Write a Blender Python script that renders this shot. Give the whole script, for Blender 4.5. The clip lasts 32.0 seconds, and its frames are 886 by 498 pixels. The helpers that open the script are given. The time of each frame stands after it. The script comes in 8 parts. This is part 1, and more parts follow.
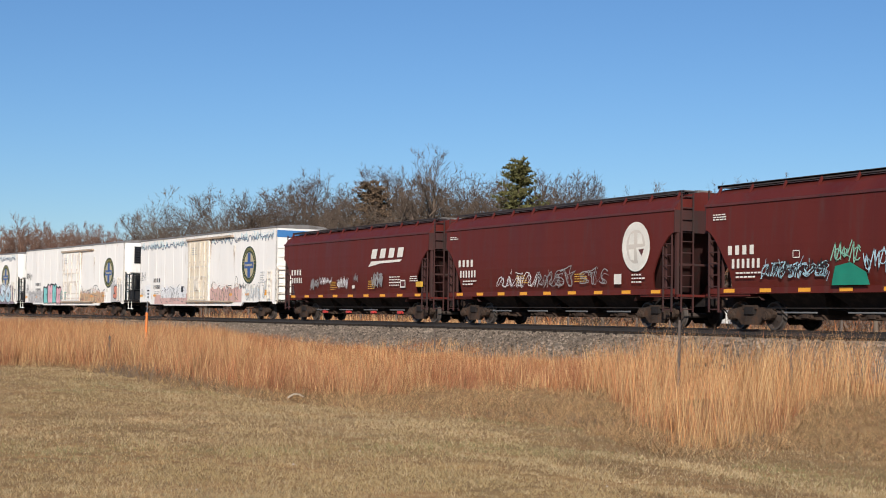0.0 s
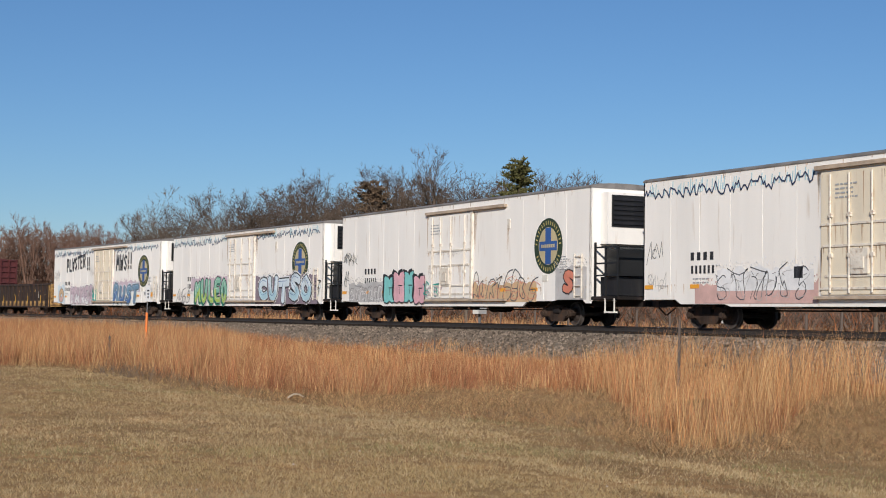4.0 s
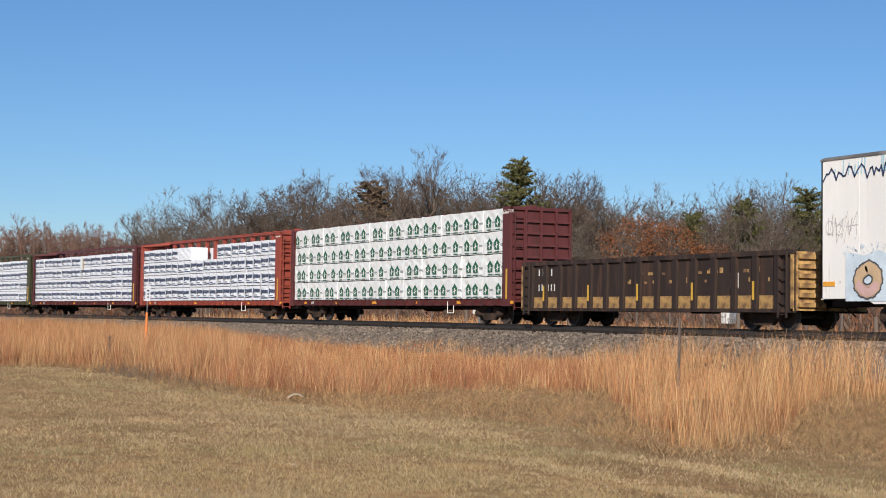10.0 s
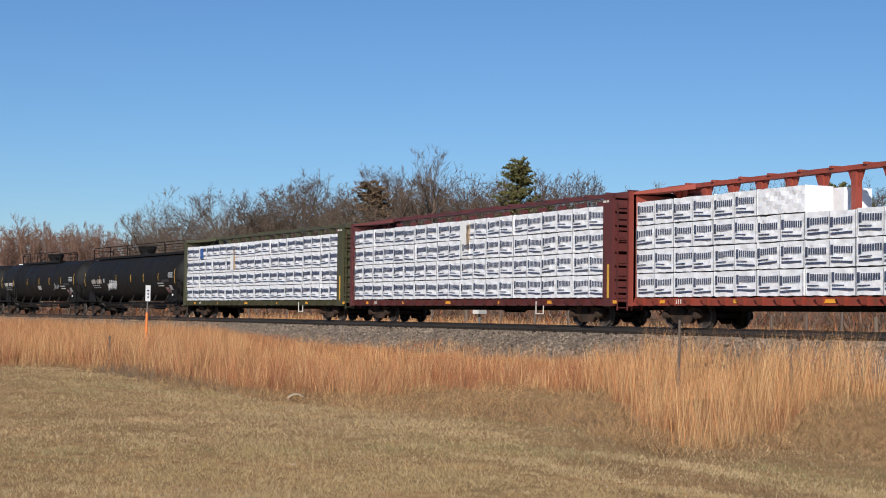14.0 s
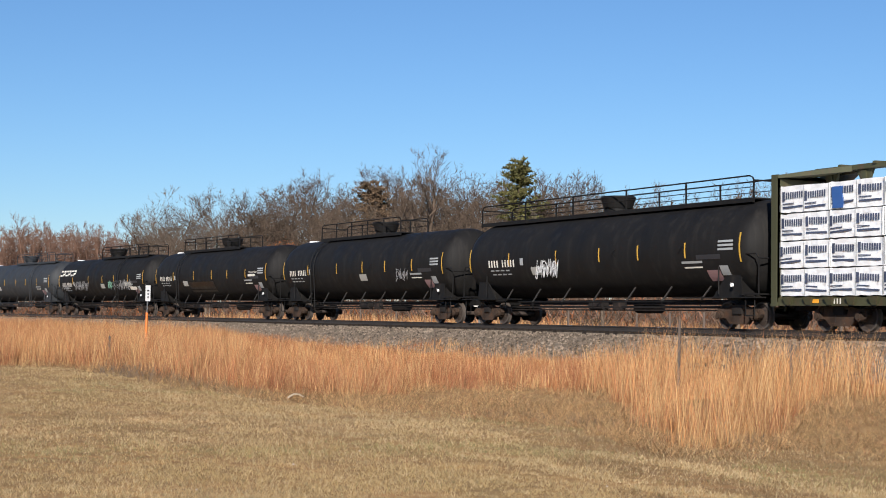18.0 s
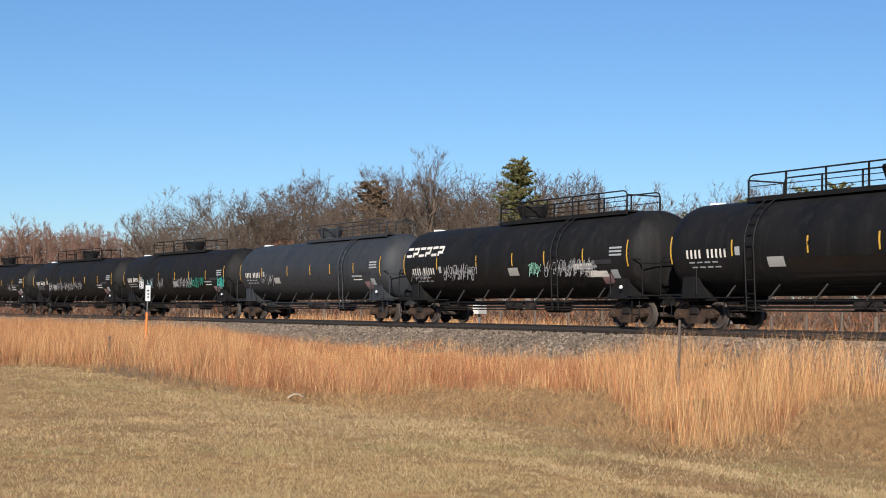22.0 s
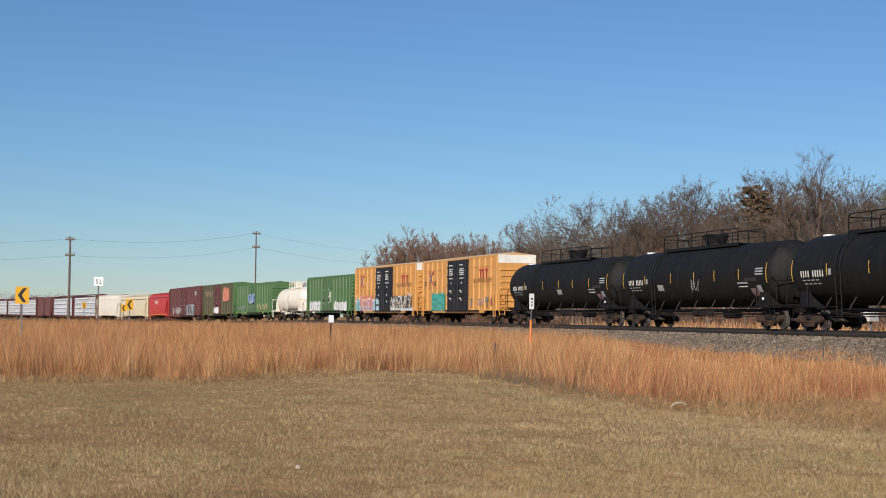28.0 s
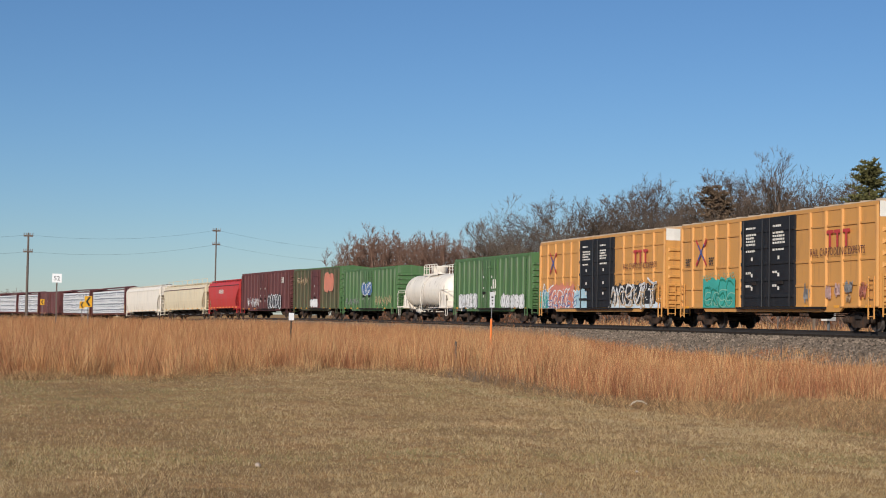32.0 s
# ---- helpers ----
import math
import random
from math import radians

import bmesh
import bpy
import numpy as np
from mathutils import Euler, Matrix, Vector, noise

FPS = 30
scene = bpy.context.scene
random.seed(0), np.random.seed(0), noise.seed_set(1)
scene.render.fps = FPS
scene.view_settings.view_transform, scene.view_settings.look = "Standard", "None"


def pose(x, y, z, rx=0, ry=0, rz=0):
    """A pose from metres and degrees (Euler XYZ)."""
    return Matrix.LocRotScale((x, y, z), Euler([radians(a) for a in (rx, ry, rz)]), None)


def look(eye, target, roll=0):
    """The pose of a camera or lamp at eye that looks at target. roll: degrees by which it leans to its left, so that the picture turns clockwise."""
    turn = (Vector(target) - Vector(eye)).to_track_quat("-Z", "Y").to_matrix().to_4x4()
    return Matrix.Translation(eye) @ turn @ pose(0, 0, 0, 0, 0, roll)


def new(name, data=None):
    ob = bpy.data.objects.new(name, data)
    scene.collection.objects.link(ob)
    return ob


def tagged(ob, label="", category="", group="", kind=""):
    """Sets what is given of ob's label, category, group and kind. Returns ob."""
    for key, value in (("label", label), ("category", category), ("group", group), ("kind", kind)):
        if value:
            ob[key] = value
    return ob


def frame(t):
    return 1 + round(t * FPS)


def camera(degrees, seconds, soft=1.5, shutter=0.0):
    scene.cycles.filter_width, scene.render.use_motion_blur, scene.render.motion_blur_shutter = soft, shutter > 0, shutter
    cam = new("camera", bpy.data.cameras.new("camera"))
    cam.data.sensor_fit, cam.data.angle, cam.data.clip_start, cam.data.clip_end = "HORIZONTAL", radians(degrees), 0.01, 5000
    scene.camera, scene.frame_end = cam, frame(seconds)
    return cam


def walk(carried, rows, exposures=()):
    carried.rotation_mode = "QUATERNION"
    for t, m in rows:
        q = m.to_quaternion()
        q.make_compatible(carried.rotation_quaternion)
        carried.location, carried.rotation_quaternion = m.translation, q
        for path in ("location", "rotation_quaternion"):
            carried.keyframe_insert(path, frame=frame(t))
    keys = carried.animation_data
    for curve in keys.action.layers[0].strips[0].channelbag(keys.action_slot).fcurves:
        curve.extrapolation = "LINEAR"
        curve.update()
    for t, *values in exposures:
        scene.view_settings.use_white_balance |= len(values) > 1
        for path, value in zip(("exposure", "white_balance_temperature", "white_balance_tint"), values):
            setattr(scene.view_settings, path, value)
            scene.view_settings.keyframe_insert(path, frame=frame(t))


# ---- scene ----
# ---- camera ----
EYE = Vector((0.0, -32.481, 0.325))


def aim(yaw, pitch, roll):
    """A camera pose: yaw from the track's far direction, pitch up and roll, in degrees."""
    a, b = radians(yaw), radians(pitch)
    way = Vector((-math.cos(a) * math.cos(b), math.sin(a) * math.cos(b), math.sin(b)))
    return look(EYE, EYE + way, roll)


cam = camera(32.96, 32.0, soft=1.0)
PATH = [
    (0.0, 27.467, 2.544, 0.756),
    (22.5, 27.467, 2.544, 0.756),
    (23.0, 27.482, 2.562, 0.725),
    (23.5, 27.479, 2.574, 0.794),
    (24.0, 27.469, 2.586, 0.835),
    (24.5, 27.429, 2.598, 0.828),
    (25.0, 26.811, 2.654, 0.727),
    (25.5, 24.911, 2.763, 0.620),
    (26.0, 21.683, 2.873, 0.627),
    (26.5, 18.491, 2.830, 0.667),
    (28.5, 12.554, 2.638, 0.700),
    (29.0, 12.667, 2.639, 0.698),
    (29.5, 13.288, 2.659, 0.811),
    (30.0, 13.921, 2.677, 0.849),
    (30.5, 14.232, 2.673, 0.866),
    (31.0, 14.344, 2.638, 0.918),
    (31.5, 14.412, 2.598, 0.930),
    (32.0, 14.437, 2.602, 0.896),
]
EXPOSURES = [(t, stops, 5900 if t < 5 else 5850 if t < 10 else 5820 if t < 17 else 5970, 10) for t, stops in ((0.0, 0.13), (1.0, 0.12), (2.0, 0.06), (3.0, -0.13), (6.0, -0.03), (7.0, 0.0), (8.0, -0.06), (9.0, -0.06), (10.0, 0.14), (10.6, 0.2), (12.0, 0.14), (13.0, 0.10), (14.0, 0.07), (17.0, 0.27), (19.0, 0.40), (21.0, 0.41), (22.0, 0.38), (23.0, 0.24), (25.0, 0.24), (26.0, 0.17), (29.0, 0.04), (31.0, 0.0), (32.0, -0.07))]
walk(cam, [(t, aim(*turn)) for t, *turn in PATH], EXPOSURES)

# ---- light ----
SUN_TO = Vector((0.819 * math.cos(radians(24)), -0.574 * math.cos(radians(24)), math.sin(radians(24))))
world = bpy.data.worlds.new("sky")
scene.world = world
world.use_nodes = True
sky = world.node_tree.nodes.new("ShaderNodeTexSky")
sky.sky_type = "NISHITA"
sky.sun_disc = False
sky.sun_elevation, sky.sun_rotation = radians(24), radians(125)
sky.air_density, sky.dust_density, sky.ozone_density = 1.0, 0.05, 6.0
world.node_tree.nodes["Background"].inputs["Strength"].default_value = 0.078
world.node_tree.links.new(sky.outputs[0], world.node_tree.nodes["Background"].inputs["Color"])
sun = new("sun", bpy.data.lights.new("sun", "SUN"))
sun.data.energy, sun.data.angle, sun.data.color = 5.0, radians(0.55), (1.0, 0.89, 0.75)
sun.matrix_basis = look(SUN_TO * 100, (0, 0, 0))

# ---- materials ----
MATS = {}


def surface(name, rgb, rough=0.6, metal=0.0, var=0.15, spot=None, spots=0.0, scale=1.0, stretch=(1, 1, 1), bump=0.2, fine=40.0,
            island=0.0, tone=None, spec=0.5, relief=0.02):
    """A painted or natural surface: base colour, coarse variation, spots of a second colour (dirt, rust, chalk), fine grain and relief."""
    if name in MATS:
        return MATS[name]
    m = MATS[name] = bpy.data.materials.new(name)
    m.use_nodes = True
    n, ln = m.node_tree.nodes, m.node_tree.links
    shade = n["Principled BSDF"]
    shade.inputs["Roughness"].default_value, shade.inputs["Metallic"].default_value = rough, metal
    shade.inputs["Specular IOR Level"].default_value = spec
    where = n.new("ShaderNodeTexCoord").outputs["Object"]
    mapping = n.new("ShaderNodeMapping")
    mapping.inputs["Scale"].default_value = stretch
    ln.new(where, mapping.inputs["Vector"])

    def grain(size, detail, source):
        g = n.new("ShaderNodeTexNoise")
        g.inputs["Scale"].default_value, g.inputs["Detail"].default_value = size, detail
        ln.new(source, g.inputs["Vector"])
        return g.outputs["Fac"]

    def ramp(source, lo, hi, a=0.0, b=1.0):
        r = n.new("ShaderNodeMapRange")
        for k, v in zip((1, 2, 3, 4), (lo, hi, a, b)):
            r.inputs[k].default_value = v
        ln.new(source, r.inputs[0])
        return r.outputs[0]

    def mix(kind, fac, a, b):
        x = n.new("ShaderNodeMix")
        x.data_type, x.blend_type = "RGBA", kind
        for slot, v in ((0, fac), (6, a), (7, b)):
            if isinstance(v, (int, float)):
                x.inputs[slot].default_value = v
            elif isinstance(v, tuple):
                x.inputs[slot].default_value = (*v, 1)
            else:
                ln.new(v, x.inputs[slot])
        return x.outputs[2]

    coarse = grain(0.55 * scale, 4, mapping.outputs[0])
    small = grain(fine, 3, where)
    value = ramp(coarse, 0.3, 0.7, 1 - var, 1 + var)
    colour = mix("MULTIPLY", 1.0, rgb, value)
    value2 = ramp(small, 0.3, 0.7, 1 - var * 0.5, 1 + var * 0.5)
    colour = mix("MULTIPLY", 1.0, colour, value2)
    if tone:
        colour = mix("MIX", ramp(grain(0.23 * scale, 3, where), 0.4, 0.62, 0, 0.8), colour, tone)
    if spot:
        cover = ramp(grain(1.7 * scale, 8, mapping.outputs[0]), 0.62 - 0.3 * spots, 0.78 - 0.2 * spots, 0, 0.85)
        colour = mix("MIX", cover, colour, spot)
    if island:
        one = n.new("ShaderNodeNewGeometry").outputs["Random Per Island"]
        colour = mix("MULTIPLY", 1.0, colour, ramp(one, 0, 1, 1 - island, 1 + island))
    ln.new(colour, shade.inputs["Base Color"])
    rough_out = ramp(coarse, 0.3, 0.7, max(rough - 0.1, 0.05), min(rough + 0.1, 1))
    ln.new(rough_out, shade.inputs["Roughness"])
    if bump:
        b = n.new("ShaderNodeBump")
        b.inputs["Strength"].default_value, b.inputs["Distance"].default_value = bump, relief
        ln.new(small, b.inputs["Height"])
        ln.new(b.outputs[0], shade.inputs["Normal"])
    return m


DOWN = (2.2, 2.2, 0.25)
white_paint = surface("white reefer paint", (0.87, 0.83, 0.76), 0.5, var=0.05, spot=(0.62, 0.53, 0.43), spots=0.05, stretch=DOWN, bump=0.08)
white_roof = surface("roof coating", (0.20, 0.185, 0.17), 0.8, var=0.2, spot=(0.10, 0.09, 0.08), spots=0.4)
red_paint = surface("mineral red paint", (0.105, 0.0165, 0.0115), 0.55, spec=0.3, var=0.12, spot=(0.09, 0.03, 0.025), spots=0.3, stretch=DOWN, bump=0.1)
# mineral red darkened: the shade of the hopper ends is in its colour
shaded_red = surface("grimy end red", (0.05, 0.017, 0.014), 0.7, var=0.25, spot=(0.03, 0.022, 0.018), spots=0.4, stretch=DOWN, bump=0.1)
maroon = surface("maroon paint", (0.10, 0.024, 0.022), 0.55, var=0.15, spot=(0.05, 0.025, 0.02), spots=0.3, stretch=DOWN, bump=0.1)
bright_red = surface("bright red paint", (0.48, 0.045, 0.04), 0.5, var=0.1, stretch=DOWN, bump=0.1)
brick_red = surface("faded red paint", (0.27, 0.052, 0.03), 0.6, var=0.15, spot=(0.15, 0.05, 0.03), spots=0.3, stretch=DOWN, bump=0.1)
dark_green = surface("dark green paint", (0.055, 0.055, 0.025), 0.6, var=0.2, spot=(0.09, 0.05, 0.03), spots=0.3, stretch=DOWN, bump=0.1)
black_tank = surface("black tank paint", (0.0095, 0.0088, 0.0085), 0.68, spec=0.22, var=0.22, spot=(0.020, 0.018, 0.016), spots=0.3, stretch=DOWN, bump=0.05)
grey_tank = surface("grey tank paint", (0.034, 0.037, 0.041), 0.62, spec=0.28, var=0.15, spot=(0.025, 0.025, 0.027), spots=0.35, stretch=DOWN, bump=0.05)
cream_paint = surface("cream paint", (0.68, 0.58, 0.40), 0.5, var=0.08, spot=(0.4, 0.3, 0.2), spots=0.2, stretch=DOWN, bump=0.05)
chalk_paint = surface("chalk white paint", (0.79, 0.72, 0.61), 0.5, var=0.06, spot=(0.45, 0.38, 0.3), spots=0.2, stretch=DOWN, bump=0.05)
orange_paint = surface("yellow orange paint", (0.58, 0.285, 0.075), 0.5, var=0.07, spot=(0.42, 0.2, 0.07), spots=0.2, stretch=DOWN, bump=0.08)
green_paint = surface("boxcar green paint", (0.072, 0.150, 0.050), 0.55, var=0.15, spot=(0.17, 0.19, 0.13), spots=0.3, stretch=DOWN, bump=0.1)
olive_paint = surface("weathered olive paint", (0.075, 0.080, 0.036), 0.6, var=0.3, spot=(0.12, 0.05, 0.03), spots=0.4, stretch=DOWN, bump=0.1)
oxide = surface("boxcar oxide paint", (0.115, 0.035, 0.032), 0.6, var=0.2, spot=(0.07, 0.03, 0.03), spots=0.3, stretch=DOWN, bump=0.1)
door_black = surface("black door paint", (0.011, 0.011, 0.013), 0.6, var=0.25, spot=(0.03, 0.028, 0.026), spots=0.2, stretch=DOWN)
gon_brown = surface("gondola brown paint", (0.030, 0.018, 0.0125), 0.7, var=0.35, spot=(0.09, 0.045, 0.025), spots=0.4, stretch=DOWN, bump=0.3)
gon_yellow = surface("worn yellow paint", (0.50, 0.30, 0.10), 0.65, var=0.25, spot=(0.10, 0.05, 0.03), spots=0.75, bump=0.2, scale=2)
truck_steel = surface("dusty truck casting", (0.052, 0.036, 0.027), 0.8, var=0.35, spot=(0.085, 0.048, 0.03), spots=0.4, scale=3, bump=0.3, spec=0.12)
dark_steel = surface("dark underframe steel", (0.022, 0.019, 0.018), 0.75, var=0.3, spot=(0.05, 0.035, 0.03), spots=0.3, scale=2, bump=0.3, spec=0.12)
wheel_steel = surface("wheel steel", (0.055, 0.040, 0.032), 0.75, metal=0.1, var=0.3, scale=4)
bright_steel = surface("polished rail steel", (0.42, 0.42, 0.45), 0.22, metal=0.9, var=0.15, scale=2, bump=0.05)
rail_rust = surface("rusty rail side", (0.030, 0.024, 0.021), 0.8, var=0.25, scale=3, bump=0.3)
grille_black = surface("grille black", (0.012, 0.012, 0.012), 0.5, var=0.2)
wrap_white = surface("white lumber wrap", (0.83, 0.83, 0.83), 0.4, var=0.06, bump=0.55, fine=2.6, relief=0.11, scale=3)
wrap_cream = surface("off white lumber wrap", (0.80, 0.79, 0.74), 0.4, var=0.05, bump=0.5, fine=2.0, relief=0.08, scale=3)
print_navy = surface("navy wrap print", (0.055, 0.068, 0.115), 0.5, var=0.3, fine=12.0, bump=0)
print_green = surface("green wrap print", (0.022, 0.105, 0.052), 0.5, var=0.15, bump=0)
print_grey = surface("grey wrap print", (0.35, 0.36, 0.36), 0.5, var=0.1, bump=0)
lumber = surface("cut lumber ends", (0.50, 0.34, 0.18), 0.7, var=0.2, scale=6)
letter_white = surface("white lettering", (0.74, 0.70, 0.61), 0.6, var=0.12, scale=3, bump=0)
letter_black = surface("black lettering", (0.025, 0.025, 0.028), 0.6, var=0.2, scale=3, bump=0)
letter_yellow = surface("yellow stripe", (0.60, 0.35, 0.04), 0.5, var=0.1, scale=3, bump=0)
letter_orange = surface("orange reflector", (0.80, 0.36, 0.03), 0.4, var=0.1, scale=3, bump=0)
blue_paint = surface("blue emblem paint", (0.035, 0.10, 0.30), 0.5, var=0.1, scale=3, bump=0)
emblem_green = surface("emblem dark green", (0.025, 0.045, 0.022), 0.5, var=0.1, scale=3, bump=0)
emblem_cream = surface("emblem cream", (0.50, 0.42, 0.24), 0.5, var=0.1, scale=3, bump=0)
tag_paints = {k: surface(k + " spray paint", c, 0.5, var=0.12, scale=4, bump=0) for k, c in dict(
    teal=(0.06, 0.38, 0.31), pink=(0.62, 0.24, 0.27), sky=(0.42, 0.60, 0.66), lime=(0.38, 0.52, 0.10), coral=(0.62, 0.22, 0.14),
    purple=(0.20, 0.17, 0.24), sand=(0.60, 0.42, 0.24), grey=(0.30, 0.29, 0.28), white=(0.78, 0.77, 0.75), black=(0.02, 0.02, 0.022),
    blue=(0.06, 0.14, 0.34), green=(0.02, 0.22, 0.14), mint=(0.25, 0.50, 0.36), rose=(0.62, 0.40, 0.35), aqua=(0.22, 0.55, 0.52), blush=(0.70, 0.40, 0.44), ash=(0.50, 0.48, 0.46), ink=(0.10, 0.10, 0.11), plum=(0.24, 0.19, 0.22), pale=(0.62, 0.70, 0.74), steel=(0.16, 0.27, 0.38), orchid=(0.58, 0.46, 0.50), navy=(0.05, 0.07, 0.14),
    yellow=(0.75, 0.55, 0.1)).items()}
bark = surface("bare bark", (0.118, 0.086, 0.063), 0.9, var=0.3, scale=1, bump=0.3, island=0.5, spec=0.12)
bark_red = surface("reddish twigs", (0.19, 0.115, 0.082), 0.9, var=0.2, scale=1, bump=0.2, island=0.3, spec=0.12)
bark_pale = surface("pale bark", (0.150, 0.118, 0.090), 0.9, var=0.2, scale=1, bump=0.2, island=0.25, spec=0.12)
needles = surface("pine needles", (0.120, 0.112, 0.042), 0.85, var=0.3, scale=1, bump=0, island=0.5, spec=0.12)
oak_leaf = surface("dry oak leaves", (0.22, 0.085, 0.035), 0.85, var=0.3, bump=0, island=0.5, spec=0.12)
tall_grass_mat = surface("dry tall grass", (0.41, 0.200, 0.080), 0.8, var=0.22, scale=1.1, bump=0, island=0.55, tone=(0.40, 0.175, 0.082), spec=0.12)
pale_grass_mat = surface("pale straw stems", (0.52, 0.325, 0.152), 0.8, var=0.15, scale=1.0, bump=0, island=0.35, spec=0.12)
rust_grass_mat = surface("russet grass", (0.27, 0.110, 0.056), 0.8, var=0.2, scale=1.0, bump=0, island=0.5, spec=0.12)
lawn_mat = surface("dormant lawn blades", (0.43, 0.310, 0.160), 0.85, var=0.25, scale=0.9, bump=0, island=0.6, tone=(0.34, 0.240, 0.110), spec=0.12)
pale_lawn_mat = surface("bleached lawn blades", (0.47, 0.36, 0.205), 0.85, var=0.15, bump=0, island=0.35, spec=0.12)
green_lawn_mat = surface("green lawn blades", (0.20, 0.19, 0.075), 0.85, var=0.2, bump=0, island=0.3, spec=0.12)
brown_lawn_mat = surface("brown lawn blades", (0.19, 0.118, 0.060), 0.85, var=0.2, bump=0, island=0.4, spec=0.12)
soil = surface("thatch and soil", (0.40, 0.235, 0.098), 0.95, var=0.25, spot=(0.25, 0.15, 0.066), spots=0.5, scale=3.0, bump=0.7, fine=24, tone=(0.34, 0.225, 0.090), spec=0.12)
ballast_mat = surface("crushed granite ballast", (0.25, 0.196, 0.145), 0.9, var=0.2, spot=(0.12, 0.09, 0.065), spots=0.35, scale=2, bump=0.6, island=0.65, spec=0.12)
# darker ballast colour, with the shade between the loose stones painted in
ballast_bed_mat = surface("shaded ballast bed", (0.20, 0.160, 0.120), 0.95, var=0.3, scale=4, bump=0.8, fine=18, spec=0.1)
tie_wood = surface("creosoted tie", (0.035, 0.028, 0.023), 0.9, var=0.3, scale=4, bump=0.5, spec=0.12)
asphalt = surface("road asphalt", (0.10, 0.097, 0.095), 0.9, var=0.15, bump=0.4)
pole_wood = surface("weathered pole wood", (0.13, 0.10, 0.08), 0.9, var=0.2, stretch=(3, 3, 0.3), bump=0.4)
galvanised = surface("galvanised post", (0.22, 0.22, 0.22), 0.5, metal=0.4, var=0.15)
sign_white = surface("white sign face", (0.80, 0.80, 0.78), 0.5, var=0.04)
sign_yellow = surface("yellow sign face", (0.80, 0.42, 0.02), 0.5, var=0.05)
post_orange = surface("orange marker post", (0.82, 0.20, 0.03), 0.5, var=0.06)
dark_walkway = surface("dark grated walkway", (0.045, 0.035, 0.034), 0.8, var=0.3, spot=(0.10, 0.09, 0.085), spots=0.3, scale=3)
door_iron = surface("chalky door ironwork", (0.70, 0.64, 0.54), 0.6, var=0.15, spot=(0.40, 0.28, 0.18), spots=0.3, scale=4)
stone = surface("pale field stone", (0.46, 0.37, 0.29), 0.9, var=0.15, scale=4, bump=0.5)


# ---- building tools ----
class Shape:
    """Collects faces for one mesh, each with a material slot."""

    def __init__(self):
        self.v, self.f, self.m, self.smooth = [], [], [], False

    def face(self, pts, m=0):
        k = len(self.v)
        self.v += [tuple(p) for p in pts]
        self.f.append(tuple(range(k, k + len(pts))))
        self.m.append(m)
        return self

    def hull(self, a, b, m=0):
        """A closed prism between two rings of points of equal count."""
        k, n = len(self.v), len(a)
        self.v += [tuple(p) for p in a] + [tuple(p) for p in b]
        for i in range(n):
            j = (i + 1) % n
            self.f.append((k + i, k + j, k + n + j, k + n + i))
            self.m.append(m)
        self.f += [tuple(k + i for i in reversed(range(n))), tuple(k + n + i for i in range(n))]
        self.m += [m, m]
        return self

    def box(self, x0, x1, y0, y1, z0, z1, m=0):
        a = [(x0, y0, z0), (x0, y1, z0), (x0, y1, z1), (x0, y0, z1)]
        return self.hull([p for p in a], [(x1, p[1], p[2]) for p in a], m)

    def beam(self, p, q, w, d=None, m=0):
        """A straight bar of width w and depth d from p to q."""
        p, q = Vector(p), Vector(q)
        t = (q - p).normalized()
        side = t.cross(Vector((0, 0, 1)) if abs(t.z) < 0.9 else Vector((0, 1, 0))).normalized()
        up = side.cross(t)
        d = w if d is None else d
        ring = [side * w / 2 + up * d / 2, -side * w / 2 + up * d / 2, -side * w / 2 - up * d / 2, side * w / 2 - up * d / 2]
        return self.hull([p + r for r in ring], [q + r for r in ring], m)

    def tube(self, p, q, r, r2=None, n=8, m=0):
        p, q = Vector(p), Vector(q)
        t = (q - p).normalized()
        side = t.cross(Vector((0, 0, 1)) if abs(t.z) < 0.9 else Vector((0, 1, 0))).normalized()
        up = side.cross(t)
        r2 = r if r2 is None else r2
        turn = [(math.cos(2 * math.pi * i / n), math.sin(2 * math.pi * i / n)) for i in range(n)]
        return self.hull([p + (side * c + up * s) * r for c, s in turn], [q + (side * c + up * s) * r2 for c, s in turn], m)

    def wire(self, pts, r, n=5, m=0):
        for a, b in zip(pts, pts[1:]):
            self.tube(a, b, r, n=n, m=m)
        return self

    def plate(self, outline, y0, y1, m=0):
        """An outline in x and z with thickness from y0 to y1."""
        return self.hull([(x, y0, z) for x, z in outline], [(x, y1, z) for x, z in outline], m)

    def loft(self, rings, m=0, caps=True):
        k, n = len(self.v), len(rings[0])
        for r in rings:
            self.v += [tuple(p) for p in r]
        for j in range(len(rings) - 1):
            for i in range(n):
                a, b = k + j * n + i, k + j * n + (i + 1) % n
                self.f.append((a, b, b + n, a + n))
                self.m.append(m)
        if caps:
            self.f += [tuple(k + i for i in reversed(range(n))), tuple(k + (len(rings) - 1) * n + i for i in range(n))]
            self.m += [m, m]
        return self

    def line(self, pts, w, y, m=0):
        """A flat painted stroke through points (x, z) on a wall that faces -y."""
        for (x0, z0), (x1, z1) in zip(pts, pts[1:]):
            dx, dz = x1 - x0, z1 - z0
            d = math.hypot(dx, dz) or 1
            ex, ez = dx / d * w * 0.3, dz / d * w * 0.3
            nx, nz = -dz / d * w / 2, dx / d * w / 2
            self.face([(x0 - ex - nx, y, z0 - ez - nz), (x1 + ex - nx, y, z1 + ez - nz), (x1 + ex + nx, y, z1 + ez + nz), (x0 - ex + nx, y, z0 - ez + nz)], m)
        return self

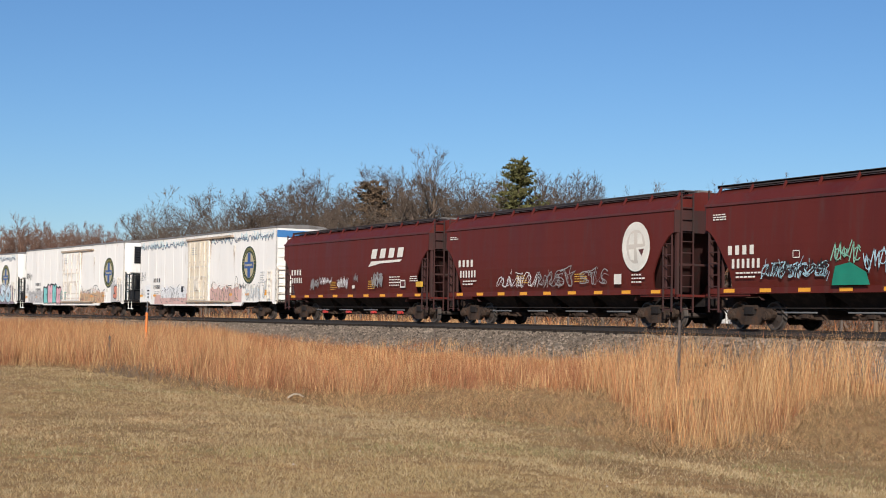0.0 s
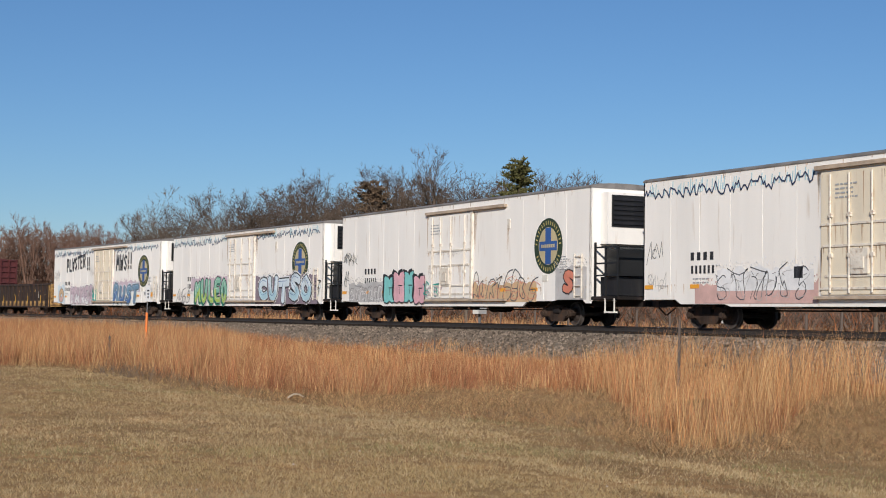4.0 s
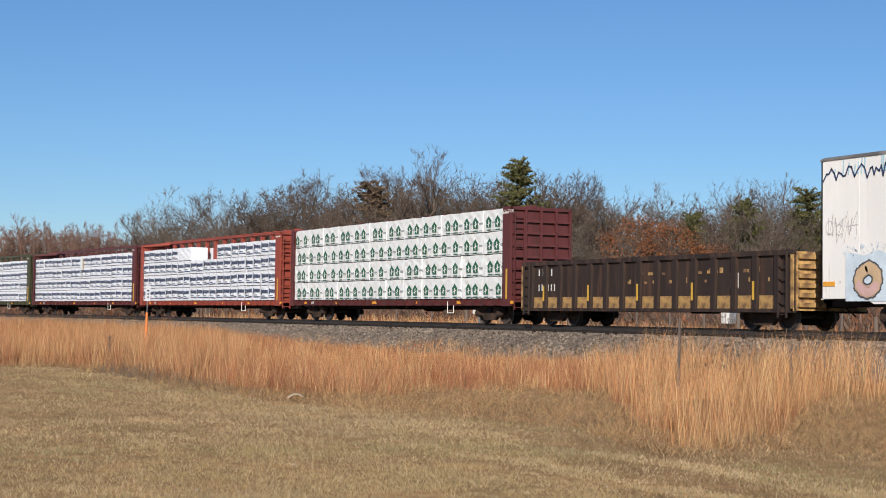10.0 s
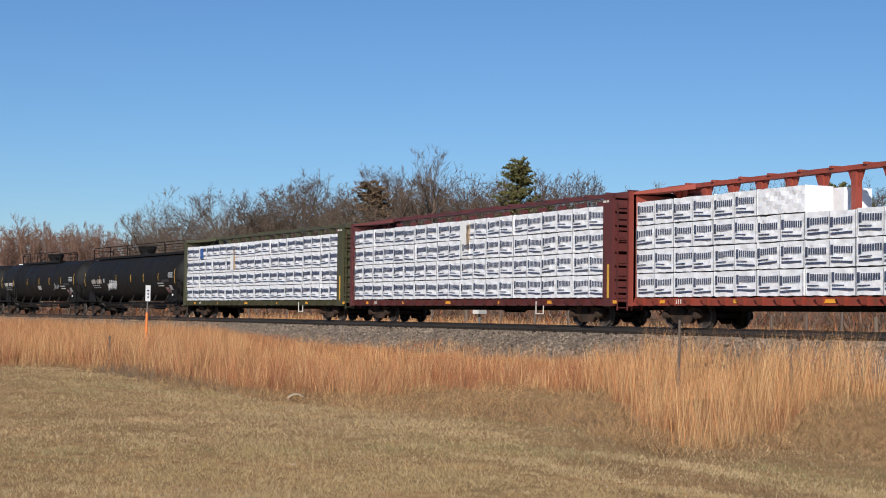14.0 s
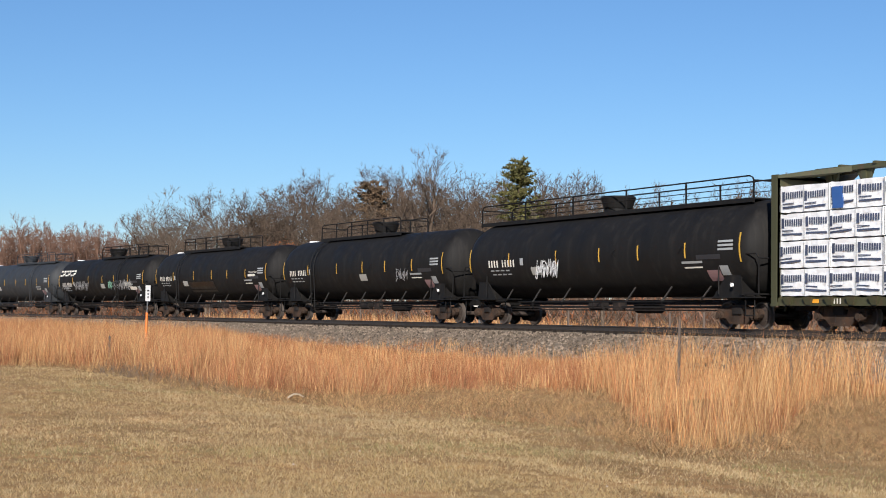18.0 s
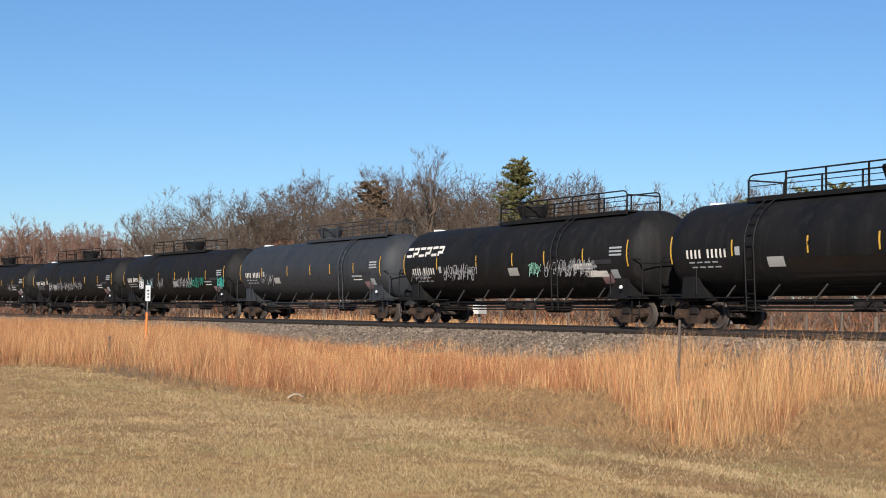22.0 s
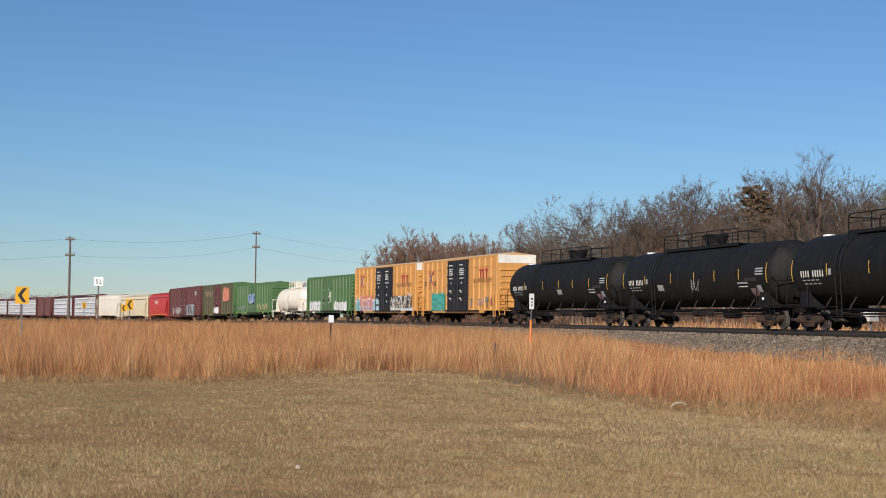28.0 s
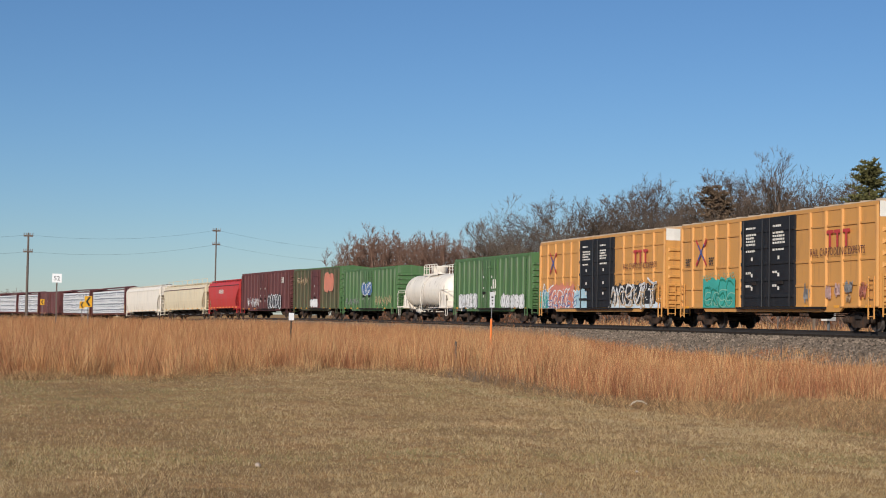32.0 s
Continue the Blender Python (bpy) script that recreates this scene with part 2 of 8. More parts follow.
    def bar(self, x0, x1, z0, z1, y, m=0):
        return self.face([(x0, y, z0), (x1, y, z0), (x1, y, z1), (x0, y, z1)], m)

    def made(self, name, mats):
        me = bpy.data.meshes.new(name)
        me.from_pydata(self.v, [], self.f)
        for x in mats if isinstance(mats, (list, tuple)) else [mats]:
            me.materials.append(x)
        me.polygons.foreach_set("material_index", self.m)
        if self.smooth:
            me.polygons.foreach_set("use_smooth", [True] * len(self.f))
            me.set_sharp_from_angle(angle=radians(35))
        bm = bmesh.new()
        bm.from_mesh(me)
        bmesh.ops.recalc_face_normals(bm, faces=bm.faces) if len(self.f) < 6000 else None
        bm.to_mesh(me)
        bm.free()
        return me


SHARED = {}


def part(name, shape, material, parent, label="", at=None, key=None, smooth=False):
    """Links one mesh under a thing or a part. key: alike pieces share one mesh under that key."""
    if key and key in SHARED:
        me = SHARED[key]
    else:
        shape = shape() if callable(shape) else shape
        shape.smooth = smooth
        me = shape.made(name, material)
        if key:
            SHARED[key] = me
    ob = new(name, me)
    if at is not None:
        ob.matrix_basis = at
    ob.parent = parent
    if label:
        ob["label"] = label
    return ob


def thing(name, label, category, group="", at=None, kind=""):
    ob = new(name)
    ob.empty_display_size = 0.3
    if at is not None:
        ob.matrix_basis = at
    return tagged(ob, label, category, group, kind)


def lettering(name, words, height, material, parent, x, y, z, label="", stretch=1.0, bold=0.0):
    """Words with the built-in font, lying flat on a wall that faces -y; z is the base line."""
    curve = bpy.data.curves.new("words", "FONT")
    curve.body, curve.size, curve.resolution_u, curve.offset = words, height / 0.72, 2, bold
    ob = bpy.data.objects.new("words", curve)
    scene.collection.objects.link(ob)
    bpy.context.view_layer.update()
    me = bpy.data.meshes.new_from_object(ob.evaluated_get(bpy.context.evaluated_depsgraph_get()))
    bpy.data.objects.remove(ob)
    me.transform(Matrix.Diagonal((stretch, 1, 1, 1)))
    me.transform(Matrix.Rotation(radians(90), 4, "X"))
    me.materials.clear()
    me.materials.append(material)
    out = new(name, me)
    out.matrix_basis = pose(x, y, z)
    out.parent = parent
    if label:
        out["label"] = label
    return out


def smoothstep(a, b, x):
    t = min(max((x - a) / (b - a), 0), 1)
    return t * t * (3 - 2 * t)


# ---- the track's line ----
BEND, RADIUS, BEND_END = -53.83, 703.2, -186.0
SWEEP = (BEND - BEND_END) / RADIUS


def sag(s):
    return 1.05 * smoothstep(-150, -265, s)


def on_track(s, n=0.0, z=0.0):
    """The point at s metres along the track and n metres to its far side, z above the rail heads."""
    a = max(BEND - s, 0) / RADIUS
    if a <= 0:
        return Vector((s, n, z))
    b = min(a, SWEEP)
    p = Vector((BEND - (RADIUS + n) * math.sin(b), -RADIUS + (RADIUS + n) * math.cos(b), z - sag(s)))
    over = max(a - SWEEP, 0) * RADIUS
    return p + Vector((-math.cos(b) * over, -math.sin(b) * over, 0))


def off_track(x, y):
    """The distance of a place from the track's middle line, positive on the far side, and the place along it."""
    if x >= BEND:
        return y, x
    a = math.atan2(BEND - x, y + RADIUS)
    if a <= SWEEP:
        return math.hypot(x - BEND, y + RADIUS) - RADIUS, BEND - a * RADIUS
    b = SWEEP
    ex, ey = BEND - RADIUS * math.sin(b), -RADIUS + RADIUS * math.cos(b)
    dx, dy = x - ex, y - ey
    return -dx * math.sin(b) + dy * math.cos(b), BEND_END - (-dx * math.cos(b) - dy * math.sin(b))


def train_at(t):
    """How far the train has come at t seconds from where it is at 11 s."""
    t -= 11
    return 14.3020 * t + 0.5 * (-0.02145) * t * t


def car_pose(s0, t, half):
    """The pose of a car whose middle is at s0 at 11 s, carried on trucks half metres before and behind its middle."""
    s = s0 + train_at(t)
    a, b = on_track(s + half), on_track(s - half)
    d = a - b
    return Matrix.LocRotScale((a + b) / 2, Euler((0, -math.atan2(d.z, math.hypot(d.x, d.y)), math.atan2(d.y, d.x))), None)


CARS = []  # (car, place along the train, half the distance of its trucks, wheelsets)


def start_car(name, label, category, s0, half, group="cars of the freight train"):
    car = thing(name, label, category, group)
    car["s0"] = s0
    CARS.append((car, s0, half, []))
    return car


# ---- running gear ----
def wheelset_shape():
    s = Shape()
    s.tube((0, -1.05, 0), (0, 1.05, 0), 0.09, n=8)
    for y in (-0.76, 0.76):
        out = -1 if y < 0 else 1
        n = 14
        prof = [(0.10, -0.09), (0.16, -0.06), (0.33, -0.02), (0.40, -0.07), (0.455, -0.07), (0.457, 0.05), (0.49, 0.07), (0.485, 0.09), (0.40, 0.085), (0.33, 0.03), (0.12, 0.09)]
        rings = [[(r * math.cos(2 * math.pi * i / n), y - out * w, r * math.sin(2 * math.pi * i / n)) for r, w in prof] for i in range(n + 1)]
        k, c = len(s.v), len(prof)
        for r in rings[:-1]:
            s.v += r
        for i in range(n):
            for j in range(c - 1):
                a, b = k + i * c + j, k + ((i + 1) % n) * c + j
                s.f.append((a, b, b + 1, a + 1))
                s.m.append(1 if 3 <= j <= 5 else 0)
        for i in range(4):
            a = i * math.pi / 2 + 0.4
            s.tube((0.24 * math.cos(a), y + out * 0.02, 0.24 * math.sin(a)), (0.24 * math.cos(a), y + out * 0.06, 0.24 * math.sin(a)), 0.035, n=6)
    return s


def side_frame_shape():
    s = Shape()
    out = [(-1.12, 0.62), (-1.15, 0.50), (-1.05, 0.38), (-0.66, 0.36), (-0.42, 0.16), (0.42, 0.16), (0.66, 0.36), (1.05, 0.38), (1.15, 0.50), (1.12, 0.62),
           (0.70, 0.70), (0.36, 0.76), (0.30, 0.52), (-0.30, 0.52), (-0.36, 0.76), (-0.70, 0.70)]
    s.plate(out, -1.08, -0.92)
    s.box(-0.36, 0.36, -1.10, -0.92, 0.66, 0.80)
    for x in (-0.889, 0.889):
        s.tube((x, -1.20, 0.457), (x, -0.90, 0.457), 0.15, n=10)
        s.tube((x, -1.24, 0.457), (x, -1.20, 0.457), 0.10, n=10)
        s.box(x - 0.17, x + 0.17, -1.10, -0.92, 0.56, 0.68)
    return s


def springs_shape():
    s = Shape()
    for x in (-0.2, 0.0, 0.2):
        for k in range(4):
            s.tube((x, -1.0, 0.20 + 0.08 * k), (x, -1.0, 0.25 + 0.08 * k), 0.085, n=8)
    return s


def truck(car, x, sets):
    """A three-piece freight truck: bolster with side frames, springs and two wheelsets."""
    body = part("truck", lambda: Shape().box(-0.22, 0.22, -1.15, 1.15, 0.50, 0.74).tube((0, 0, 0.72), (0, 0, 0.92), 0.2).beam((-0.9, -0.5, 0.32), (0.9, -0.5, 0.32), 0.05).beam((-0.9, 0.5, 0.32), (0.9, 0.5, 0.32), 0.05),
                dark_steel, car, "dusty cast steel wheel truck", pose(x, 0, 0), key="truck")
    for turn in (0, 180):
        part("side_frame", side_frame_shape, truck_steel, body, at=pose(0, 0, 0, 0, 0, turn), key="side_frame")
        part("spring_group", springs_shape, rail_rust, body, at=pose(0, 0, 0, 0, 0, turn), key="springs")
    for w in (-0.889, 0.889):
        ws = part("wheelset", wheelset_shape, [wheel_steel, surface("worn wheel tread", (0.085, 0.07, 0.06), 0.55, metal=0.2, var=0.2)], body, at=pose(w, 0, 0.457), key="wheelset", smooth=True)
        sets.append(ws)
        for wx in (-1, 1):
            if w * wx > 0:
                part("brake_shoe", lambda: Shape().box(-0.05, 0.05, -0.83, -0.70, 0.35, 0.65).box(-0.05, 0.05, 0.70, 0.83, 0.35, 0.65), dark_steel, body, at=pose(w - wx * 0.53, 0, 0), key="brake_shoe")


def coupler(car, x, way):
    s = Shape()
    s.box(min(x, x + way * 0.55), max(x, x + way * 0.55), -0.09, 0.09, 0.76, 0.96)
    s.box(x + way * 0.5 - 0.14, x + way * 0.5 + 0.14, -0.19, 0.16, 0.72, 1.0)
    s.beam((x, 0.3, 0.72), (x + way * 0.5, 0.25, 0.45), 0.04)
    part("coupler", s, truck_steel, car, "rusty knuckle coupler with hanging air hose")


def running_gear(car, ends, half, sill=(0.75, 1.05), width=0.35):
    """Trucks, couplers, the middle sill and brake rigging of a car."""
    sets = CARS[-1][3]
    for x in (half, -half):
        truck(car, x, sets)
    for way in (1, -1):
        coupler(car, way * (ends - 0.1), way)
    part("center_sill", Shape().box(-ends, ends, -width, width, *sill), dark_steel, car)
    rig = Shape()
    rig.tube((-1.1, -0.55, 0.78), (-0.2, -0.55, 0.78), 0.19, n=10)
    rig.tube((0.5, 0.5, 0.75), (1.9, 0.5, 0.75), 0.25, n=10)
    rig.beam((-half, -0.3, 0.62), (half, -0.3, 0.62), 0.05).beam((-half, -1.05, 0.70), (half, -1.05, 0.70), 0.035)
    rig.box(0.6, 1.0, -0.75, -0.45, 0.62, 0.95)
    part("brake_rigging", rig, dark_steel, car, "brake cylinder, air tank and rods")


def ladder(car, x, y, z0, z1, width=0.42, material=None, along="x", step=0.4, name="ladder", r=0.018, label=""):
    s = Shape()
    put = (lambda u, z: (x + u, y, z)) if along == "x" else (lambda u, z: (x, y + u, z))
    for u in (-width / 2, width / 2):
        s.beam(put(u, z0), put(u, z1), 0.05)
    n = max(int((z1 - z0) / step), 1)
    for i in range(n + 1):
        z = z0 + 0.1 + (z1 - z0 - 0.2) * i / n
        s.beam(put(-width / 2, z), put(width / 2, z), 2 * r)
    return part(name, s, material or dark_steel, car, label)


def reflectors(car, y, z, places, w=0.45, h=0.11, paint=None):
    for x in places:
        part("reflector", lambda: Shape().box(-w / 2, w / 2, -0.004, 0.006, -h / 2, h / 2), paint or letter_orange, car, at=pose(x, y, z), key="reflector%.2f%.2f%s" % (w, h, (paint or letter_orange).name))


def blocks(car, name, x, z, h, count, y, material, w=0.6, gap=0.25, label="", tilt=0.0):
    """A row of plain bars in the place of letters or numbers; x is the row's start, h its height."""
    for i in range(count):
        part(name, lambda: Shape().face([(0, 0, 0), (h * w * 0.7, 0, 0), (h * w * 0.7 + tilt * h, 0, h), (tilt * h, 0, h)]), material, car, label if i == 0 else "", pose(x + i * h * (w + gap), y, z), key="block%.2f%.2f%.2f%s" % (h, w, tilt, material.name))


def small_print(car, x, z, y, material, rows=3, w=0.7, h=0.06, pitch=0.13, seed=1):
    rnd = random.Random(seed)
    s = Shape()
    for r in range(rows):
        u = x
        while u < x + w * rnd.uniform(0.7, 1.0):
            d = rnd.uniform(0.08, 0.22)
            s.bar(u, u + d, z - r * pitch, z - r * pitch + h, y)
            u += d + 0.04
    part("stencil_print", s, material, car)


# ---- spray paint ----
def blob(cx, cz, w, h, rnd, n=14, power=0.75):
    pts = []
    for i in range(n):
        a = 2 * math.pi * i / n
        c, d = math.cos(a), math.sin(a)
        k = rnd.uniform(0.88, 1.1)
        pts.append((cx + math.copysign(abs(c) ** power, c) * w / 2 * k, cz + math.copysign(abs(d) ** power, d) * h / 2 * k))
    return pts


GLYPHS = [  # abstract sprayed curves that are no letters, in a unit square
    [[(0.15, 0.75), (0.45, 0.98), (0.85, 0.7), (0.8, 0.3), (0.5, 0.05), (0.15, 0.2), (0.35, 0.45)]],
    [[(0.12, 0.05), (0.2, 0.7), (0.5, 0.97), (0.78, 0.7), (0.7, 0.35), (0.9, 0.05)]],
    [[(0.5, 0.97), (0.15, 0.7), (0.2, 0.25), (0.55, 0.04), (0.88, 0.3), (0.8, 0.75), (0.5, 0.97)]],
    [[(0.12, 0.85), (0.5, 0.95), (0.8, 0.75), (0.5, 0.52), (0.2, 0.35), (0.35, 0.06), (0.88, 0.12)]],
    [[(0.15, 0.9), (0.2, 0.2), (0.45, 0.08), (0.5, 0.6), (0.6, 0.1), (0.85, 0.25), (0.85, 0.95)]],
    [[(0.85, 0.05), (0.3, 0.15), (0.15, 0.6), (0.45, 0.95), (0.85, 0.8), (0.7, 0.45), (0.45, 0.5)]],
    [[(0.12, 0.1), (0.3, 0.9), (0.55, 0.2), (0.85, 0.92)]],
]


def fat_line(s, pts, w, y, m):
    """A thick painted stroke with round joints."""
    s.line(pts, w, y, m)
    for k, (x, z) in enumerate(pts):
        s.face([(x + w / 2 * math.cos(a), y - 0.0004 * (k % 3 + 1), z + w / 2 * math.sin(a)) for a in np.linspace(0, 5.6, 9)], m)


def bent(pts):
    """Rounds the corners of a polyline."""
    out = [pts[0]]
    for a, b, c in zip(pts, pts[1:], pts[2:]):
        for q in (0.0, 0.5, 1.0):
            u, v = ((a[0] + b[0]) / 2, (a[1] + b[1]) / 2), ((b[0] + c[0]) / 2, (b[1] + c[1]) / 2)
            out.append(((1 - q) ** 2 * u[0] + 2 * q * (1 - q) * b[0] + q * q * v[0], (1 - q) ** 2 * u[1] + 2 * q * (1 - q) * b[1] + q * q * v[1]))
    return out + [pts[-1]]


def letter_piece(car, x0, x1, z0, z1, y, count, fill, edge, seed, fills=(), line=0.07, shade=None, cross=True, label="", cloud=None, bubble=False):
    """A spray-painted piece: fat overlapping curves, each filled and outlined, over a cloud of paint."""
    rnd = random.Random(seed)
    mats = [tag_paints[k] for k in (fill, edge, *(fills or (fill,)), shade or edge, cloud or fill)]
    back, last = len(mats) - 1, len(mats) - 2
    s = Shape()
    step, tall = (x1 - x0) / count, z1 - z0
    body = min(step * 0.40, tall * 0.30)
    if cross:
        for i in range(count):
            cx = x0 + step * (i + 0.5)
            s.face([(x, y - 0.0004 * i, z) for x, z in blob(cx, z0 + tall * 0.5, step * 1.3, tall * rnd.uniform(0.85, 1.12), rnd, 18, 0.6)], back)
    for i in range(count):
        wide, high = step * rnd.uniform(0.95, 1.12), tall * rnd.uniform(0.86, 1.02)
        left, foot, tilt = x0 + step * i - (wide - step) / 2, z0 + rnd.uniform(0, 0.06) * tall, rnd.uniform(-0.10, 0.14)
        ink = 2 + i % max(len(fills), 1) if fills else 0
        e = y - 0.008 - 0.006 * (i % 2)
        if bubble:
            cx, cz = left + wide / 2, foot + high / 2
            form = [(-0.5, 0.42), (-0.42, 0.5), (-0.1, 0.44), (0.0, 0.36), (0.12, 0.46), (0.42, 0.5), (0.5, 0.36), (0.44, 0.1), (0.52, -0.2), (0.46, -0.46), (0.2, -0.5), (0.02, -0.42), (-0.2, -0.5), (-0.44, -0.47), (-0.52, -0.25), (-0.45, 0.1)]
            form = [(cx + (u + rnd.uniform(-0.03, 0.03)) * wide * 1.04, cz + (v + rnd.uniform(-0.02, 0.02)) * high) for u, v in form]
            s.face([(x - 0.16, e, z + 0.10) for x, z in form], last)
            s.face([(x, e - 0.002, z) for x, z in form], ink)
            s.line(form + form[:1], line, e - 0.004, 1)
            s.line([(cx - wide * 0.05, cz + high * 0.05), (cx + wide * 0.28, cz + high * 0.05)], line, e - 0.005, 1)
            s.line([(cx + wide * 0.02, cz + high * 0.0), (cx + wide * 0.05, cz - high * 0.2)], line * 0.7, e - 0.005, 1)
            continue
        strokes = [bent([(left + wide * (0.14 + 0.72 * u + tilt * (v - 0.5)), foot + high * (0.10 + 0.80 * v)) for u, v in g]) for g in rnd.choice(GLYPHS)]
        if shade:
            for g in strokes:
                fat_line(s, [(x + 0.12, z - 0.10) for x, z in g], body + line * 2, e, last)
        for g in strokes:
            fat_line(s, g, body + line * 2, e - 0.002, 1)
        for g in strokes:
            fat_line(s, g, body, e - 0.004, ink)
        g = strokes[0]
        s.line([(x - body * 0.25, z + body * 0.2) for x, z in g[1:5]], line * 0.45, e - 0.006, rnd.choice((1, last, back)))
        for _ in range(3):
            k = rnd.randrange(len(g) - 1)
            s.line([(g[k][0] - body * 0.3, g[k][1] - body * 0.1), (g[k][0] + body * 0.25, g[k][1] + body * rnd.uniform(-0.2, 0.3))], line * 0.35, e - 0.006, rnd.choice((1, back)))
    part("graffiti", s, mats, car, label or "spray-painted bubble shapes in %s outlined in %s" % (fill, edge))


STROKES = dict(
    A=[[(0.05, 0.0), (0.42, 1.0), (0.6, 1.0), (0.95, 0.0)], [(0.25, 0.36), (0.8, 0.36)]], C=[[(0.92, 0.8), (0.55, 1.0), (0.12, 0.72), (0.1, 0.3), (0.5, 0.0), (0.95, 0.18)]],
    D=[[(0.12, 0.0), (0.12, 1.0), (0.6, 0.95), (0.92, 0.5), (0.6, 0.05), (0.12, 0.0)]], E=[[(0.9, 1.0), (0.12, 1.0), (0.12, 0.0), (0.92, 0.0)], [(0.12, 0.52), (0.75, 0.52)]],
    H=[[(0.12, 0.0), (0.12, 1.0)], [(0.88, 0.0), (0.88, 1.0)], [(0.12, 0.5), (0.88, 0.5)]], I=[[(0.5, 0.0), (0.5, 1.0)]], K=[[(0.12, 0.0), (0.12, 1.0)], [(0.9, 1.0), (0.2, 0.5), (0.95, 0.0)]],
    L=[[(0.2, 1.0), (0.14, 0.05), (0.92, 0.0)]], M=[[(0.06, 0.0), (0.14, 1.0), (0.5, 0.4), (0.84, 1.0), (0.94, 0.0)]], O=[[(0.5, 1.0), (0.12, 0.75), (0.12, 0.25), (0.5, 0.0), (0.88, 0.25), (0.88, 0.75), (0.5, 1.0)]],
    P=[[(0.12, 0.0), (0.12, 1.0), (0.7, 0.98), (0.88, 0.72), (0.65, 0.46), (0.14, 0.44)]], R=[[(0.12, 0.0), (0.12, 1.0), (0.7, 0.98), (0.86, 0.74), (0.6, 0.5), (0.2, 0.48)], [(0.45, 0.48), (0.95, 0.0)]],
    S=[[(0.9, 0.86), (0.5, 1.0), (0.12, 0.78), (0.5, 0.52), (0.88, 0.26), (0.5, 0.0), (0.08, 0.14)]], T=[[(0.0, 0.96), (1.0, 1.0)], [(0.5, 0.98), (0.46, 0.0)]],
    U=[[(0.12, 1.0), (0.12, 0.25), (0.45, 0.0), (0.86, 0.22), (0.88, 1.0)]], V=[[(0.05, 1.0), (0.5, 0.0), (0.95, 1.0)]], W=[[(0.04, 1.0), (0.26, 0.0), (0.5, 0.65), (0.74, 0.0), (0.96, 1.0)]])
STROKES["!"] = [[(0.5, 1.0), (0.5, 0.34)], [(0.5, 0.14), (0.5, 0.02)]]


def haze(s, x0, x1, z0, z1, y, m, rnd, specks=40):
    """A sprayed patch with a ragged cloudy upper rim and specks of overspray."""
    n = max(int((x1 - x0) / 0.16), 6)
    rim = [(x0 + (x1 - x0) * k / n, z1 - rnd.uniform(0.0, 0.16) - 0.10 * abs(math.sin(k * 0.55 + x0))) for k in range(n + 1)]
    for k in range(n):
        (xa, za), (xb, zb) = rim[k], rim[k + 1]
        s.face([(xa, y, z0), (xb, y, z0), (xb, y, zb), (xa, y, za)], m)
    for _ in range(specks):
        x, z, r = rnd.uniform(x0 - 0.1, x1 + 0.1), z1 + rnd.gauss(-0.02, 0.10), rnd.uniform(0.01, 0.035)
        s.face([(x + r * math.cos(a), y - 0.001, z + r * math.sin(a)) for a in (0, 1.26, 2.51, 3.77, 5.03)], m)


def sprayed(car, word, x0, x1, z0, z1, y, fill, edge, seed, under=None, halo=None, cloud=None, body=0.34, line=0.05, slant=0.0, depth=None, inner=None, label="", square=False):
    """A sprayed piece: fat letter strokes with a dark outline, a second colour in their lower half, a block shade, and a cloud behind."""
    rnd = random.Random(seed)
    names = [fill, edge, under or fill, halo or edge, cloud or fill, depth or edge, inner or edge]
    s = Shape()
    step, tall = (x1 - x0) / len(word), z1 - z0
    w = min(step, tall) * body
    if cloud:
        haze(s, x0 - 0.25, x1 + 0.3, z0 - 0.05, z1 + 0.32, y, 4, rnd, 90)
    for i, c in enumerate(word):
        wide, high = step * rnd.uniform(0.86, 0.98) - w * 0.4, tall * rnd.uniform(0.92, 1.06) - w
        left, foot, lean = x0 + step * i + w * 0.45, z0 + w / 2 + rnd.uniform(-0.03, 0.05) * tall, slant + rnd.uniform(-0.08, 0.08)
        e = y - 0.010 - 0.009 * (i % 2)
        strokes = []
        for g in STROKES[c]:
            pts = [(left + wide * (u + rnd.uniform(-0.05, 0.05) + lean * (v - 0.5)), foot + high * (v + rnd.uniform(-0.04, 0.04))) for u, v in g]
            strokes.append(pts if square or len(pts) < 3 else bent(pts))
        if halo:
            for g in strokes:
                fat_line(s, g, w + line * 4, e + 0.004, 3)
        if depth:
            for g in strokes:
                fat_line(s, [(x - 0.10, z - 0.08) for x, z in g], w + line * 2, e + 0.002, 5)
        for g in strokes:
            fat_line(s, g, w + line * 2, e, 1)
        for g in strokes:
            fat_line(s, g, w, e - 0.002, 0)
        if under:
            for g in strokes:
                low = [(x, z) for x, z in g if z < foot + high * rnd.uniform(0.35, 0.55)]
                if len(low) > 1:
                    fat_line(s, low, w * 0.82, e - 0.004, 2)
        if inner:
            for g in strokes:
                s.line([(x - w * 0.24, z + w * 0.2) for x, z in g], line * 0.4, e - 0.006, 6)
    part("graffiti", s, [tag_paints[k] for k in names], car, label or "sprayed letters in %s outlined in %s" % (fill, edge))


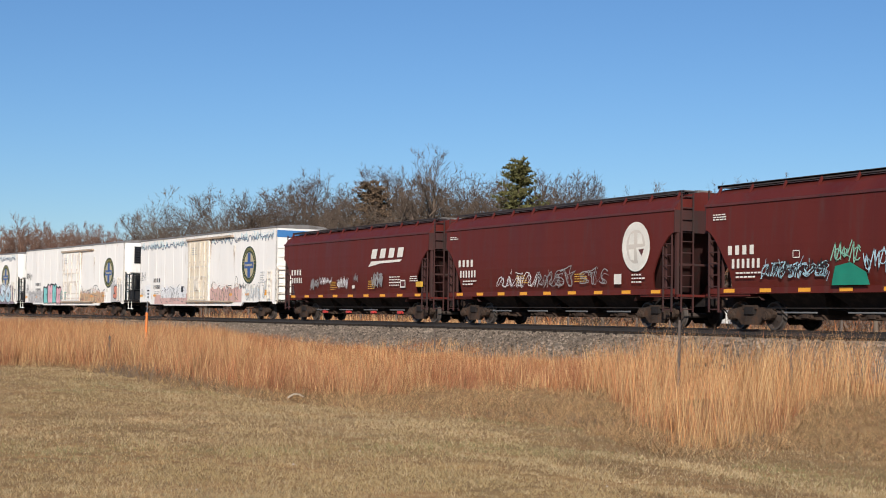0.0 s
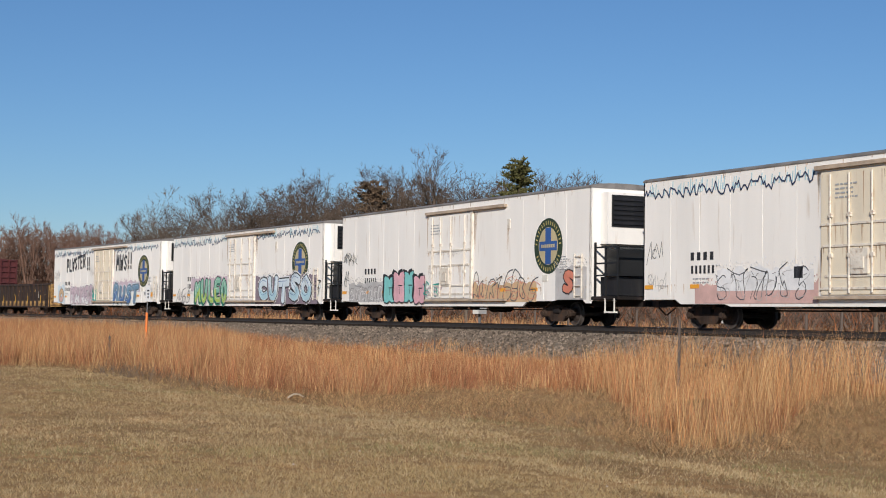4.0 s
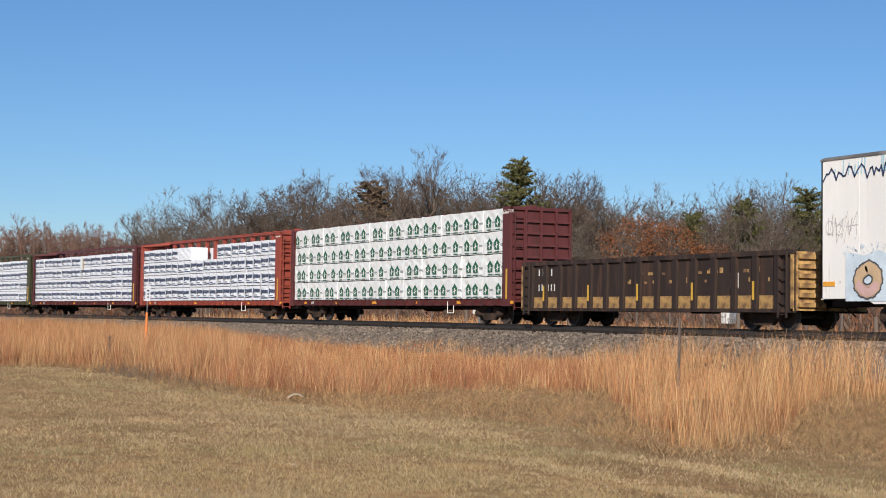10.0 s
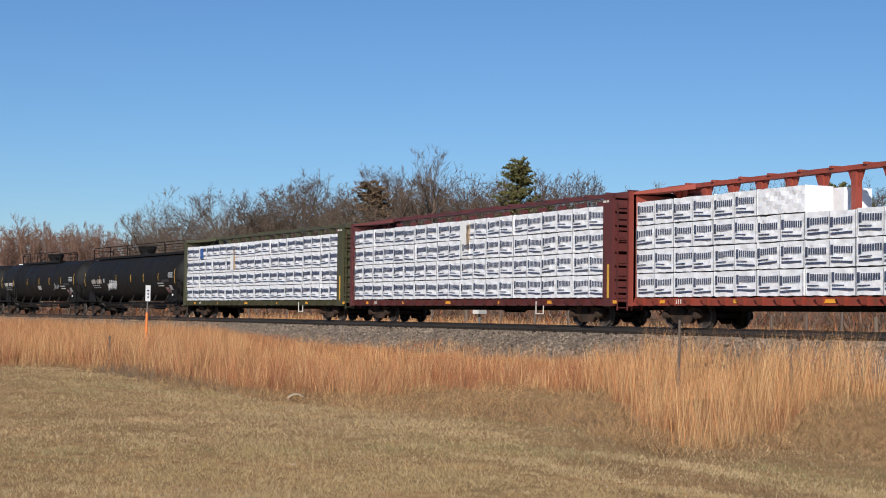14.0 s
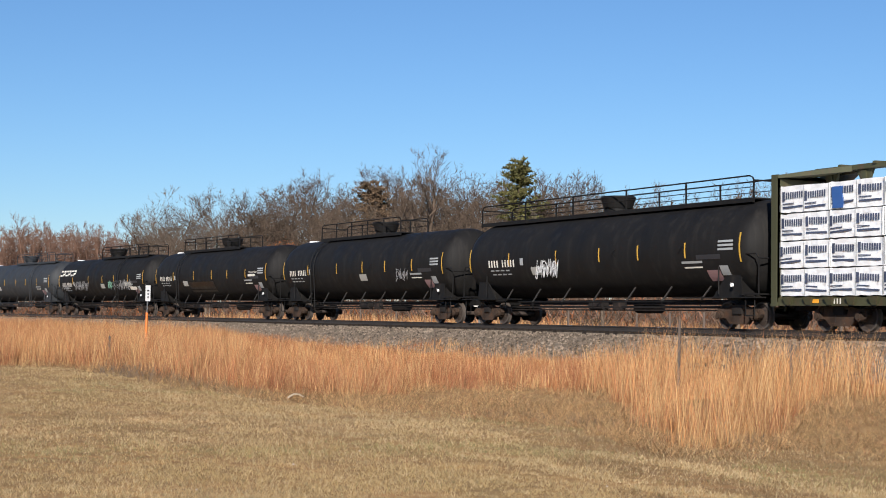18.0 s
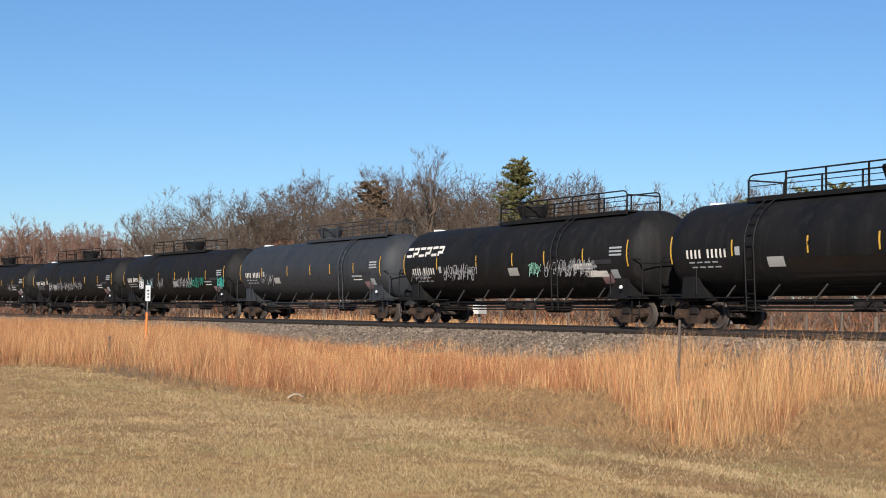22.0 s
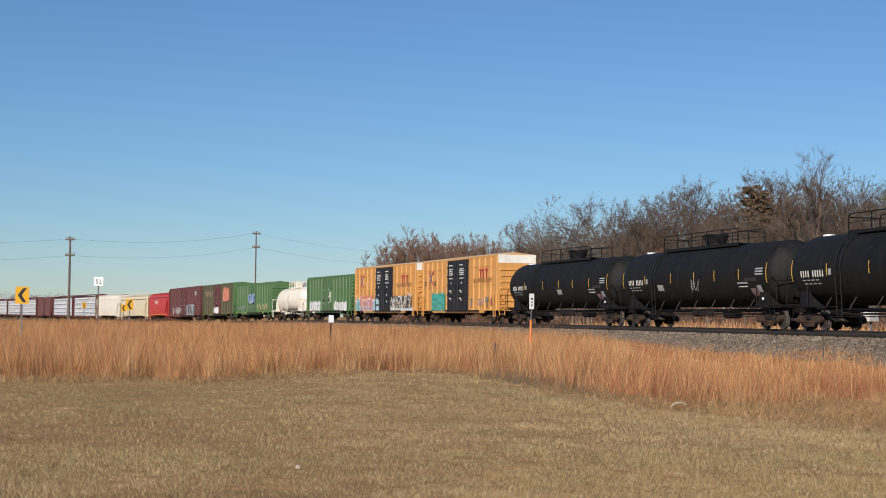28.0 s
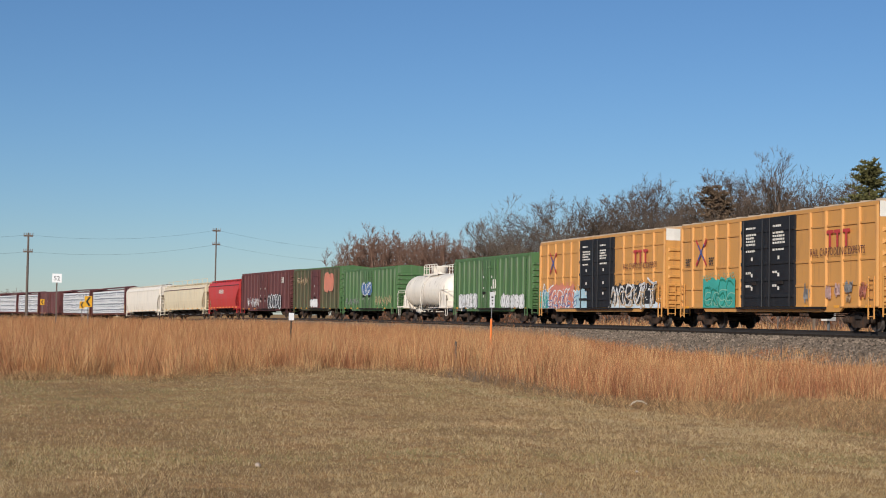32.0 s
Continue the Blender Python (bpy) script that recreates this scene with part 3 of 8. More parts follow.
LOOPS = [
    [(0.0, 0.0), (0.12, 0.7), (0.3, 1.0), (0.52, 0.72), (0.42, 0.22), (0.66, 0.04), (0.9, 0.42), (1.0, 0.86), (1.25, 0.62), (1.1, 0.05)],
    [(0.9, 0.9), (0.4, 1.0), (0.05, 0.6), (0.3, 0.35), (0.8, 0.5), (0.95, 0.15), (0.5, 0.0), (0.1, 0.12), (0.2, 0.3)],
    [(0.0, 0.95), (0.5, 0.9), (1.0, 1.0), (0.7, 0.85), (0.62, 0.3), (0.7, 0.0), (0.4, 0.02), (0.42, 0.5), (0.3, 0.8), (0.05, 0.75)],
    [(0.1, 0.0), (0.05, 0.9), (0.5, 1.0), (0.85, 0.75), (0.5, 0.5), (0.95, 0.05), (0.6, 0.1), (0.3, 0.4), (0.35, 0.0)],
]


def tangle(car, x0, x1, z0, z1, y, paint, seed, count=6, line=0.03, label="", second=None):
    """Interlocking pointed loops of thin sprayed line, like an unreadable outline piece."""
    rnd = random.Random(seed)
    s = Shape()
    step, tall = (x1 - x0) / count, z1 - z0
    for i in range(count):
        left, lean, wide, high = x0 + step * (i - 0.15), rnd.uniform(-0.1, 0.45) * step, rnd.uniform(0.7, 1.35), rnd.uniform(0.72, 1.05)
        path = rnd.choice(LOOPS)
        for k, shift in enumerate((0.0, 0.16)):
            pts = [(left + step * (u * wide + rnd.uniform(-0.2, 0.2)) + lean * v + shift * step, z0 + tall * (v * rnd.uniform(0.7, 1.05) * high + rnd.uniform(-0.05, 0.10)) * (1 - 0.25 * k)) for u, v in path]
            s.line(bent(pts), line * (1 - 0.4 * k), y - 0.002 * k, k if second else 0)
        for _ in range(3):
            u, v = left + step * rnd.uniform(0, 1), z0 + tall * rnd.uniform(0.1, 0.8)
            s.line([(u, v), (u + rnd.uniform(-0.2, 0.2), v + rnd.uniform(-0.3, 0.3))], line * 0.5, y - 0.004, 0)
    part("graffiti", s, [tag_paints[paint]] + ([tag_paints[second]] if second else []), car, label or "tangled thin sprayed outlines in %s" % paint)


def hazed(car, x0, x1, z0, z1, y, paint, seed, label):
    s = Shape()
    haze(s, x0, x1, z0, z1, y, 0, random.Random(seed), 120)
    part("graffiti", s, tag_paints[paint], car, label)


def streaks(car, y, places, seed, paint):
    """Thin rust runs down a side: (start, end, top, longest run, count)."""
    rnd = random.Random(seed)
    s = Shape()
    for x0, x1, z, run, count in places:
        for _ in range(count):
            x, w, l = rnd.uniform(x0, x1), rnd.uniform(0.006, 0.022), run * rnd.uniform(0.15, 1.0) ** 1.5
            s.face([(x - w, y, z), (x + w, y, z), (x + w * 0.6, y, z - l * 0.6), (x, y, z - l), (x - w * 0.7, y, z - l * 0.5)])
    part("rust_streak", s, paint, car, "thin rust runs")


def scrawl(car, x0, x1, z0, z1, y, paint, seed, count=5, line=0.035, label=""):
    """Thin hand-sprayed strokes: a quick slanting zigzag of uneven peaks with a few loops and a trailing underline."""
    rnd = random.Random(seed)
    s = Shape()
    step, tall = (x1 - x0) / count, z1 - z0
    for i in range(count):
        left = x0 + step * i
        pts, up = [], rnd.random() < 0.5
        n = rnd.randint(5, 8)
        for k in range(n):
            f = k / (n - 1)
            v = rnd.uniform(0.62, 1.0) if up else rnd.uniform(0.0, 0.38)
            pts.append((left + step * (0.05 + 0.95 * f) + rnd.uniform(-0.14, 0.14) * step + (v - 0.5) * 0.18 * tall, z0 + tall * v))
            up = not up if rnd.random() < 0.85 else up
        s.line(pts, line * 0.8, y)
        if rnd.random() < 0.7:
            cx, cz, q = left + step * rnd.uniform(0.3, 0.7), z0 + tall * rnd.uniform(0.3, 0.7), tall * rnd.uniform(0.12, 0.26)
            s.line([(cx + q * 0.8 * math.cos(a), cz + q * math.sin(a)) for a in np.linspace(0.4, 5.6, 9)], line * 0.7, y - 0.002)
        if rnd.random() < 0.5:
            s.line([(left, z0 + tall * rnd.uniform(0.1, 0.9)), (left + step * rnd.uniform(0.7, 1.2), z0 + tall * rnd.uniform(0.1, 0.9))], line * 0.6, y - 0.003)
    part("graffiti", s, tag_paints[paint], car, label or "thin scrawled spray tag in %s" % paint)


def drips(car, x0, x1, z, y, seed, skip=()):
    """A ragged sprayed edge like icicles along the top of a side: a dark wavering line with pale strokes above it."""
    rnd = random.Random(seed)
    s = Shape()
    x, pts = x0, []
    while x < x1:
        if not any(a < x < b for a, b in skip):
            pts.append((x, z + rnd.choice((-0.20, -0.04, 0.08)) + rnd.uniform(-0.05, 0.05) + 0.12 * ((x * 0.42) % 1.0)))
            if rnd.random() < 0.5:
                s.line([(x, z - 0.05), (x + 0.03, z + rnd.uniform(0.10, 0.40))], 0.05, y, 1)
        elif pts:
            s.line(pts, 0.055, y - 0.003, 0)
            pts = []
        x += rnd.uniform(0.06, 0.15)
    s.line(pts, 0.055, y - 0.003, 0)
    part("graffiti", s, [tag_paints["navy"], tag_paints["sky"]], car, "ragged dark and pale blue spray line along the top")


def emblem(car, x, z, w, h, y, faded=False):
    """The round company emblem as plain shapes: a green ring with gold marks, a cream disc and a blue cross."""
    s = Shape()
    oval = lambda k, d: [(x + k * w / 2 * math.cos(2 * math.pi * i / 40), y - d, z + k * h / 2 * math.sin(2 * math.pi * i / 40)) for i in range(40)]
    s.face(oval(1.0, 0.0), 0)
    s.face(oval(0.68, 0.004), 1)
    if not faded:
        s.bar(x - 0.10 * w, x + 0.10 * w, z - 0.33 * h, z + 0.33 * h, y - 0.008, 2)
        s.bar(x - 0.31 * w, x + 0.31 * w, z - 0.085 * h, z + 0.085 * h, y - 0.010, 2)
        for k in range(7):
            s.bar(x + (-0.24 + 0.07 * k) * w, x + (-0.19 + 0.07 * k) * w, z - 0.03 * h, z + 0.03 * h, y - 0.013, 1)
        for i in range(34):
            a = 2 * math.pi * (i + 0.5) / 34
            if abs(math.sin(a) + 0.15) < 0.14:
                continue
            c, d = math.cos(a), math.sin(a)
            k0, k1 = 0.77, 0.91
            e = 0.030
            s.face([(x + k0 * w / 2 * (c - e * d), y - 0.006, z + k0 * h / 2 * (d + e * c)), (x + k1 * w / 2 * (c - e * d), y - 0.006, z + k1 * h / 2 * (d + e * c)),
                    (x + k1 * w / 2 * (c + e * d), y - 0.006, z + k1 * h / 2 * (d - e * c)), (x + k0 * w / 2 * (c + e * d), y - 0.006, z + k0 * h / 2 * (d - e * c))], 3)
        part("emblem", s, [emblem_green, emblem_cream, blue_paint, surface("emblem gold", (0.50, 0.40, 0.14), 0.5, var=0.1, bump=0)], car, "round green emblem with a blue cross")
    else:
        for sx in (-1, 1):
            for sz in (-1, 1):
                s.face([(x + sx * 0.06 * w, y - 0.008, z + sz * 0.05 * h), (x + sx * 0.26 * w, y - 0.008, z + sz * 0.05 * h), (x + sx * 0.20 * w, y - 0.008, z + sz * 0.25 * h), (x + sx * 0.06 * w, y - 0.008, z + sz * 0.28 * h)], 2)
        s.face([(x + 0.02 * w, y - 0.010, z - 0.02 * h), (x + 0.4 * w, y - 0.010, z), (x + 0.3 * w, y - 0.010, z - 0.3 * h), (x + 0.1 * w, y - 0.010, z - 0.34 * h)], 2)
        s.face([(x + 0.1 * w, y - 0.012, z - 0.06 * h), (x + 0.3 * w, y - 0.012, z - 0.05 * h), (x + 0.22 * w, y - 0.012, z - 0.2 * h)], 3)
        part("emblem", s, [letter_white, surface("faded emblem", (0.60, 0.54, 0.46), 0.6, var=0.15), letter_white, maroon], car, "faded white round emblem")


# ---- covered hopper ----
def hopper(s0, paint, label, long=17.0, top=4.75, marks=True, seed=1, emblem_kind=None, wide_mark=False, bays=4, hatch=True, rail=False):
    h = long / 2
    car = start_car("covered_hopper", label, "hopper car", s0, h - 1.75)
    side = top - 0.66
    prof = [(1.46, 1.30), (1.51, 1.55), (1.56, 1.9), (1.60, 2.3), (1.61, 2.7), (1.605, 3.0), (1.60, 3.2), (1.60, 3.3), (1.57, side)]
    for way in (-1, 1):
        s = Shape()
        rows = []
        for y, z in prof:
            e = h - 0.05 - 1.28 * min(1.0, max(0.0, 3.3 - z) / 1.5) ** 0.62
            rows.append([(x, way * y, z) for x in (-e, -e * 0.5, 0, e * 0.5, e)])
        for a, b in zip(rows, rows[1:]):
            for i in range(4):
                s.face([a[i], a[i + 1], b[i + 1], b[i]])
        for a, b in zip(rows, rows[1:]):
            s.face([(p[0], p[1] - way * 0.05, p[2]) for p in (a[0], a[-1], b[-1], b[0])])
        part("side_sheet", s, paint, car, smooth=True)
        part("side_sill", Shape().box(-h + 0.15, h - 0.15, way * 1.46 - 0.04, way * 1.46 + 0.04, 1.16, 1.36), paint, car)
        part("roof_seam", Shape().box(-h, h, way * 1.585 - 0.035, way * 1.585 + 0.035, side - 0.03, side + 0.05), maroon if paint is not chalk_paint else paint, car)
    roof = Shape()
    ring = lambda x: [(x, y, z) for y, z in ((-1.57, side), (-1.38, side + 0.32), (-0.95, top - 0.1), (-0.4, top), (0.4, top), (0.95, top - 0.1), (1.38, side + 0.32), (1.57, side))]
    roof.loft([ring(-h), ring(-h / 2), ring(0), ring(h / 2), ring(h)])
    part("roof", roof, paint, car, smooth=True)
    for way in (-1, 1):
        s = Shape()
        s.face([(way * (h - 0.3), -1.5, 3.4), (way * (h - 0.3), 1.5, 3.4), (way * (h - 2.7), 1.40, 0.95), (way * (h - 2.7), -1.40, 0.95)])
        s.box(min(way * (h - 0.12), way * h), max(way * (h - 0.12), way * h), -1.57, 1.57, 3.3, side)
        # slope sheets, posts and ladders carry the gap's shade as a darker red
        part("slope_sheet", s, shaded_red if paint is red_paint else paint, car)
        posts = Shape()
        for y in (-1.4, 1.4):
            posts.beam((way * (h - 0.1), y, 1.0), (way * (h - 0.1), y, 3.4), 0.14, 0.1)
            posts.beam((way * (h - 0.75), y, 1.1), (way * (h - 0.75), y, 3.0), 0.07)
        posts.beam((way * (h - 0.1), -1.4, 2.2), (way * (h - 0.1), 1.4, 2.2), 0.08)
        part("end_post", posts, shaded_red if paint is red_paint else paint, car)
        part("end_platform", Shape().box(min(way * (h - 2.2), way * (h + 0.1)), max(way * (h - 2.2), way * (h + 0.1)), -1.45, 1.45, 1.08, 1.16), paint, car)
        ladder(car, way * (h + 0.08), -1.1, 0.55, top - 0.1, 0.5, shaded_red if paint is red_paint else paint, "y")
        ladder(car, way * (h - 0.45), -1.55, 0.55, 3.4, 0.5, shaded_red if paint is red_paint else paint, "x")
    w = (long - 5.4) / bays
    for i in range(bays):
        x = -long / 2 + 2.7 + w * (i + 0.5)
        def chute():
            s = Shape()
            s.hull([(-w * 0.5, -1.4, 1.3), (w * 0.5, -1.4, 1.3), (w * 0.5, 1.4, 1.3), (-w * 0.5, 1.4, 1.3)], [(-w * 0.24, -0.55, 0.5), (w * 0.24, -0.55, 0.5), (w * 0.24, 0.55, 0.5), (-w * 0.24, 0.55, 0.5)])
            return s
        part("hopper_chute", chute, dark_steel, car, at=pose(x, 0, 0), key="chute%.2f" % w)
        part("outlet_gate", lambda: Shape().box(-0.62, 0.62, -0.75, 0.75, 0.34, 0.5).tube((0, -1.05, 0.42), (0, -0.7, 0.42), 0.07).box(-0.7, -0.55, -0.95, 0.95, 0.40, 0.48), truck_steel, car, "rusty discharge gate", pose(x, 0, 0), key="outlet")
        part("gate_rod", lambda: Shape().tube((-0.75, -1.05, 0.56), (0.75, -1.05, 0.56), 0.03, n=6), galvanised, car, "pale steel gate rod", pose(x, 0, 0), key="gate_rod")
        part("gate_capstan", lambda: Shape().box(-0.12, 0.12, -1.12, -0.95, 0.39, 0.51).tube((-0.24, -1.0, 0.45), (0.24, -1.0, 0.45), 0.06, n=8), bright_red if seed == 3 else truck_steel, car, "red gate capstan" if seed == 3 else "", pose(x + 0.25, 0, 0), key="gate_capstan%d" % (seed == 3))
    walkway = Shape()
    for y in (-0.86, 0.86):
        walkway.box(-h + 0.1, h - 0.1, y - 0.28, y + 0.28, top - 0.02, top + 0.03)
    for y in (-1.12, 1.12):
        walkway.box(-h + 0.1, h - 0.1, y - 0.02, y + 0.02, top - 0.06, top + 0.05)
    part("running_board", walkway, (dark_walkway if paint in (red_paint, maroon) else paint), car, "dark grated roof walkway")
    n = int(h * 0.62)
    for i in range(-n, n + 1):
        part("walkway_bracket", lambda: Shape().beam((0, -1.12, top - 0.02), (0, -1.34, top - 0.40), 0.07), paint, car, at=pose(i * (h - 0.3) / n, 0, 0), key="walkway_bracket%.2f%s" % (top, paint.name))
    if hatch:
        for i in range(10):
            x = -h + 1.1 + i * (long - 2.2) / 9
            part("hatch_cover", lambda: Shape().box(-0.72, 0.72, -0.32, 0.32, 0, 0.10).box(-0.05, 0.05, -0.36, 0.36, 0.10, 0.15), white_roof, car, at=pose(x, 0, top), key="hatch")
    if rail:
        s = Shape()
        for x in range(-8, 9, 2):
            s.beam((x * h / 8.5, -1.05, top), (x * h / 8.5, -1.05, top + 0.55), 0.05)
        s.beam((-h * 0.95, -1.05, top + 0.55), (h * 0.95, -1.05, top + 0.55), 0.05)
        part("roof_railing", s, paint, car)
    running_gear(car, h + 0.35, h - 1.75)
    reflectors(car, -1.51, 1.26, [-h + 1.2 + i * (long - 2.4) / 8 for i in range(9)], 0.55, 0.12)
    return car


def reefer(s0, label, seed, unit=True, teeth=True, mark=8.45, high=5.14):
    L, H, W = 11.42, high, 1.58
    car = start_car("refrigerator_car", label, "refrigerator car", s0, 8.35)
    x0, x1 = -L, L
    lower = [(-L, 0.98), (-L + 1.9, 0.98), (-L + 2.2, 0.82), (-L + 4.6, 0.82), (-L + 4.9, 0.74), (L - 4.9, 0.74), (L - 4.6, 0.95), (L - 2.6, 0.95), (L - 2.3, 1.0), (L - 0.5, 1.0), (L - 0.3, 0.86), (L, 0.86)]
    for way in (-1, 1):
        s = Shape()
        out = lower + [(L, H), (-L, H)]
        s.plate(out, way * W, way * (W - 0.08))
        part("side_wall", s, white_paint, car)
    arc = [(-W * math.cos(math.pi * i / 12), H + 0.16 * math.sin(math.pi * i / 12)) for i in range(13)]
    for x in (L, -L + 0.06):
        part("end_wall", Shape().hull([(x - 0.06, y, z) for y, z in arc + [(W, 0.95), (-W, 0.95)]], [(x, y, z) for y, z in arc + [(W, 0.95), (-W, 0.95)]]), white_paint, car)
    part("floor_pan", Shape().box(-L, L, -W + 0.05, W - 0.05, 0.98, 1.1), dark_steel, car)
    roof = Shape()
    arc2 = [(-(W + 0.03), H - 0.025), (-(W + 0.03), H + 0.015)] + [(y * 1.0, z + 0.03) for y, z in arc[1:-1]] + [(W + 0.03, H + 0.015), (W + 0.03, H - 0.025)]
    roof.hull([(-L - 0.03, y, z) for y, z in arc2], [(L + 0.03, y, z) for y, z in arc2])
    part("roof", roof, white_roof, car, "grey weathered curved roof", smooth=True)
    for x in [-L + 1.6 + i * 1.63 for i in range(13)]:
        if not -2.3 < x < 5.4:
            part("panel_seam", lambda: Shape().box(-0.012, 0.012, -W - 0.006, -W + 0.01, 1.0, H - 0.1), white_paint, car, at=pose(x, 0, 0), key="reefer_seam")
    # plug door with its hardware
    rust = surface('rust run', (0.44, 0.30, 0.19), 0.8, var=0.3, bump=0)
    d0, d1 = (-2.15, 1.3) if not unit else (-1.75, 2.2)
    part("plug_door", Shape().box(d0, d1, -W - 0.05, -W + 0.02, 1.1, 4.78), surface("aged cream door", (0.76, 0.67, 0.51), 0.55, var=0.1, spot=(0.5, 0.36, 0.22), spots=0.15, stretch=DOWN) if seed in (31, 34) else white_paint, car, "white plug door with rusty hardware")
    part("door_track", Shape().box(d0 - 0.2, 5.2, -W - 0.16, -W, 4.86, 4.98), surface("rusty white track", (0.42, 0.33, 0.24), 0.7, var=0.3, scale=3), car)
    part("door_sill", Shape().box(d0 - 0.2, 5.3, -W - 0.16, -W, 0.96, 1.05), surface("rusty white track", (0.42, 0.33, 0.24)), car)
    for x in (d0 + 0.45, d0 + 1.25, d0 + 2.2, d1 - 0.5):
        part("lock_rod", lambda: Shape().tube((0, -W - 0.10, 1.15), (0, -W - 0.10, 4.7), 0.03, n=6).box(-0.07, 0.07, -W - 0.13, -W - 0.05, 2.2, 2.32).box(-0.07, 0.07, -W - 0.13, -W - 0.05, 3.4, 3.52), door_iron, car, at=pose(x, 0, 0), key="lock_rod")
    for z, a, b in ((3.2, d0, d1), (2.55, d0 + 0.1, d1 - 0.15), (1.65, d0 + 0.2, d1 - 0.1), (1.28, d0, d1)):
        part("door_bar", Shape().box(a, b, -W - 0.085, -W - 0.05, z - 0.035, z + 0.035), door_iron, car)
    part("lock_box", Shape().box(d0 + 1.35, d0 + 2.05, -W - 0.14, -W - 0.05, 1.7, 2.45).box(d0 + 1.5, d0 + 1.9, -W - 0.17, -W - 0.14, 1.85, 2.2), door_iron, car)
    part("door_edge", Shape().box(d1 - 0.02, d1 + 0.14, -W - 0.09, -W, 1.05, 4.86), door_iron, car)
    ladder(car, L - 0.75, -W - 0.06, 1.05, 2.75, 0.5, door_iron, "x", 0.42)
    part("placard_holder", Shape().box(L - 6.15, L - 5.95, -W - 0.03, -W, 3.95, 4.35), door_iron, car)
    emblem(car, mark, 3.12, 2.1, 2.2, -W - 0.012)
    blocks(car, "reporting_mark", -8.65, 2.30, 0.27, 4, -W - 0.012, letter_black, 1.0, 0.3, "black lettering as plain bars")
    blocks(car, "car_number", -8.62, 1.85, 0.27, 6, -W - 0.012, letter_black, 0.62, 0.22)
    small_print(car, -L + 2.9, 1.65, -W - 0.012, print_grey, 2, 1.0, 0.05, seed=seed)
    small_print(car, -L + 9.9, 4.35, -W - 0.064, print_grey, 4, 1.0, 0.05, seed=seed + 2)
    small_print(car, L - 2.1, 2.65, -W - 0.012, print_grey, 7, 0.5, 0.04, 0.1, seed=seed + 3)
    part("inspection_port", Shape().box(-3.4, -3.0, -W - 0.02, -W, 1.62, 1.98), letter_black, car, "black square port")
    part("tag_plate", Shape().box(L - 3.4, L - 3.0, -W - 0.02, -W, 1.72, 1.98).box(L - 3.3, L - 3.1, -W - 0.025, -W - 0.02, 1.76, 1.94), [letter_white], car)
    reflectors(car, -W - 0.012, 1.42, (-L + 0.35, -L + 3.0, -L + 5.0, d0 + 0.6, d1 - 0.6, L - 6.5, L - 4.0), 0.5, 0.14)
    reflectors(car, -W - 0.012, 1.5, (L - 1.35,), 0.45, 0.3, letter_orange)
    if unit:
        part("refrigeration_unit", Shape().box(L, L + 0.55, -1.15, 1.15, 3.1, 5.05), white_paint, car, "white refrigeration unit on the end wall")
        part("unit_grille", Shape().box(L + 0.55, L + 0.6, -1.0, 1.0, 3.75, 4.95), grille_black, car, "black louvred grille")
        for i in range(6):
            part("louver", lambda: Shape().hull([(0, -0.95, 0.0), (0.06, -0.95, -0.06), (0.06, -0.95, -0.02), (0, -0.95, 0.04)], [(0, 0.95, 0.0), (0.06, 0.95, -0.06), (0.06, 0.95, -0.02), (0, 0.95, 0.04)]), door_black, car, at=pose(L + 0.6, 0, 3.9 + 0.18 * i), key="louver")
        part("end_deck", Shape().box(L, L + 1.75, -1.5, 1.5, 1.0, 1.12), dark_steel, car)
        fence = Shape()
        for x in (L + 0.15, L + 0.85, L + 1.65):
            for y in (-1.45, 1.45):
                fence.beam((x, y, 1.1), (x, y, 3.0 if x > L + 0.5 else 3.15), 0.07)
        for y in (-1.45, 1.45):
            for z in (1.9, 2.35, 2.95):
                fence.beam((L + 0.15, y, z), (L + 1.65, y, z), 0.06)
        for z in (1.9, 2.95):
            fence.beam((L + 1.65, -1.45, z), (L + 1.65, 1.45, z), 0.06)
        part("deck_railing", fence, grille_black, car, "black steel safety railing")
        part("fuel_tank", Shape().box(L + 0.3, L + 1.5, -1.3, 0.9, 1.15, 1.85), door_black, car, "black fuel tank")
        part("generator_box", Shape().box(L + 0.1, L + 0.9, -1.0, 1.0, 1.9, 2.9), grille_black, car)
        part("end_step", Shape().box(L + 0.9, L + 1.5, -1.55, -1.35, 0.5, 0.56).beam((L + 0.9, -1.5, 0.5), (L + 0.9, -1.5, 1.05), 0.04).beam((L + 1.5, -1.5, 0.5), (L + 1.5, -1.5, 1.05), 0.04), letter_white, car)
    else:
        part("end_stripe", Shape().box(L, L + 0.012, -W + 0.05, W - 0.05, 4.62, 5.02), surface("mid blue paint", (0.06, 0.19, 0.42), 0.5), car, "blue painted stripe")
        ladder(car, L + 0.1, -1.25, 0.9, 2.9, 0.5, door_iron, "y", 0.42)
        ribs = Shape()
        for i in range(6):
            ribs.box(L, L + 0.05, -W + 0.1, W - 0.1, 1.5 + 0.5 * i, 1.56 + 0.5 * i)
        part("end_rib", ribs, white_paint, car)
        part("brake_wheel", Shape().tube((L + 0.15, 0.6, 2.3), (L + 0.2, 0.6, 2.3), 0.28, n=16).tube((L, 0.6, 2.3), (L + 0.15, 0.6, 2.3), 0.03), dark_steel, car)
        part("end_sill_step", Shape().box(L - 0.3, L + 0.6, -1.5, 1.5, 0.9, 1.0), dark_steel, car)
    if teeth:
        drips(car, -L + 0.1, L - 0.3, 4.68 if not unit else 4.7, -W - 0.014, seed + 9, skip=((d0 - 0.3, d1 + 0.2),))
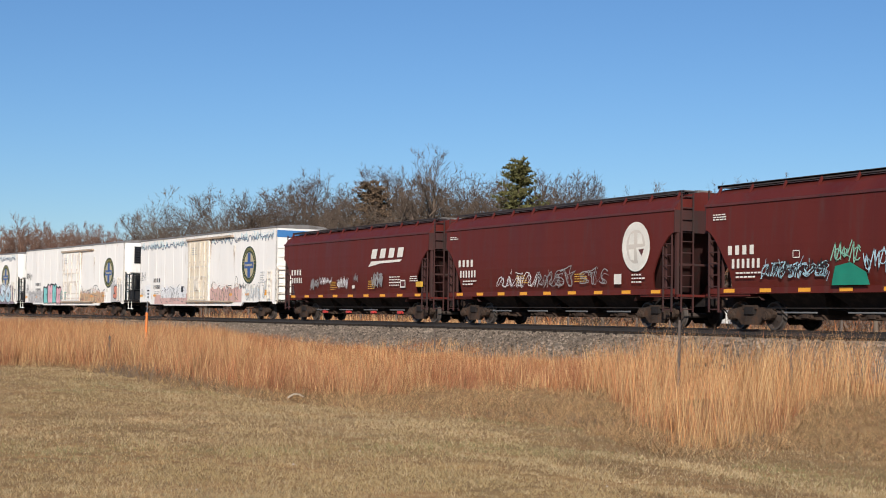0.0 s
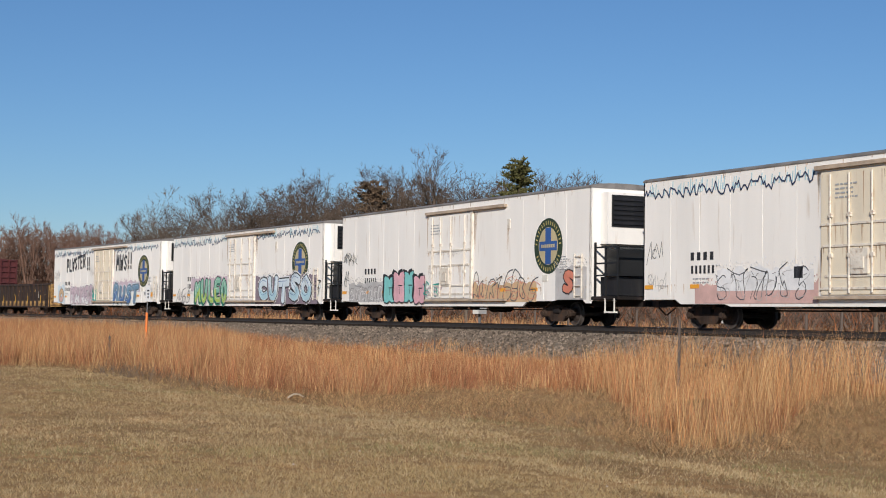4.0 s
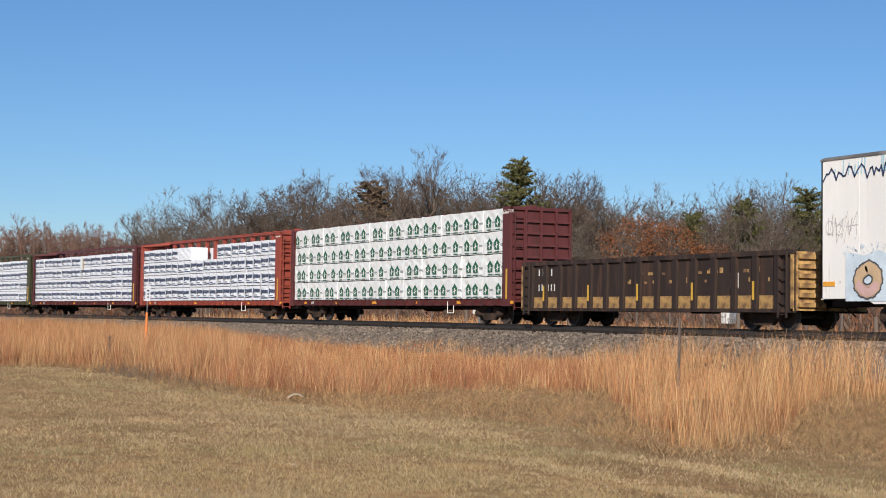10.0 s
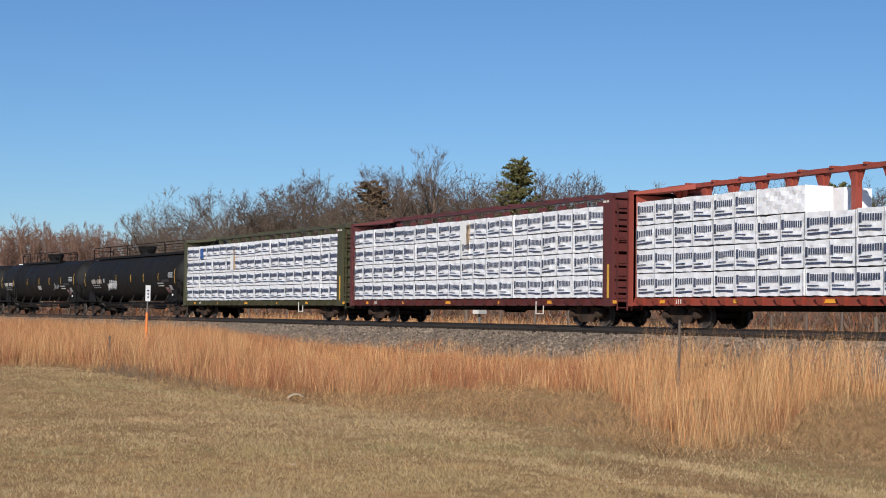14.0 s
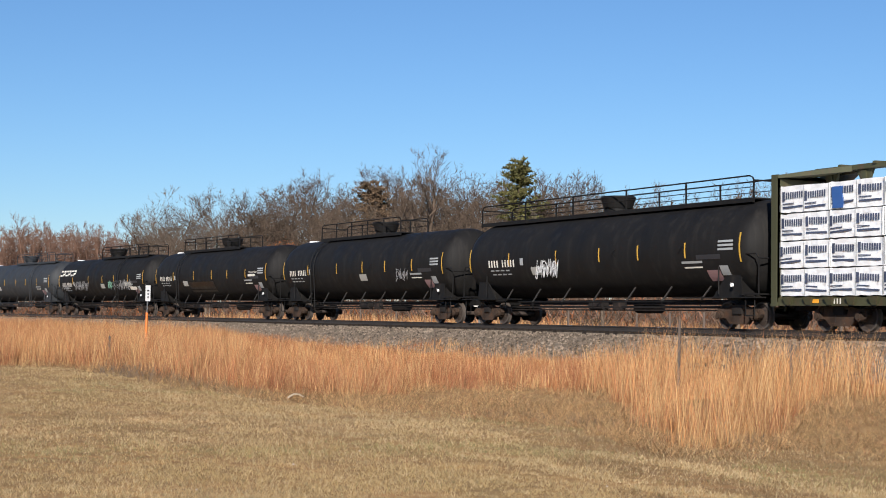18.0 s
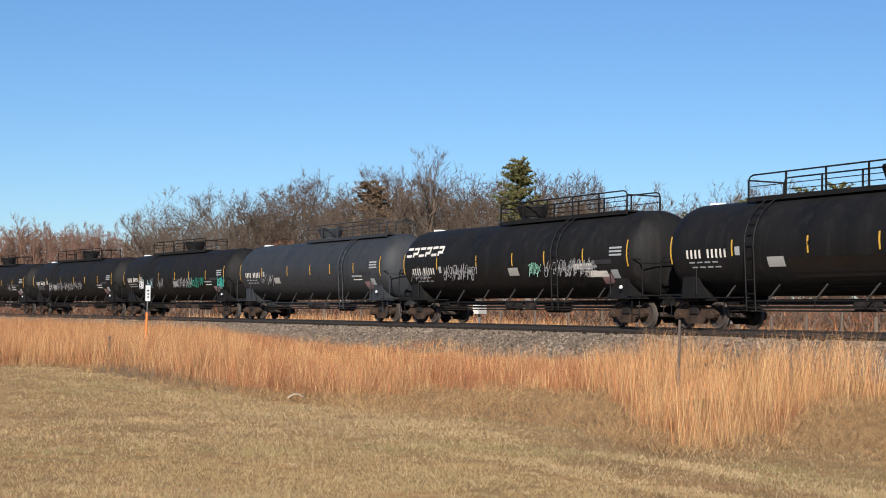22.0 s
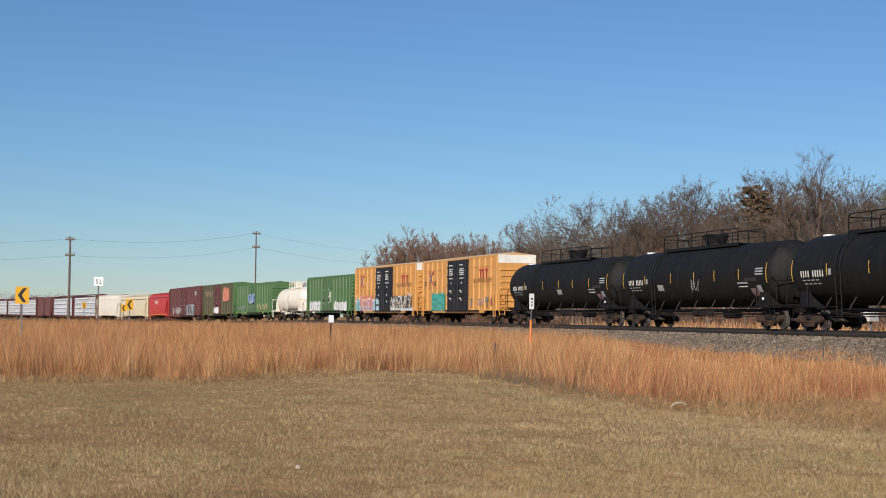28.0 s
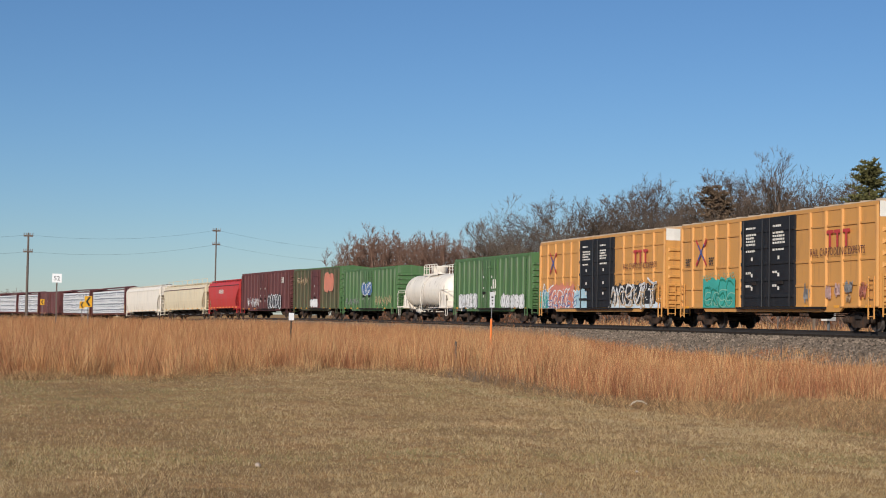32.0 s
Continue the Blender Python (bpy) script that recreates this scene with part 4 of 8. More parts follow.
    streaks(car, -W - 0.0135, ((-L + 0.2, L - 0.2, H - 0.05, 0.3, 36), (d0 - 0.2, d0, 4.8, 2.2, 5), (d1 + 0.2, d1 + 0.5, 4.8, 2.0, 8), (L - 6.2, L - 5.9, 3.95, 1.2, 5), (-L + 0.2, L - 0.2, 1.5, 0.5, 70)), seed, rust)
    streaks(car, -W - 0.0535, ((d0, d1, 4.7, 1.5, 14), (d0, d1, 2.5, 1.2, 26), (d0, d1, 3.15, 0.6, 14)), seed + 1, rust)
    running_gear(car, L + (1.9 if unit else 0.7), 8.35)
    return car


# ---- gondola ----
def gondola(s0):
    L, W, Z = 8.25, 1.52, 2.46
    car = start_car("gondola", "rusty dark brown mill gondola with worn yellow patches", "gondola car", s0, 6.3)
    for way in (-1, 1):
        part("side_plate", Shape().box(-L, L, way * (W - 0.1) - 0.02, way * (W - 0.1) + 0.02, 0.62, Z), gon_brown, car)
        part("top_chord", Shape().box(-L, L, way * (W - 0.07) - 0.08, way * (W - 0.07) + 0.08, Z - 0.1, Z + 0.06), gon_brown, car)
        part("bottom_chord", Shape().box(-L, L, way * (W - 0.06) - 0.07, way * (W - 0.06) + 0.07, 0.56, 0.68), gon_brown, car)
        for i in range(15):
            x = -L + 0.75 + i * (2 * L - 1.5) / 14
            part("side_stake", lambda: Shape().hull([(-0.12, -0.06, 0.64), (0.12, -0.06, 0.64), (0.12, 0.06, 0.64), (-0.12, 0.06, 0.64)], [(-0.12, -0.06, Z - 0.08), (0.12, -0.06, Z - 0.08), (0.12, 0.06, Z - 0.08), (-0.12, 0.06, Z - 0.08)]), gon_brown, car, at=pose(x, way * (W - 0.02), 0), key="gon_stake")
            if i % 3 == 1:
                part("stripe", lambda: Shape().box(-0.05, 0.05, -0.005, 0.005, -0.3, 0.3), letter_yellow, car, at=pose(x - 0.02, way * W * 1.045, 1.25), key="gon_stripe")
            if i % 1 == 0 and i < 14:
                part("yellow_patch", lambda: Shape().box(-0.43, 0.43, -0.006, 0.006, -0.22, 0.22), gon_yellow, car, at=pose(x + 0.53, way * (W - 0.075), 0.88), key="gon_patch")
    for way in (-1, 1):
        part("end_panel", Shape().box(way * L - 0.06, way * L + 0.06, -W + 0.1, W - 0.1, 0.62, Z), gon_yellow, car, "worn yellow corrugated end")
        for i in range(6):
            part("end_rib", lambda: Shape().box(-0.08, 0.08, -W + 0.12, W - 0.12, -0.07, 0.07), gon_yellow, car, at=pose(way * (L + 0.1), 0, 0.8 + 0.3 * i), key="gon_rib")
        part("corner_post", Shape().box(way * L - 0.12 if way > 0 else -L - 0.02, way * L + 0.02 if way > 0 else -L + 0.12, -W - 0.01, -W + 0.02, 0.6, Z - 0.1), gon_yellow, car)
        ladder(car, way * (L - 0.45), -W - 0.06, 0.4, Z, 0.4, gon_brown, "x")
    part("floor_plate", Shape().box(-L, L, -W + 0.1, W - 0.1, 0.98, 1.06), dark_steel, car)
    blocks(car, "reporting_mark", -L + 1.2, 1.95, 0.26, 4, -W + 0.07, letter_white, 0.5, 0.7, "worn white lettering as plain blocks")
    blocks(car, "car_number", -L + 1.2, 1.35, 0.26, 6, -W + 0.07, letter_white, 0.4, 0.5)
    rnd = random.Random(4)
    s = Shape()
    for i in range(26):
        x = rnd.uniform(-1.2, 7.0)
        s.bar(x, x + rnd.uniform(0.05, 0.2), 1.55 + 0.3 * (i % 2), 1.62 + 0.3 * (i % 2) + rnd.uniform(0.0, 0.12), -W + 0.07)
    part("worn_lettering", s, gon_yellow, car, "worn patches of old yellow lettering")
    part("stencil_box", Shape().box(5.1, 5.5, -W + 0.065, -W + 0.075, 1.35, 1.85), letter_white, car)
    running_gear(car, L + 0.45, 6.3, (0.72, 0.98))
    return car


# ---- centre-beam flat car ----
def centerbeam(s0, paint, label, wrap, seed, tiers=4, packs=9, style="bars", top=5.12, gaps=(), whites=(), flaps=()):
    car = start_car("centerbeam_flatcar", label, "flat car", s0, 9.2)
    l0, l1 = -11.55, 10.95
    part("deck", Shape().box(-11.9, 11.65, -1.42, 1.42, 0.92, 1.02), paint, car)
    for way in (-1, 1):
        part("side_sill", Shape().box(-11.9, 11.65, way * 1.42 - 0.04, way * 1.42 + 0.04, 0.80, 1.02).box(-11.9, 11.65, way * 1.42 - 0.08, way * 1.42 + 0.05, 0.77, 0.82), paint, car)
    for i in range(24):
        x = l0 + 0.5 + i * (l1 - l0 - 1.0) / 23
        part("stake_pocket", lambda: Shape().hull([(-0.10, -0.08, 0.80), (0.10, -0.08, 0.80), (0.10, 0.05, 0.80), (-0.10, 0.05, 0.80)], [(-0.2, -0.14, 1.04), (0.2, -0.14, 1.04), (0.2, 0.05, 1.04), (-0.2, 0.05, 1.04)]), paint, car, at=pose(x, -1.46, 0), key="pocket" + paint.name)
    reflectors(car, -1.475, 0.91, [l0 + 1.6 + i * 4.3 for i in range(6)], 0.5, 0.12)
    beam = Shape()
    beam.box(l0 + 0.2, l1 - 0.1, -0.17, 0.17, top - 0.15, top)
    part("top_chord", beam, paint, car)
    for i in range(15):
        x = l0 + 0.8 + i * (l1 - l0 - 1.6) / 14
        part("center_post", lambda: Shape().box(-0.11, 0.11, -0.12, 0.12, 1.0, top - 0.2).hull([(-0.34, -0.05, top - 0.14), (0.34, -0.05, top - 0.14), (0.34, 0.05, top - 0.14), (-0.34, 0.05, top - 0.14)], [(-0.10, -0.05, top - 0.7), (0.10, -0.05, top - 0.7), (0.10, 0.05, top - 0.7), (-0.10, 0.05, top - 0.7)]), paint, car, at=pose(x, 0, 0), key="post" + paint.name)
        part("strap_winch", lambda: Shape().box(-0.07, 0.07, -0.24, 0.20, -0.03, 0.045), paint, car, at=pose(x + 0.6, 0, top), key="winch" + paint.name)
    high = 4.88
    for a, b, way in ((l1, l1 + 0.62, 1), (l0 - 0.3, l0 - 0.02, -1)):
        part("bulkhead", Shape().box(a, b - 0.12 if way > 0 else b, -1.5, 1.5, 0.9, high).box(a, b, -1.52, -1.40, 0.75, high + 0.02).box(a, b, 1.40, 1.52, 0.75, high + 0.02).box(a, b, -1.5, 1.5, high - 0.12, high + 0.02), paint, car, "tall steel end bulkhead")
        face = b if way > 0 else a
        for i in range(7):
            part("bulkhead_rib", lambda: Shape().box(-0.07, 0.07, -1.38, 1.38, -0.045, 0.045), paint, car, at=pose(face - way * 0.05, 0, 1.3 + i * 0.5), key="rib" + paint.name)
        for y in (-0.75, 0.0, 0.75):
            part("bulkhead_post", lambda: Shape().box(-0.08, 0.08, -0.05, 0.05, 0.9, high), paint, car, at=pose(face - way * 0.06, y, 0), key="bpost" + paint.name)
        e = l0 if way < 0 else l1
        s = Shape()
        s.hull([(e, -0.2, top - 0.28), (e, -1.5, high - 0.1), (e - way * 1.9, -0.2, top - 0.2)], [(e, -0.2, top - 0.02), (e, -1.5, high), (e - way * 1.9, -0.2, top - 0.02)])
        s.hull([(e, 0.2, top - 0.28), (e, 1.5, high - 0.1), (e - way * 1.9, 0.2, top - 0.2)], [(e, 0.2, top - 0.02), (e, 1.5, high), (e - way * 1.9, 0.2, top - 0.02)])
        part("gusset", s, paint, car)
        ladder(car, face + way * 0.06, -1.1, 0.6, high - 0.3, 0.45, paint, "y")
    small_print(car, l1 + 0.02, 4.6, -1.527, letter_white, 1, 0.5, 0.08, seed=seed)
    part("end_stripe", Shape().box(l1 + 0.3, l1 + 0.42, -1.530, -1.522, 1.05, 2.3), letter_yellow, car)
    part("step_frame", Shape().wire([(6.2, -1.5, 0.95), (6.2, -1.5, 0.45), (6.75, -1.5, 0.45), (6.75, -1.5, 0.95)], 0.02), letter_white, car)
    blocks(car, "car_number", -9.3, 0.83, 0.16, 5, -1.476, letter_white, 0.5, 0.3)
    # the load
    rnd = random.Random(seed)
    pw, ph = (l1 - l0) / packs, (4.52 - 1.06) / tiers if style == "bars" else (4.86 - 1.06) / tiers
    for way in (-1, 1):
        for k in range(tiers):
            for i in range(packs):
                if (i, k) in gaps:
                    continue
                plain = (i, k) in whites
                kind = "%s%d%d" % (style, tiers, packs) if not plain else "plain%d%d" % (tiers, packs)

                take = rnd.randint(0, 5)

                def pack():
                    s = Shape()
                    w, h, q = pw / 2 - 0.012, ph - 0.03, random.Random(packs * 7 + tiers + 31 * take)
                    n, z = 12, 6
                    grid = [[(-w + 2 * w * a / n + q.uniform(-0.02, 0.02) * (0 < a < n), -0.59 + (q.uniform(-0.008, 0.010) + 0.016 * math.sin(a * 1.3 + b * 2.1 * (1 - 2 * (take % 2)) + take) if 0 < a < n and 0 < b < z else 0.0), h * b / z - (0.035 * abs(math.sin(a * 1.7 + take)) if b == z else 0) + (0.012 * math.sin(a * 2.1 + take) if b == 0 else 0)) for a in range(n + 1)] for b in range(z + 1)]
                    for b in range(z):
                        for a in range(n):
                            s.face([grid[b][a], grid[b][a + 1], grid[b + 1][a + 1], grid[b + 1][a]])
                    s.face([*[grid[z][a] for a in range(n + 1)], (w, 0.55, h), (-w, 0.55, h)])
                    s.face([(w, -0.59, 0), (w, 0.55, 0), (w, 0.55, h), (w, -0.59, h)])
                    s.face([(-w, -0.59, 0), (-w, 0.55, 0), (-w, 0.55, h), (-w, -0.59, h)])
                    s.face([(-w, -0.59, 0), (w, -0.59, 0), (w, 0.55, 0), (-w, 0.55, 0)])
                    s.face([(-w, 0.55, 0), (w, 0.55, 0), (w, 0.55, h), (-w, 0.55, h)])
                    y = -0.623
                    if plain:
                        return s
                    if style == "bars":
                        for c in (-0.5, 0.5):
                            c += q.uniform(-0.05, 0.05)
                            lift = q.uniform(-0.06, 0.05)
                            tip = q.uniform(-0.09, 0.09)
                            put = lambda u0, u1, v0, v1: s.face([(u * w, y, h * (v + lift + tip * (u - c))) for u, v in ((u0, v0), (u1, v0), (u1, v1), (u0, v1))], 1)
                            put(c - 0.44, c - 0.33, 0.42, 0.78)
                            for k in range(8):
                                u = c - 0.30 + k * 0.092
                                put(u, u + 0.066, 0.50, 0.74)
                            put(c - 0.42, c + 0.42, 0.15, 0.22)
                            put(c - 0.42, c + 0.05, 0.30, 0.34)
                        for c in (-0.99, 0.0, 0.99):
                            s.bar(c * w - 0.012, c * w + 0.012, 0.02 * h, 0.97 * h, y - 0.002, 2)
                    else:
                        for c in (-0.5, 0.5):
                            x = (c + q.uniform(-0.2, 0.2)) * w
                            s.face([(x - 0.20, y, h * 0.18), (x + 0.20, y, h * 0.18), (x + 0.20, y, h * 0.46), (x + 0.27, y, h * 0.46), (x, y, h * 0.72), (x - 0.27, y, h * 0.46), (x - 0.20, y, h * 0.46)], 1)
                            s.bar(x - 0.03, x + 0.03, h * 0.22, h * 0.52, y - 0.002, 0)
                            s.bar(x - 0.12, x - 0.03, h * 0.30, h * 0.35, y - 0.002, 0)
                            s.bar(x + 0.03, x + 0.12, h * 0.36, h * 0.41, y - 0.002, 0)
                            s.bar(x + 0.30, x + 0.62, h * 0.36, h * 0.44, y + 0.004, 2)
                            s.bar(x - 0.18, x + 0.20, h * 0.04, h * 0.09, y + 0.003 + 0.0015 * (c > 0), 1)
                            s.bar(x + 0.26, x + 0.60, h * 0.05, h * 0.08, y + 0.006, 2)
                    return s
                kind += "abcdef"[take]
                at = pose(l0 + pw * (i + 0.5) + rnd.uniform(-0.01, 0.01), way * 0.78 + rnd.uniform(-0.035, 0.02), 1.05 + ph * k + 0.03, 0, rnd.uniform(-0.5, 0.5), (0 if way < 0 else 180) + rnd.uniform(-0.5, 0.5))
                ink = [wrap, print_navy if style == "bars" else print_green, print_grey]
                part("lumber_pack", pack, ink, car, "" if not plain else "lumber pack in plain white wrap", at, key=kind)
    for x, w, z0, z1, ink in flaps:
        s = Shape()
        n = 6
        edge = [(x + w * math.sin(k * 1.1) * 0.06, z0 + (z1 - z0) * k / n) for k in range(n + 1)]
        s.hull([(u, -1.41, v) for u, v in edge] + [(u + w, -1.41, v) for u, v in reversed(edge)], [(u, -1.38, v) for u, v in edge] + [(u + w, -1.38, v) for u, v in reversed(edge)])
        part("torn_wrap", s, ink, car, "torn loose flap of lumber wrap")
    running_gear(car, 12.0, 9.2, (0.62, 0.92))
    return car


# ---- tank car ----
def tank_car(s0, paint, label, seed, long=19.6, r=1.6, mid=2.70, deck=(-4.6, 4.4), valve=2.4, stairs=-4.4, pads=True, pitch=20.95, stripes=8, trim=None):
    car = start_car("tank_car", label, "tank car", s0, pitch / 2 - 2.05)
    trim = trim or paint
    h = long / 2
    n = 40
    rings = []
    prof = [(-h - 0.02 + 0.85 * (1 - math.sqrt(max(0, 1 - k * k))), k) for k in (0.05, 0.3, 0.55, 0.75, 0.88, 0.96)] + [(-h + 0.85, 1.0)]
    prof = [(x - 0.0, k) for x, k in prof]
    full = [(x, k) for x, k in prof] + [(-h * 0.5, 1.0), (-h * 0.25, 1.0), (0, 1.0), (h * 0.25, 1.0), (h * 0.5, 1.0)] + [(-x, k) for x, k in reversed(prof)]
    for x, k in full:
        rings.append([(x, r * k * math.sin(2 * math.pi * i / n), mid + r * k * math.cos(2 * math.pi * i / n)) for i in range(n)])
    part("tank", Shape().loft(rings), paint, car, smooth=True)
    for x in (-h * 0.62, -h * 0.2, h * 0.2, h * 0.62):
        part("weld_seam", lambda: Shape().loft([[(x2, (r + d) * math.sin(2 * math.pi * i / n), mid + (r + d) * math.cos(2 * math.pi * i / n)) for i in range(n)] for x2, d in ((-0.03, 0.0), (-0.015, 0.008), (0.015, 0.008), (0.03, 0.0))], caps=False), paint, car, at=pose(x, 0, 0), key="weld%.2f%.2f%s" % (r, mid, paint.name), smooth=True)
    b = pitch / 2 - 2.05
    for way in (-1, 1):
        s = Shape()
        s.plate([(way * (b - 1.1), 1.0), (way * (b + 0.5), 1.0), (way * (b + 0.35), 2.1), (way * (b - 0.05), 2.1)], -1.3, -1.24)
        s.plate([(way * (b - 1.1), 1.0), (way * (b + 0.5), 1.0), (way * (b + 0.35), 2.1), (way * (b - 0.05), 2.1)], 1.24, 1.3)
        s.box(min(way * (b - 0.35), way * (b + 0.35)), max(way * (b - 0.35), way * (b + 0.35)), -1.25, 1.25, 0.95, 1.6)
        part("saddle", s, trim, car)
        part("end_sill", Shape().box(min(way * (b - 1.4), way * (pitch / 2 - 0.4)), max(way * (b - 1.4), way * (pitch / 2 - 0.4)), -0.35, 0.35, 0.8, 1.1), trim, car)
        e = way * (pitch / 2 - 0.55)
        part("end_platform", Shape().box(min(e - way * 1.0, e), max(e - way * 1.0, e), -1.5, 1.5, 1.12, 1.17), trim, car)
        rail = Shape()
        rail.wire([(e, -1.45, 1.15), (e, -1.45, 2.3), (e - way * 0.15, -1.45, 2.45), (e - way * 1.9, -1.45, 2.45), (e - way * 2.05, -1.45, 2.2), (e - way * 2.05, -1.45, 1.15)], 0.025)
        rail.wire([(e, -1.45, 2.3), (e, 1.45, 2.3)], 0.025).wire([(e, 1.45, 1.15), (e, 1.45, 2.3)], 0.025)
        rail.wire([(e - way * 0.2, -1.45, 1.15), (e - way * 0.2, -1.45, 0.45), (e - way * 0.65, -1.45, 0.45), (e - way * 0.65, -1.45, 1.15)], 0.02)
        part("handrail", rail, trim, car, "thin curved end handrail")
        part("running_plate", Shape().box(min(e, e - way * 4.5), max(e, e - way * 4.5), -1.55, -1.15, 1.02, 1.06), trim, car)
    side = Shape()
    side.wire([(-b + 1.2, -1.25, 0.92), (b - 1.2, -1.25, 0.92)], 0.03).wire([(-b + 1.2, 1.25, 0.92), (b - 1.2, 1.25, 0.92)], 0.03)
    side.wire([(-b + 1.2, -0.6, 0.74), (b - 1.2, -0.6, 0.74)], 0.035)
    k = 7
    for i in range(k):
        x = -b + 1.8 + i * (2 * b - 3.6) / (k - 1)
        side.wire([(x, -1.25, 0.7), (x, -1.25, 0.95)], 0.02)
    part("side_pipe", side, trim, car, "long pipe rail under the tank")
    for i in range(k):
        x = -b + 1.8 + i * (2 * b - 3.6) / (k - 1)
        part("rail_bracket", lambda: Shape().beam((0, -1.25, 0.92), (0.52, -1.20, mid - 0.78 * r - 0.02), 0.045), surface("worn bracket", (0.05, 0.045, 0.04), 0.6, var=0.2), car, at=pose(x, 0, 0), key="rail_bracket%.2f" % r)
    top = mid + r
    if deck:
        part("top_platform", Shape().box(deck[0], deck[1], -0.75, 0.75, top + 0.0, top + 0.05).box(deck[0], deck[1], -0.8, -0.72, top - 0.1, top + 0.05), trim, car)
        rail = Shape()
        xs = np.linspace(deck[0], deck[1], 6)
        for x in xs:
            for y in (-0.75, 0.75):
                rail.beam((x, y, top - 0.12), (x, y, top + (0.76 if deck[0] < x < deck[1] else 0.6)), 0.05)
        for y in (-0.75, 0.75):
            rail.wire([(deck[0], y, top + 0.6), (deck[0] + 0.06, y, top + 0.72), (deck[0] + 0.22, y, top + 0.78), (deck[1] - 0.22, y, top + 0.78), (deck[1] - 0.06, y, top + 0.72), (deck[1], y, top + 0.6)], 0.028)
            rail.wire([(deck[0], y, top + 0.40), (deck[1], y, top + 0.40)], 0.016)
        for x in deck:
            rail.beam((x, -0.75, top + 0.62), (x, 0.75, top + 0.62), 0.05)
        part("platform_railing", rail, trim, car, "black pipe railing round the top platform")
    if valve is not None:
        s = Shape()
        s.tube((valve, 0, top - 0.1), (valve, 0, top + 0.22), 0.50, n=18).tube((valve, 0, top + 0.22), (valve, 0, top + 0.60), 0.55, 0.68, n=18).tube((valve, 0, top + 0.60), (valve, 0, top + 0.68), 0.70, 0.66, n=18)
        part("valve_housing", s, trim, car, "round protective valve housing", smooth=True)
    if stairs is not None:
        s = Shape()
        for u in (-0.22, 0.22):
            pts = [(stairs + u, -(r + 0.12) * math.sin(a), mid + (r + 0.12) * math.cos(a)) for a in np.linspace(0.35, 1.75, 9)] + [(stairs + u, -1.6, 0.6)]
            s.wire(pts, 0.025)
        for a in np.linspace(0.5, 1.75, 7):
            s.beam((stairs - 0.22, -(r + 0.12) * math.sin(a), mid + (r + 0.12) * math.cos(a)), (stairs + 0.22, -(r + 0.12) * math.sin(a), mid + (r + 0.12) * math.cos(a)), 0.035)
        for z in (1.6, 1.15, 0.7):
            s.beam((stairs - 0.22, -1.63, z), (stairs + 0.22, -1.63, z), 0.035)
        part("ladder", s, trim, car, "curved side ladder")
    for x in (-9.27, -5.8, -2.15, 0.9, 3.4, 6.2, 9.27) if stripes else ():
        big = abs(x) > 9
        z0, z1 = (2.2, 3.16) if big else (2.39, 2.92)
        def band(z0=z0, z1=z1):
            s = Shape()
            pts = [(-(r + 0.008) * math.sqrt(max(0, 1 - ((z - mid) / r) ** 2)), z) for z in np.linspace(z0, z1, 6)]
            for (ya, za), (yb, zb) in zip(pts, pts[1:]):
                s.face([(-0.038, ya, za), (0.038, ya, za), (0.038, yb, zb), (-0.038, yb, zb)])
            return s
        part("stripe", band, letter_yellow, car, at=pose(x * (0.985 if big else 1), 0, 0), key="band%d%.2f%.2f" % (big, r, mid))
    if stripes:
        part("vent_cap", lambda: Shape().tube((0, 0, mid + r - 0.06), (0, 0, mid + r + 0.05), 0.30, 0.27, n=14), sign_white, car, "low white cap on the tank's top", pose(-8.6, 0, 0), key="vent_cap")
    running_gear(car, pitch / 2 - 0.45, b, (0.82, 1.0), 0.2)
    return car


def tank_print(car, x, z, w, h, material, r=1.6, mid=2.70, name="stencil_print", label=""):
    """A flat marking that follows the tank's curve."""
    s = Shape()
    pts = [(-(r + 0.010) * math.sqrt(max(0, 1 - ((q - mid) / r) ** 2)), q) for q in np.linspace(z, z + h, 4)]
    for (ya, za), (yb, zb) in zip(pts, pts[1:]):
        s.face([(x, ya, za), (x + w, ya, za), (x + w, yb, zb), (x, yb, zb)])
    return part(name, s, material, car, label)


def on_tank(ob, r=1.6, mid=2.70):
    """Bends the flat strokes of a marking round a tank."""
    me = ob.data
    for v in me.vertices:
        d = v.co.y + 1.6
        k = r + 0.010 - d
        v.co.y = -k * math.sqrt(max(0.02, 1 - min(((v.co.z - mid) / r) ** 2, 0.98)))
    return ob


